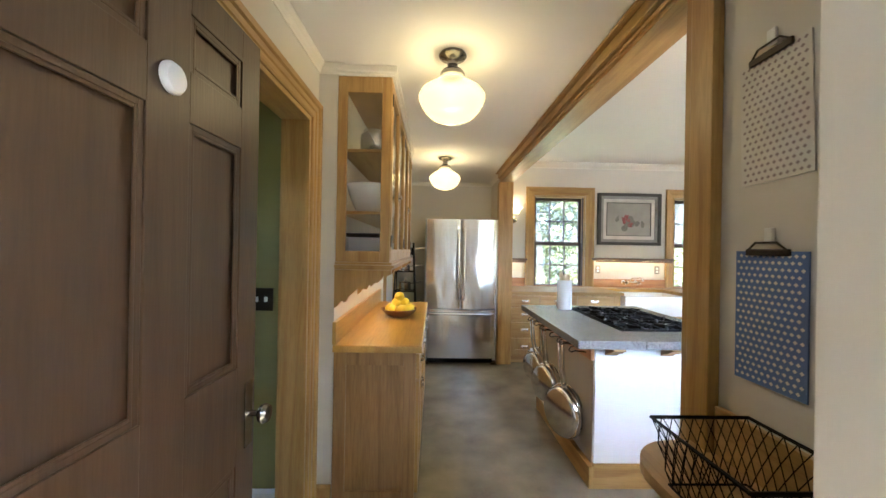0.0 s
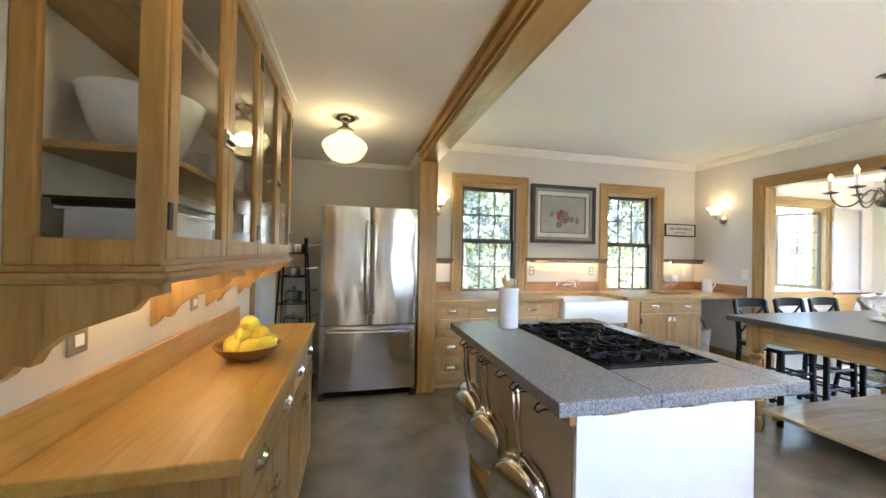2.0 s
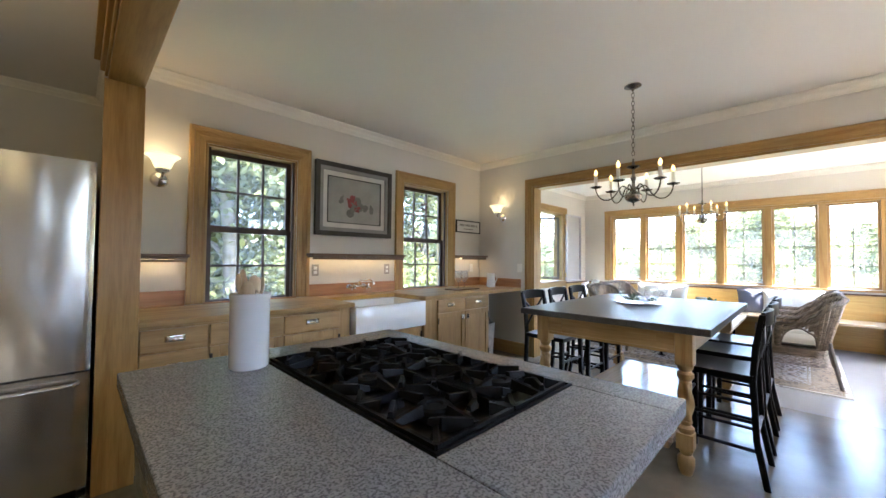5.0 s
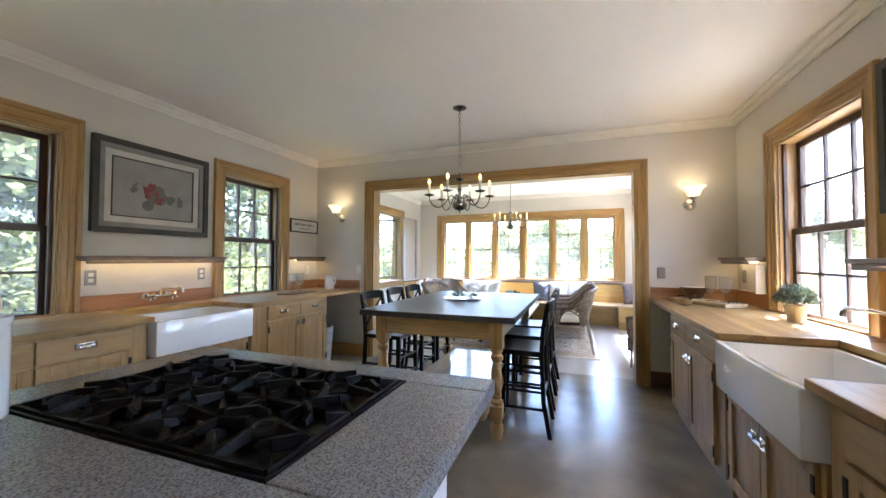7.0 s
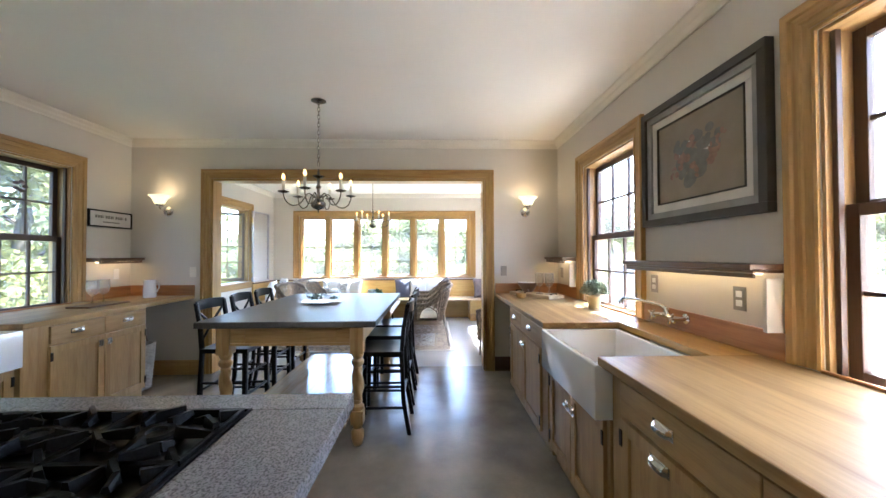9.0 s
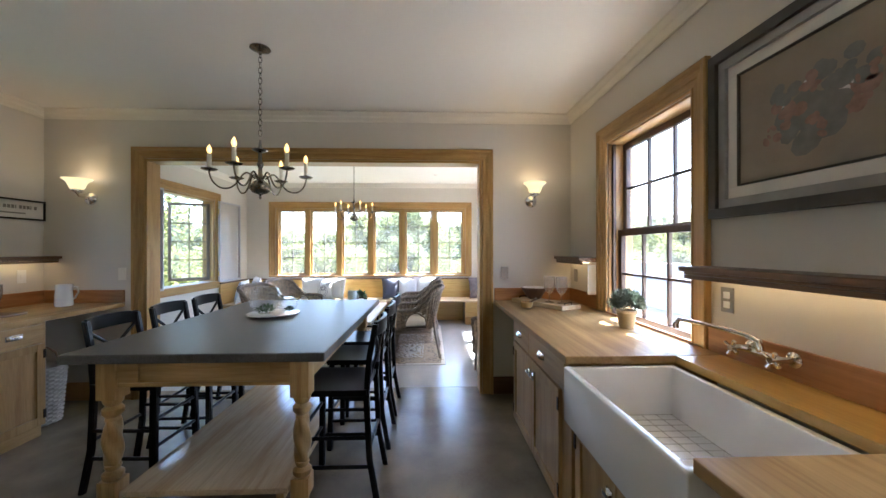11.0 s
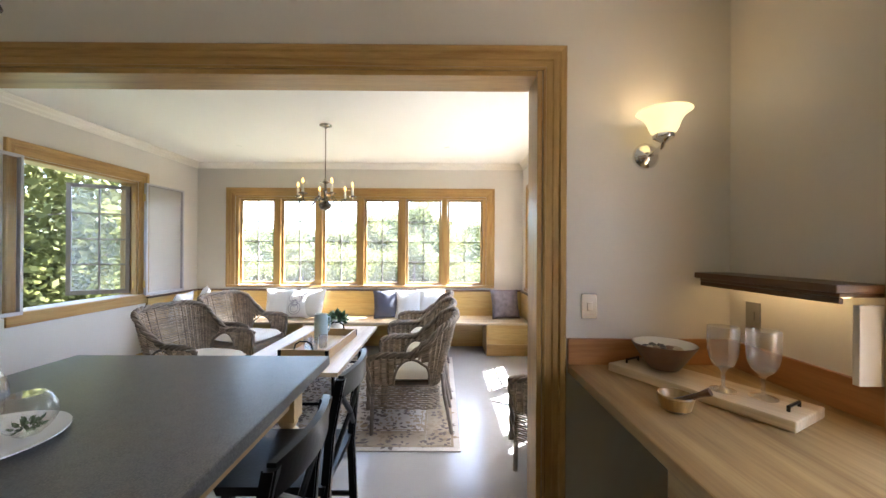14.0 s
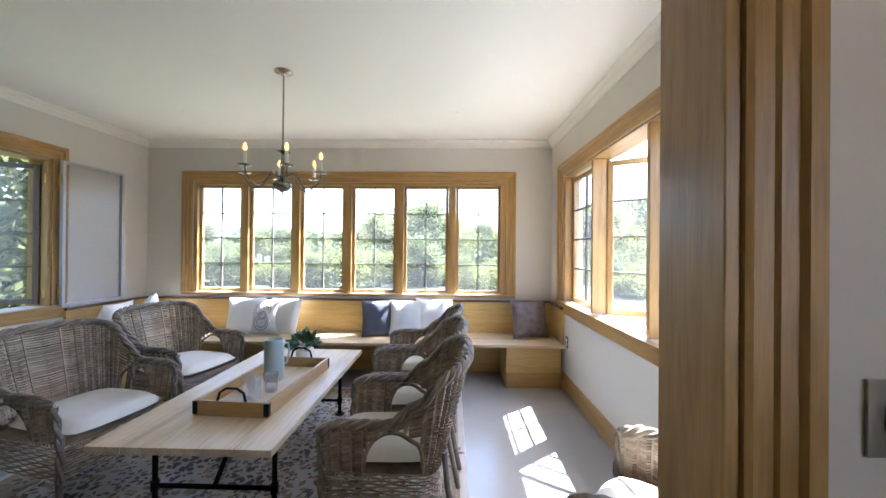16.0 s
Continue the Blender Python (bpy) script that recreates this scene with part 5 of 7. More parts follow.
def base_run(x0, x1, y_back, y_face, out, fronts, label, top=0.869):
    """A base cabinet; fronts: (kind, x0, x1, z0, z1, handle style, handle place)."""
    c = thing("base_cabinet", label, "cabinet")
    ys = sorted((y_back, y_face))
    block("carcass", (x0, x1, *ys, 0.09, top), FIR_PALE["z"], c)
    kb = sorted((y_back, y_face - out * 0.03))
    block("plinth", (x0 + 0.002, x1 - 0.002, *kb, 0, 0.088), FIR_PALE["x"], c)
    for kind, a0, a1, z0, z1, style, at in fronts:
        f = front(c, kind, "y", y_face, out, a0, a1, z0, z1, FIR_PALE, style, at)
        if kind == "cabinet_door":
            near = a0 if abs(at[0] - a0) > abs(at[0] - a1) else a1
            for z in (z0 + 0.08, z1 - 0.08):
                pull(f, Matrix.Translation((near + (0.008 if near == a0 else -0.008), y_face + out * 0.02, z)) @ Matrix.Rotation(radians(0 if out > 0 else 180), 4, "Z"), "hinge")
    return c


D, W = "cabinet_door", "drawer"
FS, FN = 1.375, 4.965
base_run(3.36, 4.50, YS + 0.002, FS, 1, [(W, 3.40, 4.04, 0.71, 0.855, "cup", (3.76, 0.785)), (W, 4.04, 4.48, 0.71, 0.855, "cup", (4.28, 0.785)),
         (D, 3.48, 3.98, 0.10, 0.70, "latch", (3.94, 0.60)), (D, 3.98, 4.48, 0.10, 0.70, "latch", (4.02, 0.60))], "pale fir base cabinet with two doors and drawers")
base_run(2.505, 3.315, YS + 0.002, FS - 0.01, 1, [(D, 2.53, 2.93, 0.10, 0.612, "latch", (2.89, 0.50)), (D, 2.93, 3.30, 0.10, 0.612, "latch", (2.97, 0.50))], "pale fir sink cabinet with two doors", 0.6195)
base_run(1.165, 2.46, YS + 0.002, FS, 1, [(W, 1.72, 2.36, 0.715, 0.855, "cup", (2.08, 0.785)), (D, 1.86, 2.36, 0.10, 0.705, "cup", (2.10, 0.655)), (W, 1.19, 1.72, 0.715, 0.855, "cup", (1.45, 0.785)), (D, 1.19, 1.86, 0.10, 0.705, "latch", (1.24, 0.60))], "pale fir base cabinet with drawers")
base_run(1.145, 2.575, YN - 0.002, FN, -1, [(W, 1.17, 1.52, z0, z1, "cup", (1.345, (z0 + z1) / 2)) for z0, z1 in ((0.72, 0.855), (0.53, 0.71), (0.33, 0.52), (0.11, 0.32))]
         + [(W, 1.53, 2.0, 0.72, 0.855, "cup", (1.76, 0.79)), (D, 1.53, 2.0, 0.10, 0.71, "latch", (1.96, 0.6)), (W, 2.01, 2.47, 0.72, 0.855, "cup", (2.23, 0.79)), (D, 2.01, 2.47, 0.10, 0.71, "latch", (2.05, 0.6))], "pale fir base cabinet with a bank of drawers")
base_run(2.60, 3.42, YN - 0.002, FN + 0.01, -1, [(D, 2.62, 3.01, 0.10, 0.612, "latch", (2.97, 0.5)), (D, 3.01, 3.40, 0.10, 0.612, "latch", (3.05, 0.5))], "pale fir sink cabinet with two doors", 0.6195)
base_run(3.445, 4.52, YN - 0.002, FN, -1, [(W, 3.62, 4.06, 0.72, 0.855, "cup", (3.82, 0.79)), (W, 4.06, 4.50, 0.72, 0.855, "cup", (4.29, 0.79)), (D, 3.62, 4.06, 0.10, 0.71, "latch", (4.02, 0.64)), (D, 4.06, 4.50, 0.10, 0.71, "latch", (4.10, 0.64))], "pale fir base cabinet with two doors")


def farm_sink(x0, x1, y_front, y_back, label):
    """An apron-front fireclay sink with a hollow basin."""
    s = thing("farmhouse_sink", label, "sink")
    ys = sorted((y_front, y_back))
    out = 1 if y_front > y_back else -1
    z0, z1, t = 0.62, 0.869, 0.03
    bm = bmesh.new()
    loops = []
    for i_, z in ((0.0, z0), (0.0, z1), (t, z1), (t + 0.012, z0 + 0.035)):
        loops.append([bm.verts.new((x, y, z)) for x, y in ((x0 + i_, ys[0] + i_), (x1 - i_, ys[0] + i_), (x1 - i_, ys[1] - i_), (x0 + i_, ys[1] - i_))])
    bm.faces.new(loops[0][::-1])
    bm.faces.new(loops[3])
    for p, q in zip(loops, loops[1:]):
        for i in range(4):
            bm.faces.new((p[i], p[(i + 1) % 4], q[(i + 1) % 4], q[i]))
    bm.normal_update()
    bmesh.ops.recalc_face_normals(bm, faces=bm.faces)
    bmesh.ops.bevel(bm, geom=list(bm.edges), offset=0.007, segments=2, affect="EDGES", profile=0.5)
    part("basin", bm, PORCELAIN, s, "", True)
    bm = bmesh.new()
    ay, cy = sorted((y_front - out * 0.06, y_back + out * 0.05))
    for i in range(15):
        x = x0 + 0.06 + (x1 - x0 - 0.12) * i / 14
        tube(bm, [(x, ay, z0 + 0.045), (x, cy, z0 + 0.045)], 0.002, 4)
    for i in range(7):
        y = ay + (cy - ay) * i / 6
        tube(bm, [(x0 + 0.06, y, z0 + 0.041), (x1 - 0.06, y, z0 + 0.041)], 0.002, 4)
    part("drainer_grid", bm, CHROME, s, "wire grid in the basin")


farm_sink(SINKS[0] + 0.004, SINKS[1] - 0.004, CF_S + 0.012, 0.91, "white fireclay apron sink under the south wall")
farm_sink(SINKN[0] + 0.004, SINKN[1] - 0.004, CF_N - 0.012, 5.43, "white fireclay apron sink under the north wall")


def wall_tap(x, wall_y, out, label, lean, reach):
    t = thing("wall_tap", label, "tap", at=(x, wall_y + out * 0.02, 0.99), turn=0 if out > 0 else 180)
    for sx in (-0.09, 0.09):
        bm = bmesh.new()
        turned(bm, [(0.03, 0), (0.03, 0.006), (0.014, 0.012), (0.012, 0.05)], Matrix.Translation((sx, 0, 0)) @ Matrix.Rotation(radians(-90), 4, "X"), 16)
        part("flange", bm, CHROME, t, "", True)
        bm = bmesh.new()
        tube(bm, [(sx, 0.05, 0.0), (sx, 0.10, 0.0)], 0.014, 10)
        for a in range(4):
            dx, dz = 0.035 * math.cos(a * 1.57 + 0.5), 0.035 * math.sin(a * 1.57 + 0.5)
            tube(bm, [(sx, 0.09, 0), (sx + dx, 0.095, dz)], [0.006, 0.008], 8)
        part("cross_handle", bm, CHROME, t, "chrome cross handle", True)
    rod("bridge", [(-0.09, 0.05, 0), (0.09, 0.05, 0)], 0.013, CHROME, t)
    rod("spout", [(0, 0.05, 0.01), (0, 0.06, 0.05), (lean * 0.1, 0.08, 0.065), (lean * 0.6, reach * 0.7, 0.075), (lean * 0.95, reach * 0.97, 0.075), (lean, reach, 0.05), (lean, reach, 0.03)], [0.014, 0.014, 0.011, 0.010, 0.011, 0.014, 0.014], CHROME, t, 12)


wall_tap(3.06, YS, 1, "chrome wall tap with cross handles above the sink", 0.34, 0.16)
wall_tap(3.05, YN, -1, "chrome wall tap with cross handles above the sink", -0.05, 0.26)


# ---- pictures and sign ----
def picture(at, turn, w_, h, label, petals, leaves, canvas, seed):
    """A deep grey frame, pale mat and a canvas with loose painted blooms; face along local -y."""
    p = thing("framed_painting", label, "painting", at=at, turn=turn)
    FR = material("weathered_frame", (0.06, 0.052, 0.045), 0.5, dark=0.6, scale=8)
    for k, (i0, i1, d, mt) in enumerate(((0, 0.045, 0.045, FR), (0.046, 0.085, 0.03, PEWTERWOOD), (0.086, 0.135, 0.016, LINEN), (0.136, 0.144, 0.02, FR))):
        bm = bmesh.new()
        box(bm, -w_ / 2 + i0, w_ / 2 - i0, -d, -0.001, h / 2 - i1, h / 2 - i0, 0.003)
        box(bm, -w_ / 2 + i0, w_ / 2 - i0, -d, -0.001, -h / 2 + i0, -h / 2 + i1, 0.003)
        box(bm, -w_ / 2 + i0, -w_ / 2 + i1, -d, -0.001, -h / 2 + i1, h / 2 - i1, 0.003)
        box(bm, w_ / 2 - i1, w_ / 2 - i0, -d, -0.001, -h / 2 + i1, h / 2 - i1, 0.003)
        part(("frame", "inner_frame", "mat_board", "slip")[k], bm, mt, p)
    block("canvas", (-w_ / 2 + 0.144, w_ / 2 - 0.144, -0.008, -0.001, -h / 2 + 0.144, h / 2 - 0.144), canvas, p, 0)
    random.seed(seed)
    for name, mt, blobs in petals + leaves:
        bm = bmesh.new()
        for cx, cz, r, n_ in blobs:
            for k in range(n_):
                a, q = random.uniform(0, 6.28), r * random.uniform(0.1, 0.9)
                x, z, s = cx + q * math.cos(a), cz + q * math.sin(a) * 0.8, r * random.uniform(0.18, 0.42)
                e = random.uniform(0.45, 1.0)
                t = random.uniform(0, 3.14)
                y = -0.009 - 0.0004 * len(bm.faces) / 8
                vs = []
                for i in range(9):
                    b = i * 6.2832 / 9
                    u, v = s * math.cos(b), s * e * math.sin(b)
                    vs.append(bm.verts.new((x + u * math.cos(t) - v * math.sin(t), y, z + u * math.sin(t) + v * math.cos(t))))
                bm.faces.new(vs)
        part(name, bm, mt, p)["kind"] = "stuff"


PEWTERWOOD = material("silver_grey_wood", (0.30, 0.29, 0.27), 0.45, dark=0.75, scale=10)
ROSE = material("painted_rose", (0.36, 0.10, 0.10), 0.7, dark=0.55, scale=18)
ROSE2 = material("painted_pink", (0.50, 0.24, 0.22), 0.7, dark=0.7, scale=18)
LEAF = material("painted_leaf", (0.22, 0.22, 0.20), 0.7, dark=0.7, scale=18)
FADED = material("faded_pink", (0.37, 0.235, 0.185), 0.7, dark=0.6, scale=22)
CANVAS = material("grey_canvas", (0.42, 0.41, 0.38), 0.8, dark=0.72, scale=3.5, fine=60)
CANVAS2 = material("umber_canvas", (0.33, 0.28, 0.215), 0.8, dark=0.72, scale=3.5, fine=60)
picture(((2.565 + 3.50) / 2, YN, 1.91), 0, 0.935, 0.76, "rose still life in a wide grey frame with cream mat",
        [("painted_shadow", LEAF, [(-0.02, -0.06, 0.12, 14), (0.15, -0.05, 0.09, 10), (-0.16, 0.0, 0.07, 7)]), ("painted_rose", ROSE, [(-0.04, 0.0, 0.075, 16), (0.03, -0.08, 0.055, 10)])],
        [("painted_highlight", ROSE2, [(-0.05, 0.02, 0.05, 7), (0.03, -0.07, 0.03, 4)])], CANVAS, 3)
picture(((2.42 + 3.365) / 2, YS, 1.935), 180, 0.945, 0.77, "flower painting in a wide grey frame with cream mat",
        [("painted_shadow", LEAF, [(0, -0.02, 0.17, 24), (0.10, 0.08, 0.09, 8), (-0.15, 0.08, 0.07, 8)]), ("painted_rose", FADED, [(0.09, -0.02, 0.08, 14), (-0.1, 0.0, 0.08, 12), (0.0, -0.09, 0.06, 8), (-0.03, 0.08, 0.06, 8), (0.17, 0.06, 0.05, 6), (-0.18, -0.07, 0.05, 6)])],
        [("painted_highlight", LINEN, [(-0.11, 0.02, 0.045, 6), (0.1, 0.0, 0.04, 5), (0.0, -0.08, 0.03, 3), (-0.03, 0.09, 0.025, 3)])], CANVAS2, 8)
sg = thing("framed_sign", "small black framed sign with faint lettering", "sign", at=(4.92, YN, 1.765))
block("board", (-0.25, 0.25, -0.014, -0.001, -0.075, 0.075), LINEN, sg)
bm = bmesh.new()
for q in ((-0.265, 0.265, 0.075, 0.09), (-0.265, 0.265, -0.09, -0.075), (-0.265, -0.25, -0.075, 0.075), (0.25, 0.265, -0.075, 0.075)):
    box(bm, q[0], q[1], -0.022, -0.001, q[2], q[3], 0.002)
part("frame", bm, BLACK, sg)
bm = bmesh.new()
for k in range(13):
    box(bm, -0.19 + k * 0.03, -0.19 + k * 0.03 + (0.022 if k % 4 != 3 else 0.008), -0.0155, -0.0141, 0.005, 0.035)
box(bm, -0.1, 0.1, -0.0155, -0.0141, -0.04, -0.028)
part("lettering", bm, material("faded_ink", (0.24, 0.22, 0.20), 0.8), sg, "faded grey lettering")


# ---- lamps ----
def sconce(at, turn):
    """A chrome wall lamp with an upturned tulip glass; wall behind at local +y."""
    s = thing("wall_sconce", "chrome wall sconce with lit tulip glass shade", "wall lamp", at=at, turn=turn)
    bm = bmesh.new()
    turned(bm, [(0.060, 0.0), (0.061, 0.007), (0.056, 0.016), (0.044, 0.026), (0.024, 0.034), (0.012, 0.040)], Matrix.Rotation(radians(90), 4, "X"), 28)
    part("backplate", bm, CHROME, s, "", True)
    rod("arm", [(0, -0.03, 0), (0, -0.08, 0.0), (0, -0.125, 0.008), (0, -0.14, 0.03)], 0.010, CHROME, s, 10)
    lathe("cup", [(0.012, 0.045), (0.020, 0.052), (0.040, 0.062), (0.043, 0.072), (0.038, 0.084)], CHROME, s, (0, -0.14, -0.02))
    lathe("shade", [(0.036, 0.080), (0.048, 0.088), (0.057, 0.105), (0.063, 0.125), (0.072, 0.145), (0.088, 0.162), (0.108, 0.176), (0.106, 0.179), (0.085, 0.166), (0.068, 0.148), (0.059, 0.126), (0.052, 0.106), (0.034, 0.092)], SHADE, s, (0, -0.14, -0.02), 28, "glowing tulip glass")


sconce((XE, 1.058, 1.875), -90)
sconce((XE, 5.235, 1.89), -90)
sconce((1.33, YN, 1.88), 0)
bulb(XE - 0.14, 1.058, 2.06, 0.045, 0.03)
bulb(XE - 0.14, 5.235, 2.075, 0.045, 0.03)
bulb(1.33, YN - 0.14, 2.065, 0.045, 0.03)


def chandelier(at, drop, chain, label, turn):
    """Six candle arms round a turned body; at is the ceiling point, drop the hang of the body's foot."""
    c = thing("chandelier", label, "chandelier", at=at)
    lathe("canopy", [(0.062, -0.001), (0.064, -0.008), (0.03, -0.022), (0.012, -0.028), (0.01, -0.04)], PEWTER, c)
    zb = -drop
    if chain:
        n_ = int((drop - 0.42) / 0.034)
        for i in range(n_):
            z = -0.045 - i * 0.034
            pts = [(0.011 * math.cos(a), 0, z + 0.022 * math.sin(a)) for a in (k * 6.2832 / 10 for k in range(11))]
            if i % 2:
                pts = [(y, x, q) for x, y, q in pts]
            rod("chain_link", pts, 0.0025, PEWTER, c, 5)
    else:
        rod("stem", [(0, 0, -0.04), (0, 0, zb + 0.38)], 0.006, PEWTER, c)
    lathe("body", [(0.004, 0), (0.008, 0.012), (0.004, 0.022), (0.014, 0.03), (0.048, 0.042), (0.064, 0.066), (0.064, 0.086), (0.044, 0.108), (0.018, 0.125), (0.022, 0.14), (0.014, 0.16), (0.012, 0.2), (0.022, 0.225), (0.012, 0.25), (0.011, 0.30), (0.05, 0.318), (0.05, 0.322), (0.014, 0.33), (0.008, 0.36), (0.006, 0.385)], PEWTER, c, (0, 0, zb))
    for k in range(6):
        a = k * math.pi / 3 + radians(turn)
        r = Matrix.Rotation(a, 3, "Z")
        pts = [r @ Vector(p) for p in ((0.03, 0, zb + 0.13), (0.07, 0, zb + 0.165), (0.10, 0, zb + 0.15), (0.13, 0, zb + 0.10), (0.17, 0, zb + 0.062), (0.22, 0, zb + 0.058), (0.26, 0, zb + 0.09), (0.278, 0, zb + 0.135), (0.28, 0, zb + 0.16))]
        fine = []
        for i in range(len(pts) - 1):
            for q in range(3):
                t = q / 3
                p0, p1, p2, p3 = pts[max(i - 1, 0)], pts[i], pts[i + 1], pts[min(i + 2, len(pts) - 1)]
                fine.append(0.5 * ((2 * p1) + (p2 - p0) * t + (2 * p0 - 5 * p1 + 4 * p2 - p3) * t * t + (3 * p1 - p0 - 3 * p2 + p3) * t ** 3))
        arm = rod("arm", fine + [pts[-1]], 0.0055, PEWTER, c, 8)
        e = pts[-1]
        lathe("drip_pan", [(0.008, -0.004), (0.032, 0.0), (0.046, 0.007), (0.045, 0.010), (0.014, 0.004), (0.013, 0.02)], PEWTER, arm, e, 18)
        lathe("candle", [(0.0125, 0.012), (0.0125, 0.10), (0.007, 0.104)], CROWN, arm, e, 14, "cream candle sleeve")
        lathe("flame_bulb", [(0.006, 0.104), (0.0125, 0.114), (0.0145, 0.126), (0.010, 0.142), (0.005, 0.152), (0.001, 0.160)], FLAME, arm, e, 12, "lit candle bulb")


chandelier((4.06, 3.15, H), 0.985, True, "pewter six-arm candle chandelier hanging on a chain", -4)
chandelier((7.25, 3.21, H), 0.91, False, "pewter six-arm candle chandelier on a rod", 30)

# ---- tall dining table ----
tb = thing("dining_table", "tall pine table with dark stone top and turned legs", "table")
TX0, TX1, TY0, TY1 = 3.425, 5.30, 2.555, 3.80
block("stone_top", (TX0, TX1, TY0, TY1, 0.865, 0.91), SLATE, tb, 0.007, "dark grey stone slab")
for x0, x1, y0, y1, ax in ((TX0 + 0.16, TX1 - 0.16, TY0 + 0.125, TY0 + 0.15, "x"), (TX0 + 0.16, TX1 - 0.16, TY1 - 0.15, TY1 - 0.125, "x"), (TX0 + 0.105, TX0 + 0.13, TY0 + 0.18, TY1 - 0.18, "y"), (TX1 - 0.13, TX1 - 0.105, TY0 + 0.18, TY1 - 0.18, "y")):
    block("apron", (x0, x1, y0, y1, 0.72, 0.863), FIR_PALE[ax], tb)
for q in ((TY0 + 0.20, TY1 - 0.20, 0.722, 0.742), (TY0 + 0.20, TY1 - 0.20, 0.842, 0.862), (TY0 + 0.20, TY0 + 0.30, 0.743, 0.841), (TY1 - 0.30, TY1 - 0.20, 0.743, 0.841)):
    block("apron_frame", (TX0 + 0.094, TX0 + 0.1045, *q), FIR_PALE["y"], tb, 0.002)
for x in (TX0 + 0.13, TX1 - 0.13):
    for y in (TY0 + 0.15, TY1 - 0.15):
        bm = bmesh.new()
        box(bm, x - 0.047, x + 0.047, y - 0.047, y + 0.047, 0.66, 0.864, 0.004)
        box(bm, x - 0.045, x + 0.045, y - 0.045, y + 0.045, 0.155, 0.25, 0.004)
        turned(bm, [(0.03, 0.0), (0.038, 0.02), (0.046, 0.06), (0.046, 0.10), (0.03, 0.12), (0.036, 0.135), (0.036, 0.156)], Matrix.Translation((x, y, 0)), 20)
        turned(bm, [(0.036, 0.249), (0.046, 0.262), (0.046, 0.282), (0.028, 0.298), (0.036, 0.315), (0.034, 0.325)], Matrix.Translation((x, y, 0)), 20)
        rings = []
        for i in range(27):
            f = i / 26
            swell = 0.031 + 0.010 * math.sin(math.pi * min(1.0, f * 1.08)) ** 0.7
            rings.append([bm.verts.new((x + r_ * math.cos(a_), y + r_ * math.sin(a_), 0.325 + 0.225 * f)) for a_, r_ in ((q * math.pi / 10, swell + 0.0055 * math.cos(3 * q * math.pi / 10 + f * 9.5)) for q in range(20))])
        for r_, q_ in zip(rings, rings[1:]):
            for i in range(20):
                bm.faces.new((r_[i], r_[(i + 1) % 20], q_[(i + 1) % 20], q_[i]))
        turned(bm, [(0.034, 0.549), (0.030, 0.565), (0.046, 0.585), (0.046, 0.607), (0.030, 0.622), (0.043, 0.642), (0.043, 0.661)], Matrix.Translation((x, y, 0)), 20)
        part("leg", bm, FIR_PALE["z"], tb, "turned pine leg", True)
sh = block("low_shelf", (TX0 + 0.09, TX1 - 0.09, TY0 + 0.21, TY1 - 0.21, 0.175, 0.205), POLISHED["x"], tb, 0.005, "glossy pine shelf near the floor")
for y in (TY0 + 0.26, TY1 - 0.26):
    block("bearer", (TX0 + 0.12, TX1 - 0.12, y - 0.02, y + 0.02, 0.12, 0.174), FIR_PALE["x"], tb)


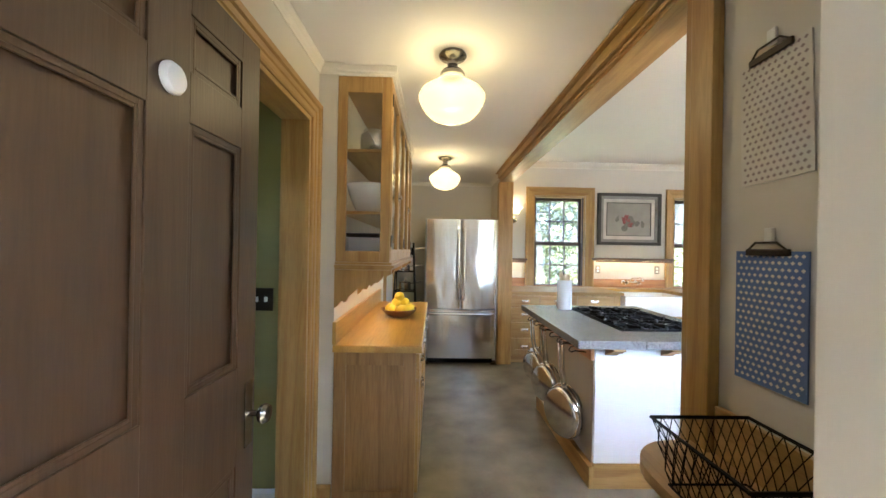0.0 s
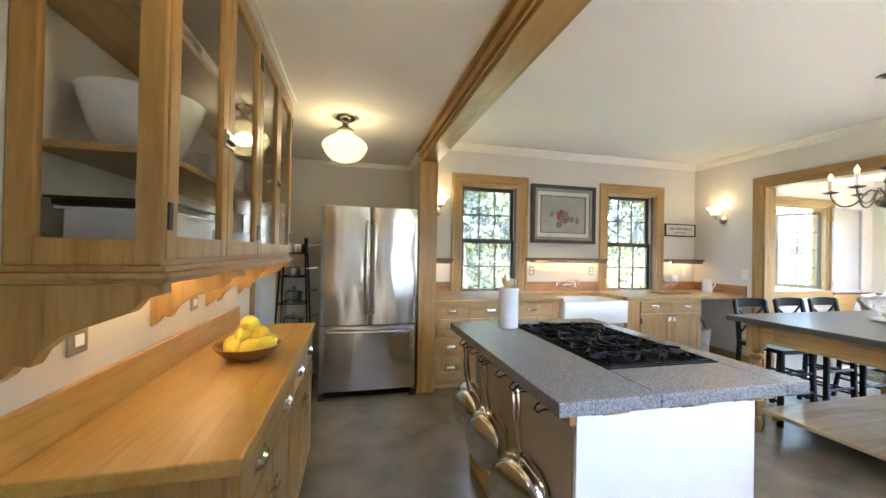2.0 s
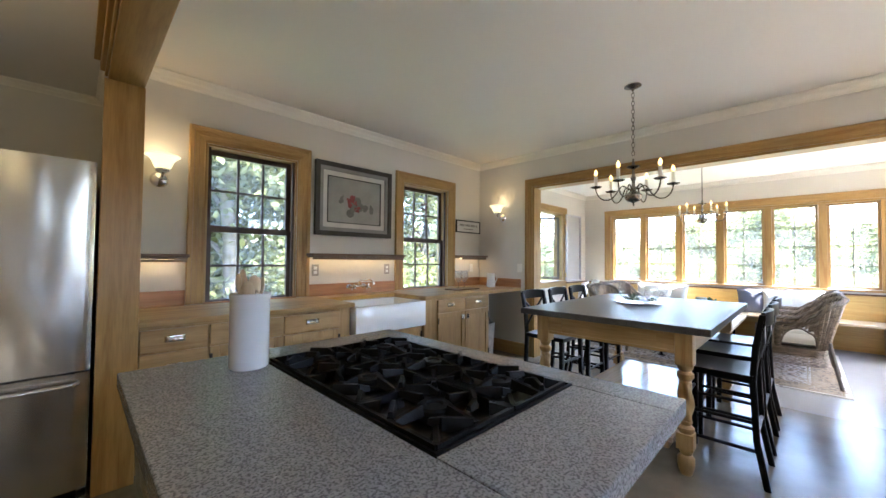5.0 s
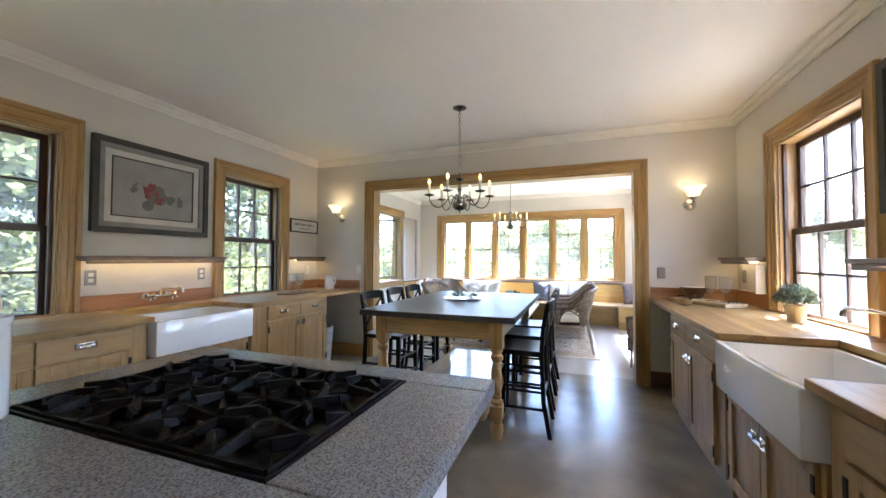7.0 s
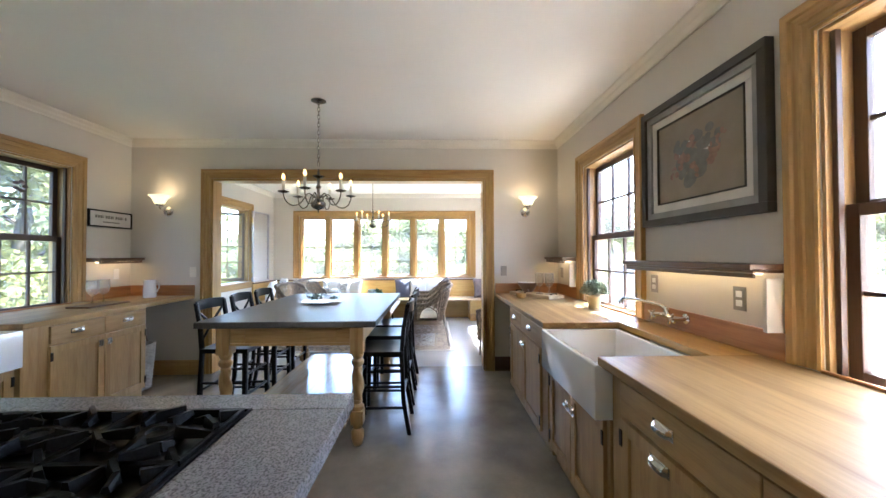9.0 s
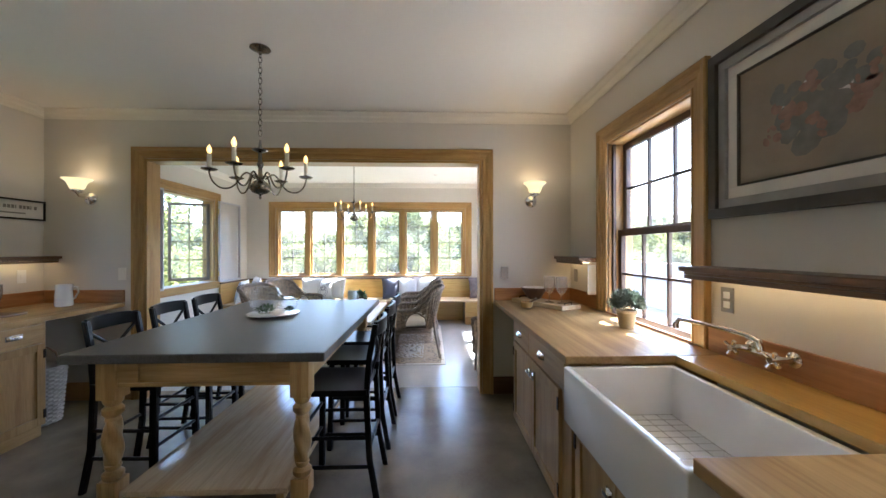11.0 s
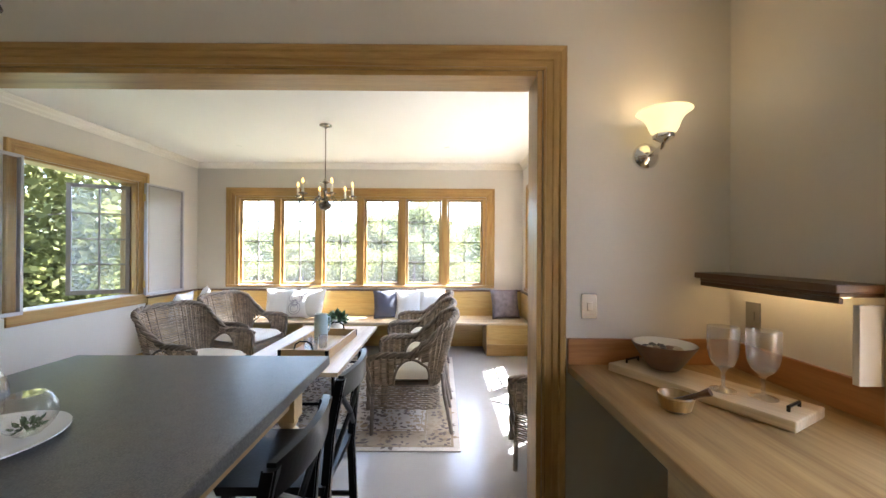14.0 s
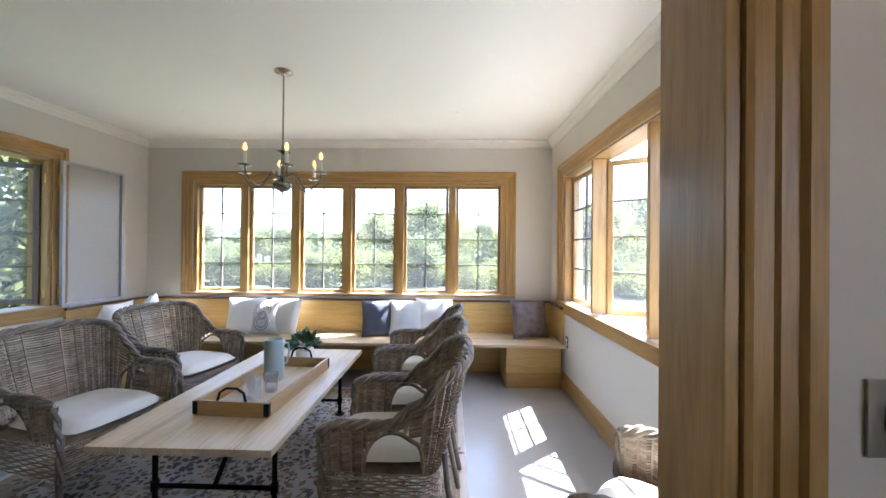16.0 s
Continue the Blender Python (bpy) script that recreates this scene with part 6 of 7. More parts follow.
def bar_stool(at, turn):
    """A black counter stool with a slightly dished seat and a cross back; faces local +y."""
    s = thing("bar_stool", "black lacquered wooden counter stool at the table", "stool", at=at, turn=turn, group="stools round the table")
    bm = bmesh.new()
    n_ = 8
    g = [[bm.verts.new((-0.2 + 0.4 * i / n_, -0.19 + 0.38 * j / n_, 0.632 - 0.012 * math.sin(math.pi * i / n_) * math.sin(math.pi * j / n_))) for j in range(n_ + 1)] for i in range(n_ + 1)]
    b = [[bm.verts.new((v.co.x * 0.96, v.co.y * 0.96, 0.596)) for v in r] for r in g]
    for i in range(n_):
        for j in range(n_):
            bm.faces.new((g[i][j], g[i + 1][j], g[i + 1][j + 1], g[i][j + 1]))
            bm.faces.new((b[i][j], b[i][j + 1], b[i + 1][j + 1], b[i + 1][j]))
    rim = [g[i][0] for i in range(n_)] + [g[n_][j] for j in range(n_)] + [g[i][n_] for i in range(n_, 0, -1)] + [g[0][j] for j in range(n_, 0, -1)]
    low = [b[i][0] for i in range(n_)] + [b[n_][j] for j in range(n_)] + [b[i][n_] for i in range(n_, 0, -1)] + [b[0][j] for j in range(n_, 0, -1)]
    for i in range(len(rim)):
        j = (i + 1) % len(rim)
        bm.faces.new((rim[i], rim[j], low[j], low[i]))
    part("seat", bm, BLACK, s, "dished black seat", True)

    def bar(name, pts, w_, d):
        bm = bmesh.new()
        rings = []
        for p in pts:
            rings.append([bm.verts.new((p[0] + a, p[1] + c, p[2])) for a, c in ((-w_, -d), (w_, -d), (w_, d), (-w_, d))])
        for r, q in zip(rings, rings[1:]):
            for i in range(4):
                bm.faces.new((r[i], r[(i + 1) % 4], q[(i + 1) % 4], q[i]))
        bm.faces.new(rings[0])
        bm.faces.new(rings[-1])
        bmesh.ops.bevel(bm, geom=[e for e in bm.edges if abs(e.verts[0].co.z - e.verts[1].co.z) > 0.05], offset=0.005, segments=2, affect="EDGES")
        part(name, bm, BLACK, s)
    for sx in (-1, 1):
        bar("front_leg", [(sx * 0.185, 0.165, 0), (sx * 0.165, 0.155, 0.597)], 0.018, 0.018)
        bar("back_leg", [(sx * 0.185, -0.245, 0), (sx * 0.178, -0.20, 0.25), (sx * 0.175, -0.185, 0.6), (sx * 0.175, -0.20, 0.8), (sx * 0.175, -0.235, 0.99)], 0.016, 0.016)
        for z in (0.2, 0.36):
            rod("side_stretcher", [(sx * 0.18, 0.16, z), (sx * 0.18, -0.205, z)], 0.011, BLACK, s)
    for z, y in ((0.26, 0.163), (0.42, 0.16)):
        rod("front_stretcher", [(-0.175, y, z), (0.175, y, z)], 0.011, BLACK, s)
    rod("back_stretcher", [(-0.175, -0.2, 0.3), (0.175, -0.2, 0.3)], 0.011, BLACK, s)
    bm = bmesh.new()
    rows = []
    for i in range(11):
        t = -1 + i / 5
        rows.append([bm.verts.new((t * 0.175, -0.225 - 0.03 * (1 - t * t) + dy, z)) for dy, z in ((0, 0.925), (0, 1.0 + 0.008 * (1 - t * t)), (-0.02, 1.0 + 0.008 * (1 - t * t)), (-0.018, 0.925))])
    for r, q in zip(rows, rows[1:]):
        for i in range(4):
            bm.faces.new((r[i], r[(i + 1) % 4], q[(i + 1) % 4], q[i]))
    bm.faces.new(rows[0])
    bm.faces.new(rows[-1])
    part("top_rail", bm, BLACK, s, "", True)
    for sx in (-1, 1):
        rod("cross_slat", [(sx * 0.17, -0.195, 0.68), (0, -0.225, 0.80), (-sx * 0.17, -0.235, 0.93)], 0.010, BLACK, s)
    return s


st = bar_stool((3.87, 2.585, 0), 0)
for x in (4.42, 4.93):
    copy_thing(st, pose(x, 2.585, 0))
for x, turn_ in ((4.0, 178), (4.5, 181), (4.96, 180)):
    copy_thing(st, pose(x, 3.80, 0, 0, 0, turn_))

# glass terrarium and plate on the table
pl = thing("serving_plate", "round white plate with glass terrariums", "plate", at=(4.46, 3.235, 0.9105))
lathe("plate", [(0.10, 0), (0.15, 0.006), (0.185, 0.014), (0.185, 0.018), (0.14, 0.010), (0.001, 0.008)], PORCELAIN, pl, seg=36)
ter = thing("terrarium", "round clear glass terrarium with a small plant", "terrarium", at=(4.44, 3.285, 0.9285))
ball = [(0.05 * 1, 0.0)] + [(0.112 * math.sin(a), 0.108 - 0.112 * math.cos(a)) for a in (0.5 + i * 0.2 for i in range(11))]
lathe("glass", ball, BLOWN, ter, seg=40)
ter2 = thing("terrarium", "small clear glass terrarium with moss", "terrarium", at=(4.50, 3.135, 0.9285))
lathe("glass", [(r * 0.55, z * 0.55) for r, z in ball], BLOWN, ter2, seg=32)
SPROUT = material("grey_green_leaf", (0.13, 0.19, 0.10), 0.6, dark=0.6, scale=20)


def leaves(bm, n_, centre, spread, size, seed, up=0.5):
    """Small pointed leaves round a centre."""
    rnd = random.Random(seed)
    for k in range(n_):
        d = Vector((rnd.gauss(0, 1), rnd.gauss(0, 1), rnd.gauss(0, 1) + up)).normalized()
        p = Vector(centre) + Vector((d.x * spread[0], d.y * spread[1], abs(d.z) * spread[2] if up > 0 else d.z * spread[2])) * rnd.uniform(0.45, 1.0)
        ax = (d + Vector((rnd.uniform(-0.5, 0.5), rnd.uniform(-0.5, 0.5), rnd.uniform(-0.2, 0.6)))).normalized()
        sd = ax.cross(Vector((rnd.uniform(-1, 1), rnd.uniform(-1, 1), rnd.uniform(-1, 1)))).normalized()
        s = size * rnd.uniform(0.6, 1.25)
        q = [bm.verts.new(v) for v in (p, p + ax * s * 0.5 + sd * s * 0.28, p + ax * s, p + ax * s * 0.5 - sd * s * 0.28)]
        bm.faces.new(q)


for t_, r in ((ter, 0.05), (ter2, 0.028)):
    bm = bmesh.new()
    leaves(bm, 60, (0, 0, 0.012), (r, r, r * 0.9), r * 0.7, 4)
    part("plant", bm, SPROUT, t_)

# things on the worktops
pot = thing("potted_plant", "small pale terracotta pot with bushy grey-green foliage", "plant", at=(3.92, 0.80, 0.9105))
TERRA = material("pale_terracotta", (0.55, 0.46, 0.30), 0.8, dark=0.85)
lathe("pot", [(0.042, 0), (0.044, 0.004), (0.057, 0.09), (0.062, 0.095), (0.062, 0.11), (0.054, 0.11), (0.052, 0.095), (0.001, 0.09)], TERRA, pot)
bm = bmesh.new()
leaves(bm, 2600, (0, 0, 0.125), (0.115, 0.105, 0.115), 0.02, 12)
part("foliage", bm, material("thyme_leaf", (0.26, 0.31, 0.22), 0.6, dark=0.5, scale=30), pot)
board = thing("serving_board", "pale wooden serving board on the worktop", "board", at=(4.87, 1.03, 0.9105), turn=28)
block("board", (-0.31, 0.31, -0.11, 0.11, 0, 0.035), PINE["x"], board, 0.006)
for x in (-0.27, 0.27):
    rod("handle", [(x, -0.04, 0.034), (x, -0.04, 0.05), (x, 0.04, 0.05), (x, 0.04, 0.034)], 0.005, BRONZE, board)
cb = thing("stone_bowl", "dark flared wooden bowl with pale glazed inside", "bowl", at=(5.015, 1.075, 0.9465))
lathe("shell", [(0.05, 0), (0.056, 0.004), (0.082, 0.040), (0.106, 0.078), (0.122, 0.104), (0.119, 0.107), (0.103, 0.080), (0.079, 0.044), (0.05, 0.010), (0.001, 0.008)], material("dark_turned_wood", (0.16, 0.085, 0.05), 0.4, dark=0.6, scale=12), cb, seg=36)
lathe("glaze", [(0.001, 0.0095), (0.0490, 0.0115), (0.0770, 0.0447), (0.1010, 0.0803), (0.1178, 0.1062), (0.1170, 0.1066), (0.1005, 0.0812), (0.0765, 0.0457), (0.0485, 0.0127), (0.001, 0.0107)], PORCELAIN, cb, seg=36, label="pale glazed lining")
SLATEBLUE = material("blue_grey_pebble", (0.15, 0.15, 0.18), 0.4, dark=0.4, scale=18)
PINKISH = material("rosy_pebble", (0.36, 0.25, 0.22), 0.4, dark=0.5, scale=18)
CREAMY = material("cream_pebble", (0.60, 0.56, 0.50), 0.45, dark=0.8, scale=18)
random.seed(2)
for k in range(34):
    a, r = k * 2.399, 0.088 * math.sqrt((k + 0.5) / 34)
    bm = bmesh.new()
    w_ = random.uniform(0.011, 0.019)
    bmesh.ops.create_icosphere(bm, subdivisions=2, radius=1, matrix=Matrix.Rotation(random.uniform(0, 6.28), 4, "Z") @ Matrix.Rotation(random.uniform(-0.5, 0.5), 4, "X") @ Matrix.Diagonal((w_, w_ * random.uniform(0.6, 0.9), w_ * random.uniform(0.45, 0.7), 1)))
    ob = part("pebble", bm, (SLATEBLUE, SLATEBLUE, PINKISH, CREAMY)[k % 4], None, "", True)
    ob.location = (5.015 + r * math.cos(a), 1.075 + r * math.sin(a), 0.9465 + 0.072 + 0.012 * (1 - r / 0.088) + random.uniform(0, 0.006))
    tagged(ob, "smooth small pebble heaped in a flared bowl", "pebble", "pebbles in the bowl")
GOBLET = [(0.040, 0), (0.040, 0.003), (0.009, 0.010), (0.0055, 0.022), (0.0055, 0.066), (0.013, 0.076), (0.033, 0.094), (0.043, 0.118), (0.0465, 0.140), (0.0475, 0.142), (0.0470, 0.155), (0.048, 0.157), (0.0475, 0.170), (0.0485, 0.172), (0.048, 0.225), (0.0465, 0.225), (0.046, 0.170), (0.0445, 0.140), (0.041, 0.118), (0.031, 0.097), (0.002, 0.080)]
for k, (x, y, z) in enumerate(((4.78, 1.01, 0.9465), (4.715, 0.925, 0.9465), (4.46, 5.42, 0.9105), (4.60, 5.44, 0.9105))):
    g = thing("wine_goblet", "clear ribbed glass goblet on the worktop", "glass", at=(x, y, z), group="goblets")
    lathe("glass", GOBLET, CRYSTAL, g, seg=28)
mo = thing("mortar", "small wooden mortar with a pestle", "mortar", at=(4.70, 1.23, 0.9105))
lathe("cup", [(0.03, 0), (0.045, 0.01), (0.055, 0.05), (0.052, 0.055), (0.04, 0.03), (0.001, 0.018)], FIR["z"], mo)
rod("pestle", [(0.0, 0.0, 0.025), (-0.05, -0.04, 0.07), (-0.075, -0.06, 0.09)], [0.014, 0.008, 0.013], WALNUT["x"], mo)
jug = thing("pitcher", "white ceramic pitcher on the worktop", "pitcher", at=(4.98, 5.28, 0.9105))
lathe("body", [(0.055, 0), (0.062, 0.01), (0.06, 0.09), (0.055, 0.15), (0.06, 0.19), (0.056, 0.19), (0.05, 0.15), (0.054, 0.02), (0.001, 0.015)], PORCELAIN, jug, seg=28)
rod("handle", [(0.056, -0.01, 0.165), (0.10, -0.02, 0.16), (0.11, -0.02, 0.11), (0.085, -0.015, 0.06), (0.058, -0.01, 0.05)], 0.008, PORCELAIN, jug)
tr = thing("serving_board", "dark round-ended wooden board on the worktop", "board", at=(4.35, 5.25, 0.9105))
block("board", (-0.22, 0.22, -0.1, 0.1, 0, 0.016), WALNUT["x"], tr, 0.006)
hb = thing("laundry_basket", "tall whitewashed wicker basket under the worktop", "basket", at=(4.72, 5.22, 0))
WICKWHITE = material("whitewashed_wicker", (0.55, 0.52, 0.47), 0.8, dark=0.6, scale=20, fine=60)
bm = bmesh.new()
for j in range(28):
    z = 0.01 + j * 0.0165
    r = 0.125 + 0.035 * j / 28
    pts = [((r + (0.005 if (i + j) % 2 else -0.005)) * math.cos(i * 6.2832 / 28), (r + (0.005 if (i + j) % 2 else -0.005)) * math.sin(i * 6.2832 / 28), z) for i in range(29)]
    tube(bm, pts, 0.008, 4)
part("weave", bm, WICKWHITE, hb)
rod("handle", [(-0.155, 0, 0.45), (-0.13, 0, 0.54), (-0.06, 0, 0.60), (0.06, 0, 0.60), (0.13, 0, 0.54), (0.155, 0, 0.45)], 0.008, WALNUT["x"], hb)
lathe("liner", [(0.115, 0.004), (0.148, 0.46), (0.144, 0.46), (0.001, 0.02)], WICKWHITE, hb, seg=20)
sct = thing("stained_glass_ornament", "small hanging ornament of glass petals", "ornament", at=(4.12, YN + 0.07, 1.98))
rod("thread", [(0, 0, 0.05), (0, 0, 0.21)], 0.001, BRONZE, sct, 4)
for k in range(5):
    a = k * 1.2566
    bm = bmesh.new()
    turned(bm, [(0.001, -0.003), (0.026, -0.002), (0.026, 0.002), (0.001, 0.003)], Matrix.Translation((0.04 * math.cos(a), 0, 0.04 * math.sin(a))) @ Matrix.Rotation(radians(90), 4, "X") @ Matrix.Diagonal((1, 0.6, 1, 1)), 10, False)
    part("petal", bm, WALNUT["x"], sct)


# ---- sun room ----
SR = YS + 0.13
bench = thing("window_bench", "golden wooden window bench with panelled back", "bench")
block("seat", (8.37, XF - 0.03, SR + 0.002, YN - 0.002, 0.425, 0.455), PINE["y"], bench, 0.005, "pale wooden seat")
block("back_panel", (XF - 0.03, XF - 0.002, SR + 0.002, YN - 0.002, 0.0, 0.815), BENCH["y"], bench, 0.003)
block("back_cap", (XF - 0.055, XF - 0.002, SR + 0.002, YN - 0.002, 0.816, 0.840), SHELF["y"], bench, 0.004)
block("south_back", (8.43, XF - 0.032, SR + 0.002, SR + 0.03, 0.456, 0.815), BENCH["x"], bench, 0.003)
block("south_cap", (8.42, XF - 0.057, SR + 0.002, SR + 0.05, 0.816, 0.840), SHELF["x"], bench, 0.004)
block("south_end", (8.44, XF - 0.032, SR + 0.03, 1.37, 0.0, 0.424), BENCH["y"], bench, 0.003)
block("south_base", (8.42, 8.439, SR + 0.03, 1.39, 0.0, 0.15), FIR["y"], bench, 0.004)
block("south_cheek", (8.44, XF - 0.032, 1.371, 1.39, 0.0, 0.424), BENCH["x"], bench, 0.003)
block("north_seat", (8.0, 8.369, 5.12, YN - 0.002, 0.425, 0.455), PINE["x"], bench, 0.005)
block("north_back", (8.0, XF - 0.032, YN - 0.03, YN - 0.002, 0.456, 0.815), BENCH["x"], bench, 0.003)
block("north_cap", (7.99, XF - 0.057, YN - 0.05, YN - 0.002, 0.816, 0.840), SHELF["x"], bench, 0.004)
block("north_end", (8.02, XF - 0.032, 5.18, YN - 0.032, 0.0, 0.424), BENCH["y"], bench, 0.003)
for y in (2.6, 3.9):
    block("support", (8.47, XF - 0.032, y, y + 0.03, 0, 0.424), BENCH["x"], bench)


def cushion(at, size, mat, label, turn, lean=18, printed=None):
    """A plump square pillow leaning back; face along local -x."""
    c = thing("throw_pillow", label, "pillow", at=at, group="pillows on the bench")
    c.matrix_basis = pose(*at, 0, lean, turn)
    n_ = 14
    bm = bmesh.new()
    for side in (-1, 1):
        g = []
        for i in range(n_ + 1):
            row = []
            for j in range(n_ + 1):
                u, v = 2 * i / n_ - 1, 2 * j / n_ - 1
                pinch = 1 - 0.07 * (1 - abs(u) ** 2) * abs(v) ** 3 - 0.0
                pinch2 = 1 - 0.07 * (1 - abs(v) ** 2) * abs(u) ** 3
                d = side * 0.075 * ((1 - u * u) * (1 - v * v)) ** 0.42
                d += 0.004 * math.sin(7 * u + 3 * v + at[1] * 9) * (1 - max(abs(u), abs(v)))
                row.append(bm.verts.new((d, u * size / 2 * pinch2, size / 2 + v * size / 2 * pinch)))
            g.append(row)
        for i in range(n_):
            for j in range(n_):
                bm.faces.new((g[i][j], g[i + 1][j], g[i + 1][j + 1], g[i][j + 1]))
    bmesh.ops.remove_doubles(bm, verts=bm.verts, dist=0.0005)
    body = part("cover", bm, mat, c, "", True)
    if printed:
        bm = bmesh.new()
        for cz, r in ((0.30, 0.085), (0.14, 0.085), (0.22, 0.045)):
            for rr in (r, r * 0.65):
                pts = [(-0.078 * (1 - (abs(cz - size / 2) / size) ** 2 * 2.2), rr * math.cos(a), cz * size / 0.44 + rr * math.sin(a)) for a in (k * 6.2832 / 24 for k in range(25))]
                tube(bm, pts, 0.005, 5)
        part("printed_rings", bm, printed, c, "grey printed ring pattern")
    return c


CUSHW = material("white_linen", (0.78, 0.77, 0.76), 0.95, dark=0.93, scale=6, fine=260, bump=0.2)
CUSHG = material("charcoal_linen", (0.13, 0.13, 0.16), 0.95, dark=0.8, scale=6, fine=260, bump=0.2)
CUSHB = material("taupe_woven", (0.24, 0.20, 0.20), 0.95, dark=0.55, scale=14, fine=120, bump=0.3)
RINGS = material("grey_print", (0.36, 0.35, 0.40), 0.9)
for y, m_, lb, tn, pr, sz in ((4.30, CUSHW, "plain white linen pillow on the bench", 8, None, 0.42), (4.08, CUSHW, "white pillow with grey ring print", -4, RINGS, 0.41), (3.89, CUSHW, "white pillow with soft grey print", -16, None, 0.42),
                              (2.76, CUSHG, "charcoal grey linen pillow on the bench", 16, None, 0.41), (2.46, CUSHW, "plain white linen pillow on the bench", 4, None, 0.41), (2.18, CUSHW, "plain white linen pillow on the bench", -8, None, 0.43), (1.08, CUSHB, "taupe woven patterned pillow in the corner", 10, None, 0.42)):
    cushion((8.66, y, 0.457), sz, m_, lb, tn, 16, pr)
cushion((8.52, 5.36, 0.457), 0.46, CUSHW, "large white pillow in the bench corner", -55, 14)
cushion((8.22, 5.44, 0.457), 0.42, CUSHW, "white pillow at the bench end", -80, 14)

# rug
RUG = material("faded_rug", (0.60, 0.56, 0.50), 0.95, dark=0.8, scale=4, fine=220, bump=0.3)
RUGB = material("rug_border", (0.42, 0.35, 0.25), 0.95, dark=0.75, scale=6, fine=220, bump=0.3)
RUGP = material("rug_motif", (0.19, 0.155, 0.14), 0.95, dark=0.6, scale=9, fine=220, bump=0.3)
RUGO = material("rug_olive", (0.38, 0.30, 0.20), 0.95, dark=0.7, scale=9, fine=220, bump=0.3)
RX0, RX1, RY0, RY1 = 6.08, 8.34, 1.86, 4.72
rug = thing("area_rug", "faded cream and brown floral patterned rug", "rug")
block("woven_field", (RX0, RX1, RY0, RY1, 0.0, 0.008), RUG, rug, 0.002)
bm = bmesh.new()
for q in ((RX0 + 0.072, RX1 - 0.072, RY0 + 0.072, RY0 + 0.258), (RX0 + 0.072, RX1 - 0.072, RY1 - 0.258, RY1 - 0.072), (RX0 + 0.072, RX0 + 0.258, RY0 + 0.26, RY1 - 0.26), (RX1 - 0.258, RX1 - 0.072, RY0 + 0.26, RY1 - 0.26)):
    box(bm, *q, 0.0081, 0.0085)
part("border_band", bm, RUGB, rug, "tan border band")
bm = bmesh.new()
for k, w_ in ((0.05, 0.02), (0.26, 0.018), (0.30, 0.008)):
    for q in ((RX0 + k, RX1 - k, RY0 + k, RY0 + k + w_), (RX0 + k, RX1 - k, RY1 - k - w_, RY1 - k), (RX0 + k, RX0 + k + w_, RY0 + k + w_, RY1 - k - w_), (RX1 - k - w_, RX1 - k, RY0 + k + w_, RY1 - k - w_)):
        box(bm, *q, 0.0081, 0.0092)
part("border", bm, RUGO, rug)


def blossoms(bm, cx, cy, s, seed):
    rnd = random.Random(seed)
    n_ = rnd.choice((5, 6, 7))
    for k in range(n_):
        a = k * 6.2832 / n_ + rnd.random()
        ca, sa = math.cos(a), math.sin(a)
        f = s * rnd.uniform(0.7, 1.1)
        pts = ((0.25, 0), (0.6, 0.22), (1.0, 0.05), (0.62, -0.2))
        bm.faces.new([bm.verts.new((cx + f * (u * ca - v * sa), cy + f * (u * sa + v * ca), 0.0088)) for u, v in pts])


bm, bm2 = bmesh.new(), bmesh.new()
rnd = random.Random(21)
k = 0
for i in range(22):
    for j in range(28):
        x, y = RX0 + 0.06 + (i + 0.5) * (RX1 - RX0 - 0.12) / 22, RY0 + 0.06 + (j + 0.5) * (RY1 - RY0 - 0.12) / 28
        k += 1
        blossoms(bm if rnd.random() < 0.62 else bm2, x + rnd.uniform(-0.03, 0.03), y + rnd.uniform(-0.03, 0.03), rnd.uniform(0.045, 0.10), k)
part("flower_pattern", bm, RUGP, rug, "dark floral pattern")["kind"] = "stuff"
part("leaf_pattern", bm2, RUGO, rug, "olive leaf pattern")["kind"] = "stuff"

# low table with pipe legs
cf = thing("coffee_table", "long low plank table on black pipe legs", "coffee table")
TX0, TX1, TY0, TY1, TZ = 6.30, 8.01, 2.80, 3.70, 0.485
for i in range(5):
    w_ = (TY1 - TY0) / 5
    block("plank", (TX0, TX1, TY0 + w_ * i + 0.001, TY0 + w_ * (i + 1) - 0.001, TZ - 0.035, TZ), PINE["x"], cf, 0.003)
for x in (TX0 + 0.28, TX1 - 0.28):
    for y in (TY0 + 0.12, TY1 - 0.12):
        bm = bmesh.new()
        tube(bm, [(x, y, 0.0085), (x, y, TZ - 0.036)], 0.014, 12)
        turned(bm, [(0.04, 0.0085), (0.04, 0.014), (0.02, 0.02), (0.02, 0.035)], Matrix.Translation((x, y, 0)), 16)
        turned(bm, [(0.02, TZ - 0.06), (0.02, TZ - 0.045), (0.042, TZ - 0.042), (0.042, TZ - 0.036)], Matrix.Translation((x, y, 0)), 16)
        turned(bm, [(0.021, 0.10), (0.021, 0.15)], Matrix.Translation((x, y, 0)), 14)
        part("pipe_leg", bm, IRON, cf, "black iron pipe leg", True)
    rod("cross_pipe", [(x, TY0 + 0.12, 0.125), (x, TY1 - 0.12, 0.125)], 0.013, IRON, cf)
    s = 1 if x < 7 else -1
    rod("brace", [(x, 3.25, 0.125), (x + s * 0.30, 3.25, TZ - 0.036)], 0.013, IRON, cf)
tray = thing("wooden_tray", "rectangular wooden tray with black iron handles", "tray", at=(7.05, 3.17, TZ + 0.0005), turn=-3)
block("bottom", (-0.41, 0.41, -0.20, 0.20, 0, 0.012), PINE["x"], tray)
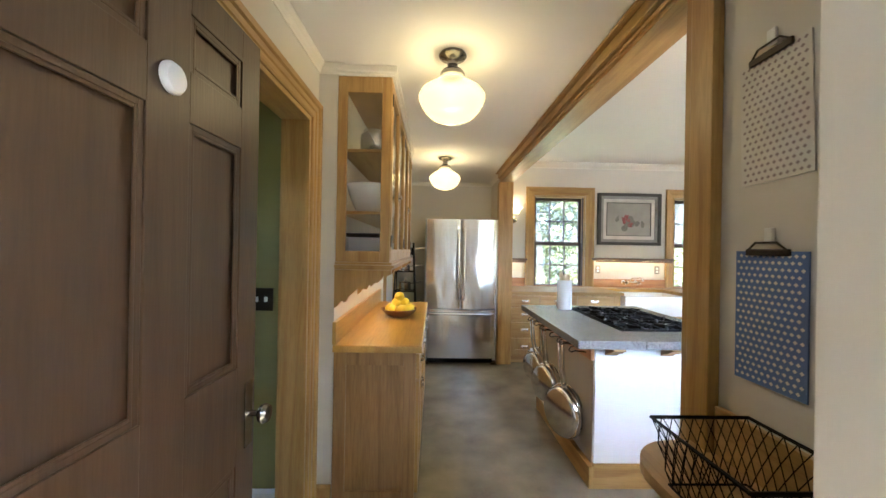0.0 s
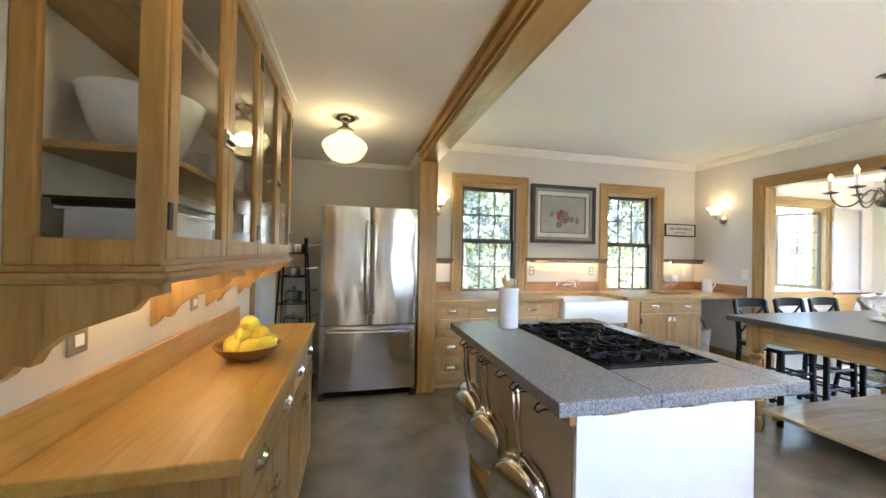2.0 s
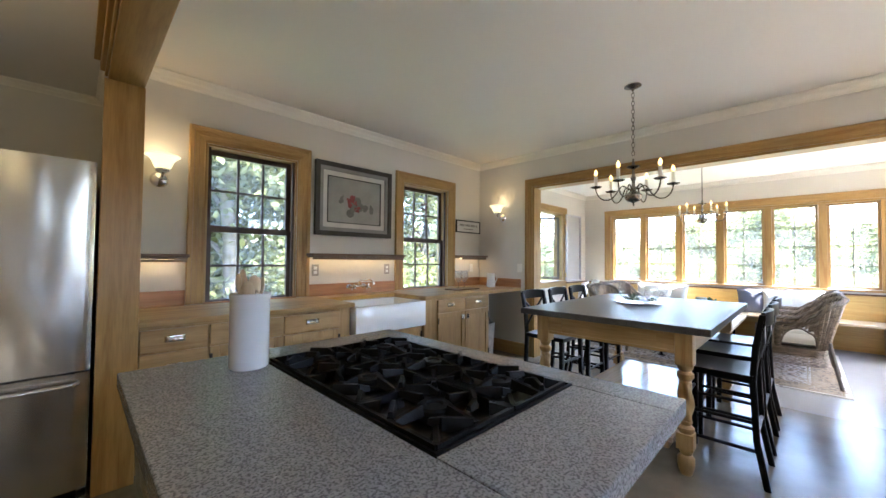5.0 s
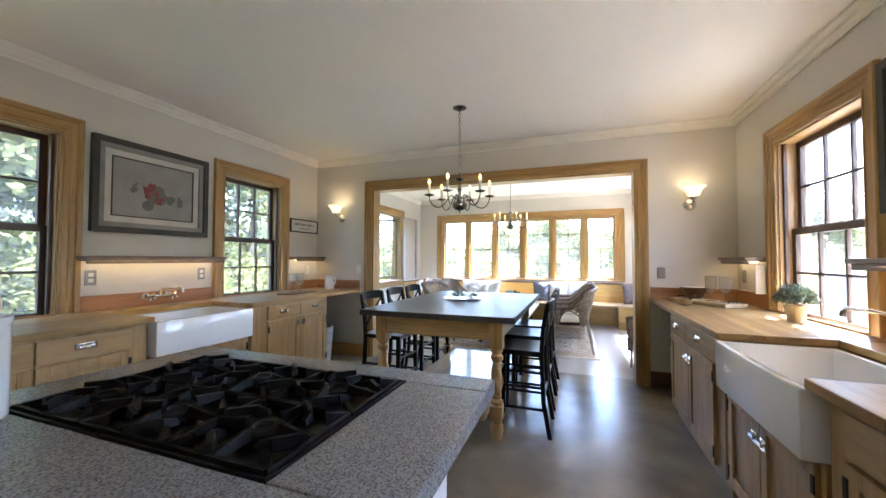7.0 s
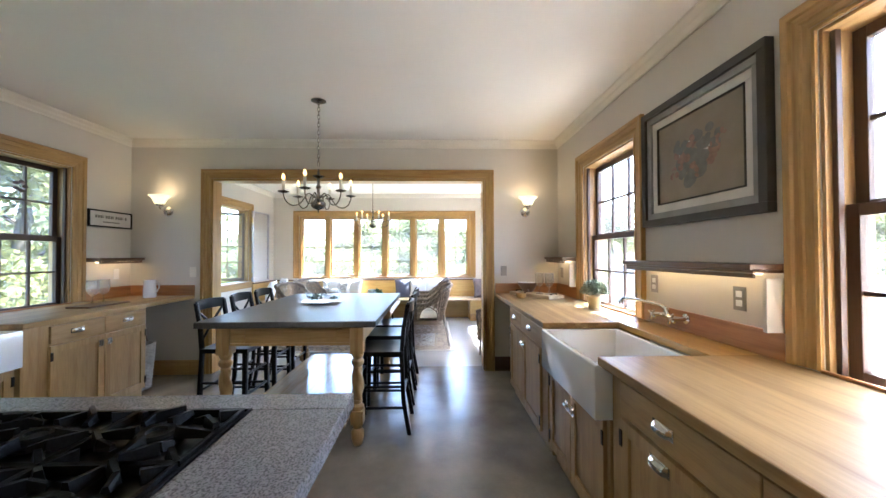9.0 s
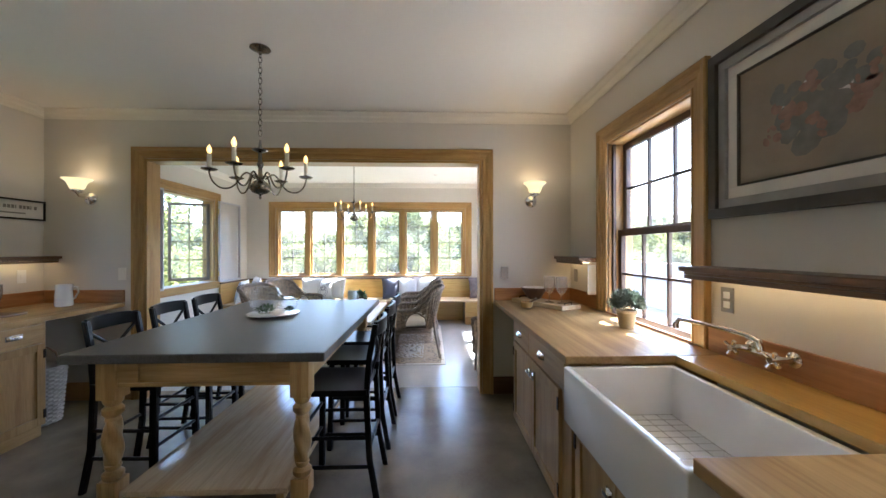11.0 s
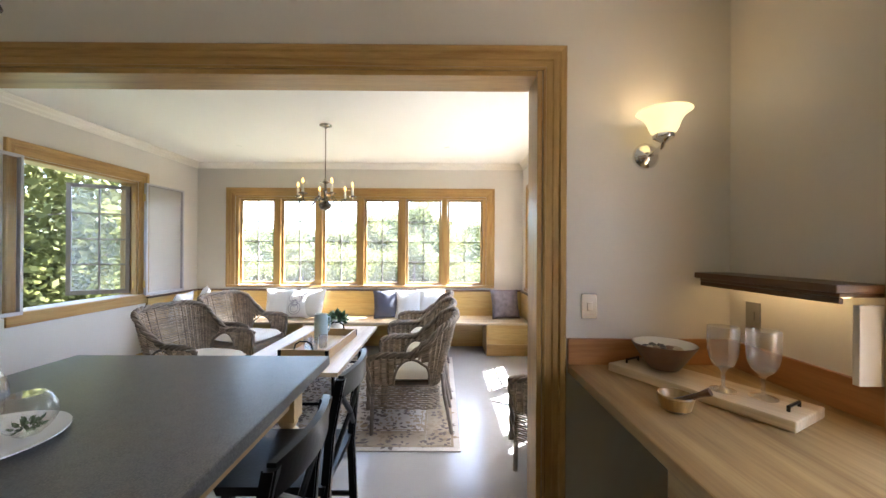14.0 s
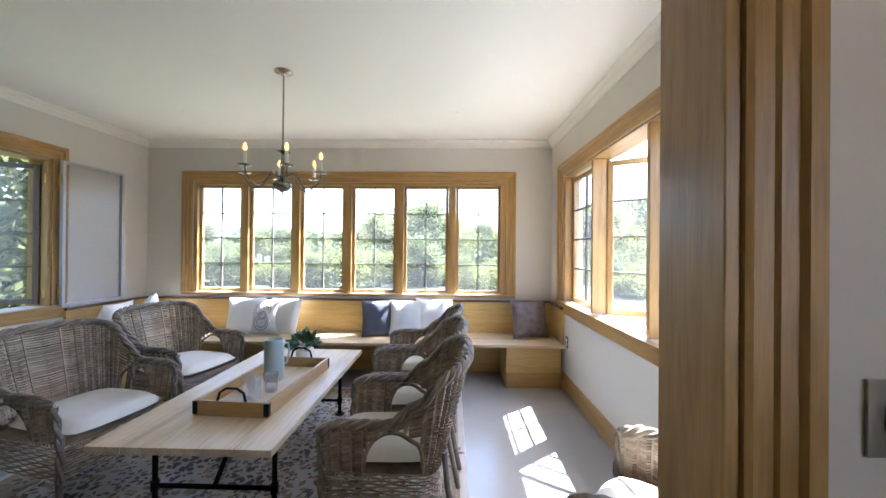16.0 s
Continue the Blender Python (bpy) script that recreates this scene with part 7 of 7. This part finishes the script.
for q in ((-0.41, 0.41, -0.22, -0.2005), (-0.41, 0.41, 0.2005, 0.22)):
    block("long_side", (*q, 0, 0.085), FIR_PALE["x"], tray)
for x in (-0.43, 0.411):
    e = block("short_side", (x, x + 0.019, -0.22, 0.22, 0, 0.085), FIR_PALE["y"], tray)
    for y in (-0.222, 0.192):
        block("corner_strap", (x - 0.002, x + 0.021, y, y + 0.03, 0.01, 0.08), IRON, tray, 0.001, "black metal corner")
    rod("handle", [(x + 0.01, -0.085, 0.075), (x + 0.01, -0.07, 0.13), (x + 0.01, -0.03, 0.155), (x + 0.01, 0.03, 0.155), (x + 0.01, 0.07, 0.13), (x + 0.01, 0.085, 0.075)], 0.007, IRON, tray, 8, "arched black handle")
AQUA = material("pale_aqua_glaze", (0.42, 0.50, 0.48), 0.3, dark=0.85)
pt = thing("pitcher", "tall pale aqua enamel pitcher in the tray", "pitcher", at=(7.17, 3.22, TZ + 0.0135))
lathe("body", [(0.062, 0), (0.066, 0.006), (0.066, 0.25), (0.06, 0.275), (0.062, 0.285), (0.057, 0.285), (0.055, 0.27), (0.06, 0.02), (0.001, 0.015)], AQUA, pt, seg=28)
rod("handle", [(0.05, -0.035, 0.24), (0.085, -0.06, 0.24), (0.095, -0.065, 0.17), (0.08, -0.055, 0.10), (0.055, -0.04, 0.09)], 0.008, AQUA, pt)
for x, y in ((6.92, 3.26), (6.84, 3.18), (6.96, 3.13)):
    g = thing("tumbler", "clear ribbed glass tumbler in the tray", "glass", at=(x, y, TZ + 0.0135), group="tumblers in the tray")
    lathe("glass", [(0.03, 0), (0.036, 0.004), (0.04, 0.12), (0.038, 0.12), (0.033, 0.012), (0.001, 0.01)], CRYSTAL, g)
pp = thing("potted_plant", "small succulent in a white pot on the table", "plant", at=(7.66, 3.20, TZ + 0.0005))
lathe("pot", [(0.05, 0), (0.065, 0.01), (0.075, 0.12), (0.07, 0.12), (0.06, 0.1), (0.001, 0.1)], PORCELAIN, pp)
bm = bmesh.new()
leaves(bm, 150, (0, 0, 0.115), (0.105, 0.105, 0.10), 0.075, 31, 0.7)
part("foliage", bm, material("succulent_leaf", (0.10, 0.19, 0.10), 0.45, dark=0.6, scale=12), pp)

# wicker armchairs
WICKER = material("grey_brown_wicker", (0.50, 0.39, 0.28), 0.7, dark=0.55, scale=14, fine=110, bump=0.1)
RIM = material("wicker_braid", (0.36, 0.29, 0.22), 0.7, dark=0.5, scale=26, fine=90, bump=0.2)
POLE = material("peeled_pole", (0.27, 0.23, 0.19), 0.65, dark=0.6, scale=15)


for m in (WICKER, RIM):
    n, l = m.node_tree.nodes, m.node_tree.links
    geo, vary, hsv = n.new("ShaderNodeNewGeometry"), n.new("ShaderNodeMapRange"), n.new("ShaderNodeHueSaturation")
    vary.inputs[3].default_value, vary.inputs[4].default_value = 0.55, 1.15
    src = n["Principled BSDF"].inputs["Base Color"].links[0].from_socket
    l.new(geo.outputs["Random Per Island"], vary.inputs[0])
    l.new(vary.outputs[0], hsv.inputs["Value"])
    l.new(src, hsv.inputs["Color"])
    l.new(hsv.outputs[0], n["Principled BSDF"].inputs["Base Color"])


def wicker_chair(at, turn, w_, label, name="wicker_armchair"):
    """A woven armchair: wrap-round back and arms, woven skirt, splayed legs; faces local +y."""
    c = thing(name, label, "armchair", at=at, turn=turn, group="wicker chairs round the low table")
    h, d = w_ / 2, 0.29

    def plan(s, z):
        """The wrap from one arm's front round the back to the other; s from -1 to 1."""
        a = abs(s)
        flare = 0.10 * max(0.0, z - 0.40) / 0.5
        if a > 0.55:
            t = (a - 0.55) / 0.45
            x, y = h + flare * 0.7, -d + 0.14 + t * (2 * d - 0.17)
        else:
            t = a / 0.55 * math.pi / 2
            p = 0.55
            x, y = (h + flare * 0.7) * math.sin(t) ** p, -d + 0.14 - (0.14 + flare * (1 + 0.3)) * math.cos(t) ** p
        return Vector((x if s >= 0 else -x, y, z))

    def top(s):
        a = abs(s)
        if a < 0.36:
            return 0.90 - 0.05 * (a / 0.36) ** 2
        if a < 0.68:
            t = (a - 0.36) / 0.32
            return 0.85 - 0.23 * (t * t * (3 - 2 * t))
        return 0.62 - 0.03 * max(0.0, (a - 0.9) / 0.1)
    def gap(s, z):
        """The open hole under each arm."""
        a = (abs(s) - 0.64) / 0.15
        b = (z - 0.40) / (0.185 if abs(s) > 0.64 else 0.20)
        return a * a + max(b, 0.0) ** 2 < 1

    n_ = int(70 * (w_ + 0.9) / 1.5)
    bm = bmesh.new()
    rows = 34
    for j in range(rows):
        f = j / (rows - 1)
        pts = []
        for i in range(n_ + 1):
            s = -1 + 2 * i / n_
            z = 0.40 + (top(s) - 0.41) * f
            p = plan(s, z)
            nrm = Vector((p.x, p.y + 0.05, 0)).normalized()
            if gap(s, z):
                if len(pts) > 1:
                    tube(bm, pts, 0.0070, 4)
                pts = []
                continue
            pts.append(p + nrm * (0.0085 * (-1 if i % 2 else 1) + (0.002 if j % 2 else -0.002)))
        if len(pts) > 1:
            tube(bm, pts, 0.0070, 4)
    part("woven_back", bm, WICKER, c, "grey-brown woven wicker", True)["kind"] = "stuff"
    bm = bmesh.new()
    for i in range(0, n_ + 1):
        s = -1 + 2 * i / n_
        if not gap(s, 0.48):
            tube(bm, [plan(s, 0.38 + (top(s) - 0.38) * q / 5) for q in range(6)], 0.0058, 4)
    part("staking", bm, WICKER, c)["kind"] = "stuff"
    bm = bmesh.new()
    for k in range(3):
        pts = []
        for i in range(n_ * 2 + 1):
            s = -1 + i / n_
            p = plan(s, top(s) + 0.004)
            a = i * 0.55 + k * 2.094
            nrm = Vector((p.x, p.y, 0)).normalized()
            pts.append(p + nrm * 0.014 * math.cos(a) + Vector((0, 0, 0.014 * math.sin(a))))
        tube(bm, pts, 0.0135, 6)
    for sx in (-1, 1):
        for k in range(2):
            pts = []
            for q in range(12):
                z = 0.60 - 0.40 * q / 11
                p = plan(sx, z)
                pts.append(p + Vector((0.010 * math.cos(q * 1.1 + k * 3.14), 0.010 * math.sin(q * 1.1 + k * 3.14), 0)))
            tube(bm, pts, 0.012, 6)
    for sx in (-1, 1):
        tube(bm, [plan(sx * (0.64 + 0.15 * math.cos(a)), 0.40 + 0.19 * math.sin(a)) for a in (k * 3.1416 / 16 for k in range(17))], 0.010, 6)
    part("braided_rim", bm, RIM, c, "thick braided wicker edge", True)
    bm = bmesh.new()
    loop = [plan(-1 + 2 * i / n_, 0.4) for i in range(n_ + 1)]
    a, b = loop[-1], loop[0]
    m_ = int((a - b).length / 0.022)
    loop += [a + (b - a) * (i / m_) + Vector((0, 0.02 * math.sin(math.pi * i / m_), 0)) for i in range(1, m_)]
    for j in range(13):
        z = 0.205 + j * 0.0145
        pts = []
        for i, p in enumerate(loop + loop[:1]):
            nrm = Vector((p.x, p.y, 0)).normalized()
            pts.append(Vector((p.x * 0.98, p.y * 0.98, z)) + nrm * 0.0055 * math.cos(math.pi * i / 2 + math.pi * (j % 2)))
        tube(bm, pts, 0.0048, 4)
    part("woven_skirt", bm, WICKER, c, "woven wicker skirt", True)["kind"] = "stuff"
    bm = bmesh.new()
    vs = [bm.verts.new((p.x * 0.97, p.y * 0.97, 0.385)) for p in loop]
    bm.faces.new(vs)
    vs2 = [bm.verts.new((p.x * 0.97, p.y * 0.97, 0.375)) for p in loop]
    bm.faces.new(vs2[::-1])
    part("seat_deck", bm, WICKER, c)
    for sx in (-1, 1):
        rod("front_leg", [(sx * (h - 0.01), d - 0.05, 0.0), (sx * (h - 0.02), d - 0.06, 0.40)], 0.016, POLE, c)
        rod("back_leg", [(sx * (h - 0.03), -d - 0.09, 0.0), (sx * (h - 0.05), -d - 0.03, 0.30), (sx * (h - 0.06), -d - 0.012, 0.46)], 0.015, POLE, c)
    bm = bmesh.new()
    n2 = 12
    for side in (0, 1):
        g = []
        for i in range(n2 + 1):
            row = []
            for j in range(n2 + 1):
                u, v = 2 * i / n2 - 1, 2 * j / n2 - 1
                e = ((1 - u ** 4) * (1 - v ** 4)) ** 0.4
                ux = u * (1 - 0.10 * abs(v) ** 3)
                vy = v * (1 - 0.10 * abs(u) ** 3)
                row.append(bm.verts.new((ux * (h - 0.035), vy * (d - 0.01) + 0.01, 0.42 + (0.055 * e if side else -0.03 * e))))
            g.append(row)
        for i in range(n2):
            for j in range(n2):
                bm.faces.new((g[i][j], g[i + 1][j], g[i + 1][j + 1], g[i][j + 1]))
    bmesh.ops.remove_doubles(bm, verts=bm.verts, dist=0.0005)
    part("seat_cushion", bm, FABRIC, c, "cream canvas seat cushion", True)
    return c


ch = wicker_chair((6.56, 2.30, 0.008), 0, 0.54, "grey-brown wicker armchair with cream seat cushion")
copy_thing(ch, pose(7.20, 2.30, 0.008, 0, 0, 3))
copy_thing(ch, pose(7.86, 2.30, 0.008, 0, 0, -3))
copy_thing(ch, pose(5.93, 1.17, 0.0, 0, 0, -38))
so = wicker_chair((6.80, 4.17, 0.008), 169, 0.61, "wide grey-brown wicker armchair with cream cushion")
copy_thing(so, pose(7.715, 4.235, 0.008, 0, 0, 169))

# ceiling sprinklers in the sun room
for x, y in ((8.05, 4.55), (8.05, 1.95)):
    d = thing("sprinkler_head", "small round white ceiling sprinkler", "sprinkler", at=(x, y, H))
    lathe("cover", [(0.035, -0.001), (0.034, -0.006), (0.016, -0.012), (0.001, -0.013)], CEIL, d)

# ---- outdoors ----
GRASS = material("meadow_grass", (0.07, 0.085, 0.04), 0.95, dark=0.6, scale=0.6, fine=30, bump=0.4)
bm = bmesh.new()
box(bm, -400, 400, -400, 400, -2.0, -0.45)
tagged(part("ground", bm, GRASS), "green meadow sloping off around the house", "ground", kind="structure")
STONE = material("pale_render", (0.32, 0.32, 0.305), 0.8, dark=0.9, scale=1.2)
tw = thing("terrace_wall", "low white rendered terrace wall with flat coping", "wall")
block("wall", (-3, 14, -4.6, -4.3, -0.45, 0.95), STONE, tw, 0.01)
block("coping", (-3, 14, -4.66, -4.24, 0.951, 1.02), STONE, tw, 0.01)
bm = bmesh.new()
box(bm, -3, 14, -4.3, 0.4, -0.45, -0.25)
PAVE = material("paving_stone", (0.13, 0.125, 0.115), 0.85, dark=0.85, scale=1.5)
tagged(part("pavement", bm, PAVE), "pale paved terrace outside the kitchen", "pavement", kind="structure")
BARK = material("grey_bark", (0.13, 0.105, 0.08), 0.9, dark=0.5, scale=14, fine=60, bump=0.5, stretch=(1, 1, 0.25))


def leaf_material(name, color):
    m = material(name, color, 0.6, dark=0.8, scale=0.5, fine=5, bump=0)
    m.node_tree.nodes["Principled BSDF"].inputs["Transmission Weight"].default_value = 0.0
    p = m.node_tree.nodes["Principled BSDF"]
    l, n = m.node_tree.links, m.node_tree.nodes
    p.inputs["Specular IOR Level"].default_value = 0.12
    tl, mx = n.new("ShaderNodeBsdfTranslucent"), n.new("ShaderNodeMixShader")
    tl.inputs[0].default_value = (color[0] * 1.6, color[1] * 1.6, color[2] * 1.4, 1)
    mx.inputs[0].default_value = 0.5
    l.new(p.outputs[0], mx.inputs[1])
    l.new(tl.outputs[0], mx.inputs[2])
    l.new(mx.outputs[0], n["Material Output"].inputs[0])
    return m


LEAVES = [leaf_material("summer_leaf", (0.118, 0.122, 0.052)), leaf_material("deep_leaf", (0.105, 0.114, 0.055)), leaf_material("light_leaf", (0.12, 0.125, 0.048))]


def tree(seed, height, spread, mat, n_leaves, size):
    """A broadleaf tree: tapered trunk, limbs, and a ragged crown of leaf clumps."""
    rnd = random.Random(seed)
    t = thing("tree", "broadleaf tree in full summer leaf", "tree", at=(0, 0, -500), group="trees round the house")
    bm = bmesh.new()
    lean = Vector((rnd.uniform(-0.3, 0.3), rnd.uniform(-0.3, 0.3), 0))
    axis = [Vector((0, 0, 0)) + lean * (q / 5) ** 2 * 2 + Vector((0, 0, height * 0.8 * q / 5)) for q in range(6)]
    tube(bm, axis, [height * 0.03 * (1 - 0.15 * q) for q in range(6)], 9)
    ends = [axis[-1]]
    for k in range(11):
        f = rnd.uniform(0.25, 0.95)
        base = axis[0].lerp(axis[-1], f)
        a = k * 2.4 + rnd.random()
        out = Vector((math.cos(a), math.sin(a), rnd.uniform(0.25, 0.7))) * spread * rnd.uniform(0.6, 1.0) * (1.15 - 0.5 * f)
        mid = base + out * 0.5 + Vector((0, 0, 0.1 * spread))
        tip = base + out
        tube(bm, [base, mid, tip], [height * 0.010, height * 0.006, height * 0.002], 6)
        ends += [mid, tip, base.lerp(tip, 0.75)]
    part("trunk", bm, BARK, t, "", True)
    verts, faces = [], []
    for k in range(n_leaves):
        e = rnd.choice(ends)
        r = spread * 0.36
        p = e + Vector((rnd.gauss(0, r * 0.5), rnd.gauss(0, r * 0.5), rnd.gauss(0, r * 0.42)))
        u = Vector((rnd.gauss(0, 1), rnd.gauss(0, 1), rnd.gauss(0, 0.6))).normalized()
        v = u.orthogonal().normalized()
        v.rotate(Matrix.Rotation(rnd.uniform(0, 6.28), 3, u))
        s = size * rnd.uniform(0.5, 1.4)
        i = len(verts)
        verts += [p - u * s, p + v * s * 0.55, p + u * s, p - v * s * 0.55]
        faces.append((i, i + 1, i + 2, i + 3))
    me = bpy.data.meshes.new("crown")
    me.from_pydata(verts, [], faces)
    me.materials.append(mat)
    ob = new("crown", me)
    ob.parent = t
    return t


KINDS = [tree(1, 7.5, 3.2, LEAVES[0], 6500, 0.13), tree(2, 9.0, 3.6, LEAVES[1], 6500, 0.15), tree(3, 6.0, 2.8, LEAVES[2], 5500, 0.12), tree(4, 8.0, 3.4, LEAVES[0], 6500, 0.14)]
BUSH = tree(9, 1.6, 2.4, LEAVES[2], 6000, 0.10)
BUSH.name = "bush"
tagged(BUSH, "dense rounded shrub in summer leaf", "bush", "shrubs beyond the lawn")
rnd = random.Random(77)
for k in range(44):
    s = rnd.uniform(0.5, 0.85)
    c = copy_thing(BUSH, pose(19.5 + 5.5 * rnd.random() ** 0.7 + (k % 3) * 2.5, -15 + 0.8 * k + rnd.uniform(-0.6, 0.6), -0.7, 0, 0, rnd.uniform(0, 360)))
    c.scale = (s, s, s * rnd.uniform(0.8, 1.2))
for k in range(30):
    s = rnd.uniform(0.6, 1.05)
    c = copy_thing(BUSH, pose(-4 + 0.72 * k + rnd.uniform(-0.4, 0.4), 12.6 + 4.0 * rnd.random() ** 1.5, -0.6, 0, 0, rnd.uniform(0, 360)))
    c.scale = (s, s, s * rnd.uniform(0.8, 1.2))
for k in range(20):
    s = rnd.uniform(0.8, 1.35)
    c = copy_thing(BUSH, pose(-6 + 1.25 * k + rnd.uniform(-0.5, 0.5), -20 - 5.0 * rnd.random(), -0.6, 0, 0, rnd.uniform(0, 360)))
    c.scale = (s, s, s * rnd.uniform(0.8, 1.2))
places = [(1.2, 10.5, 0.9), (3.6, 9.6, 0.85), (5.6, 11.0, 1.0), (8.3, 10.0, 1.0), (11.5, 11.5, 1.05), (0.0, 14.0, 1.1), (4.4, 14.5, 1.2), (10.0, 15.5, 1.2), (15.5, 10.5, 1.0), (-3.0, 11.0, 1.0), (2.4, 12.5, 1.0), (7.0, 13.5, 1.0)]
places += [(30 + rnd.uniform(-3, 8), -26 + 2.3 * k + rnd.uniform(-1.0, 1.0), rnd.uniform(0.5, 0.78)) for k in range(26)]
places += [(21 + rnd.uniform(-2, 3), -12 + 2.2 * k + rnd.uniform(-0.8, 0.8), rnd.uniform(0.22, 0.36)) for k in range(14)]
places += [(-6 + 3.2 * k + rnd.uniform(-1.2, 1.2), -26 + rnd.uniform(-5, 5), rnd.uniform(0.6, 0.85)) for k in range(14)]
for k, (x, y, s) in enumerate(places):
    y += 2.5 if k < 12 else 0.0
    src_ = KINDS[k % 4]
    c = copy_thing(src_, pose(x, y, -0.5, 0, 0, rnd.uniform(0, 360)))
    c.scale = (s, s, s * rnd.uniform(0.9, 1.1))
for t in KINDS + [BUSH]:
    for o in (*t.children_recursive, t):
        bpy.data.objects.remove(o)

# far woods on the horizon
verts, faces = [], []
rnd = random.Random(5)
for k in range(42000):
    a = rnd.uniform(0, 6.2832)
    d = rnd.uniform(46, 70)
    hgt = 6.0 + 2.2 * math.sin(a * 7 + 1) + 1.6 * math.sin(a * 17) + 1.0 * math.sin(a * 41)
    p = Vector((4 + d * math.cos(a), 3 + d * math.sin(a), -0.5 + 0.75 * hgt * math.sqrt(rnd.random())))
    u = Vector((rnd.gauss(0, 1), rnd.gauss(0, 1), rnd.gauss(0, 1))).normalized()
    v = u.orthogonal().normalized()
    s = rnd.uniform(0.35, 0.9)
    i = len(verts)
    verts += [p - u * s, p + v * s * 0.6, p + u * s, p - v * s * 0.6]
    faces.append((i, i + 1, i + 2, i + 3))
me = bpy.data.meshes.new("far_woods")
me.from_pydata(verts, [], faces)
me.materials.append(LEAVES[1])
tagged(new("far_woods", me), "distant belt of green woodland", "woods", kind="stuff")
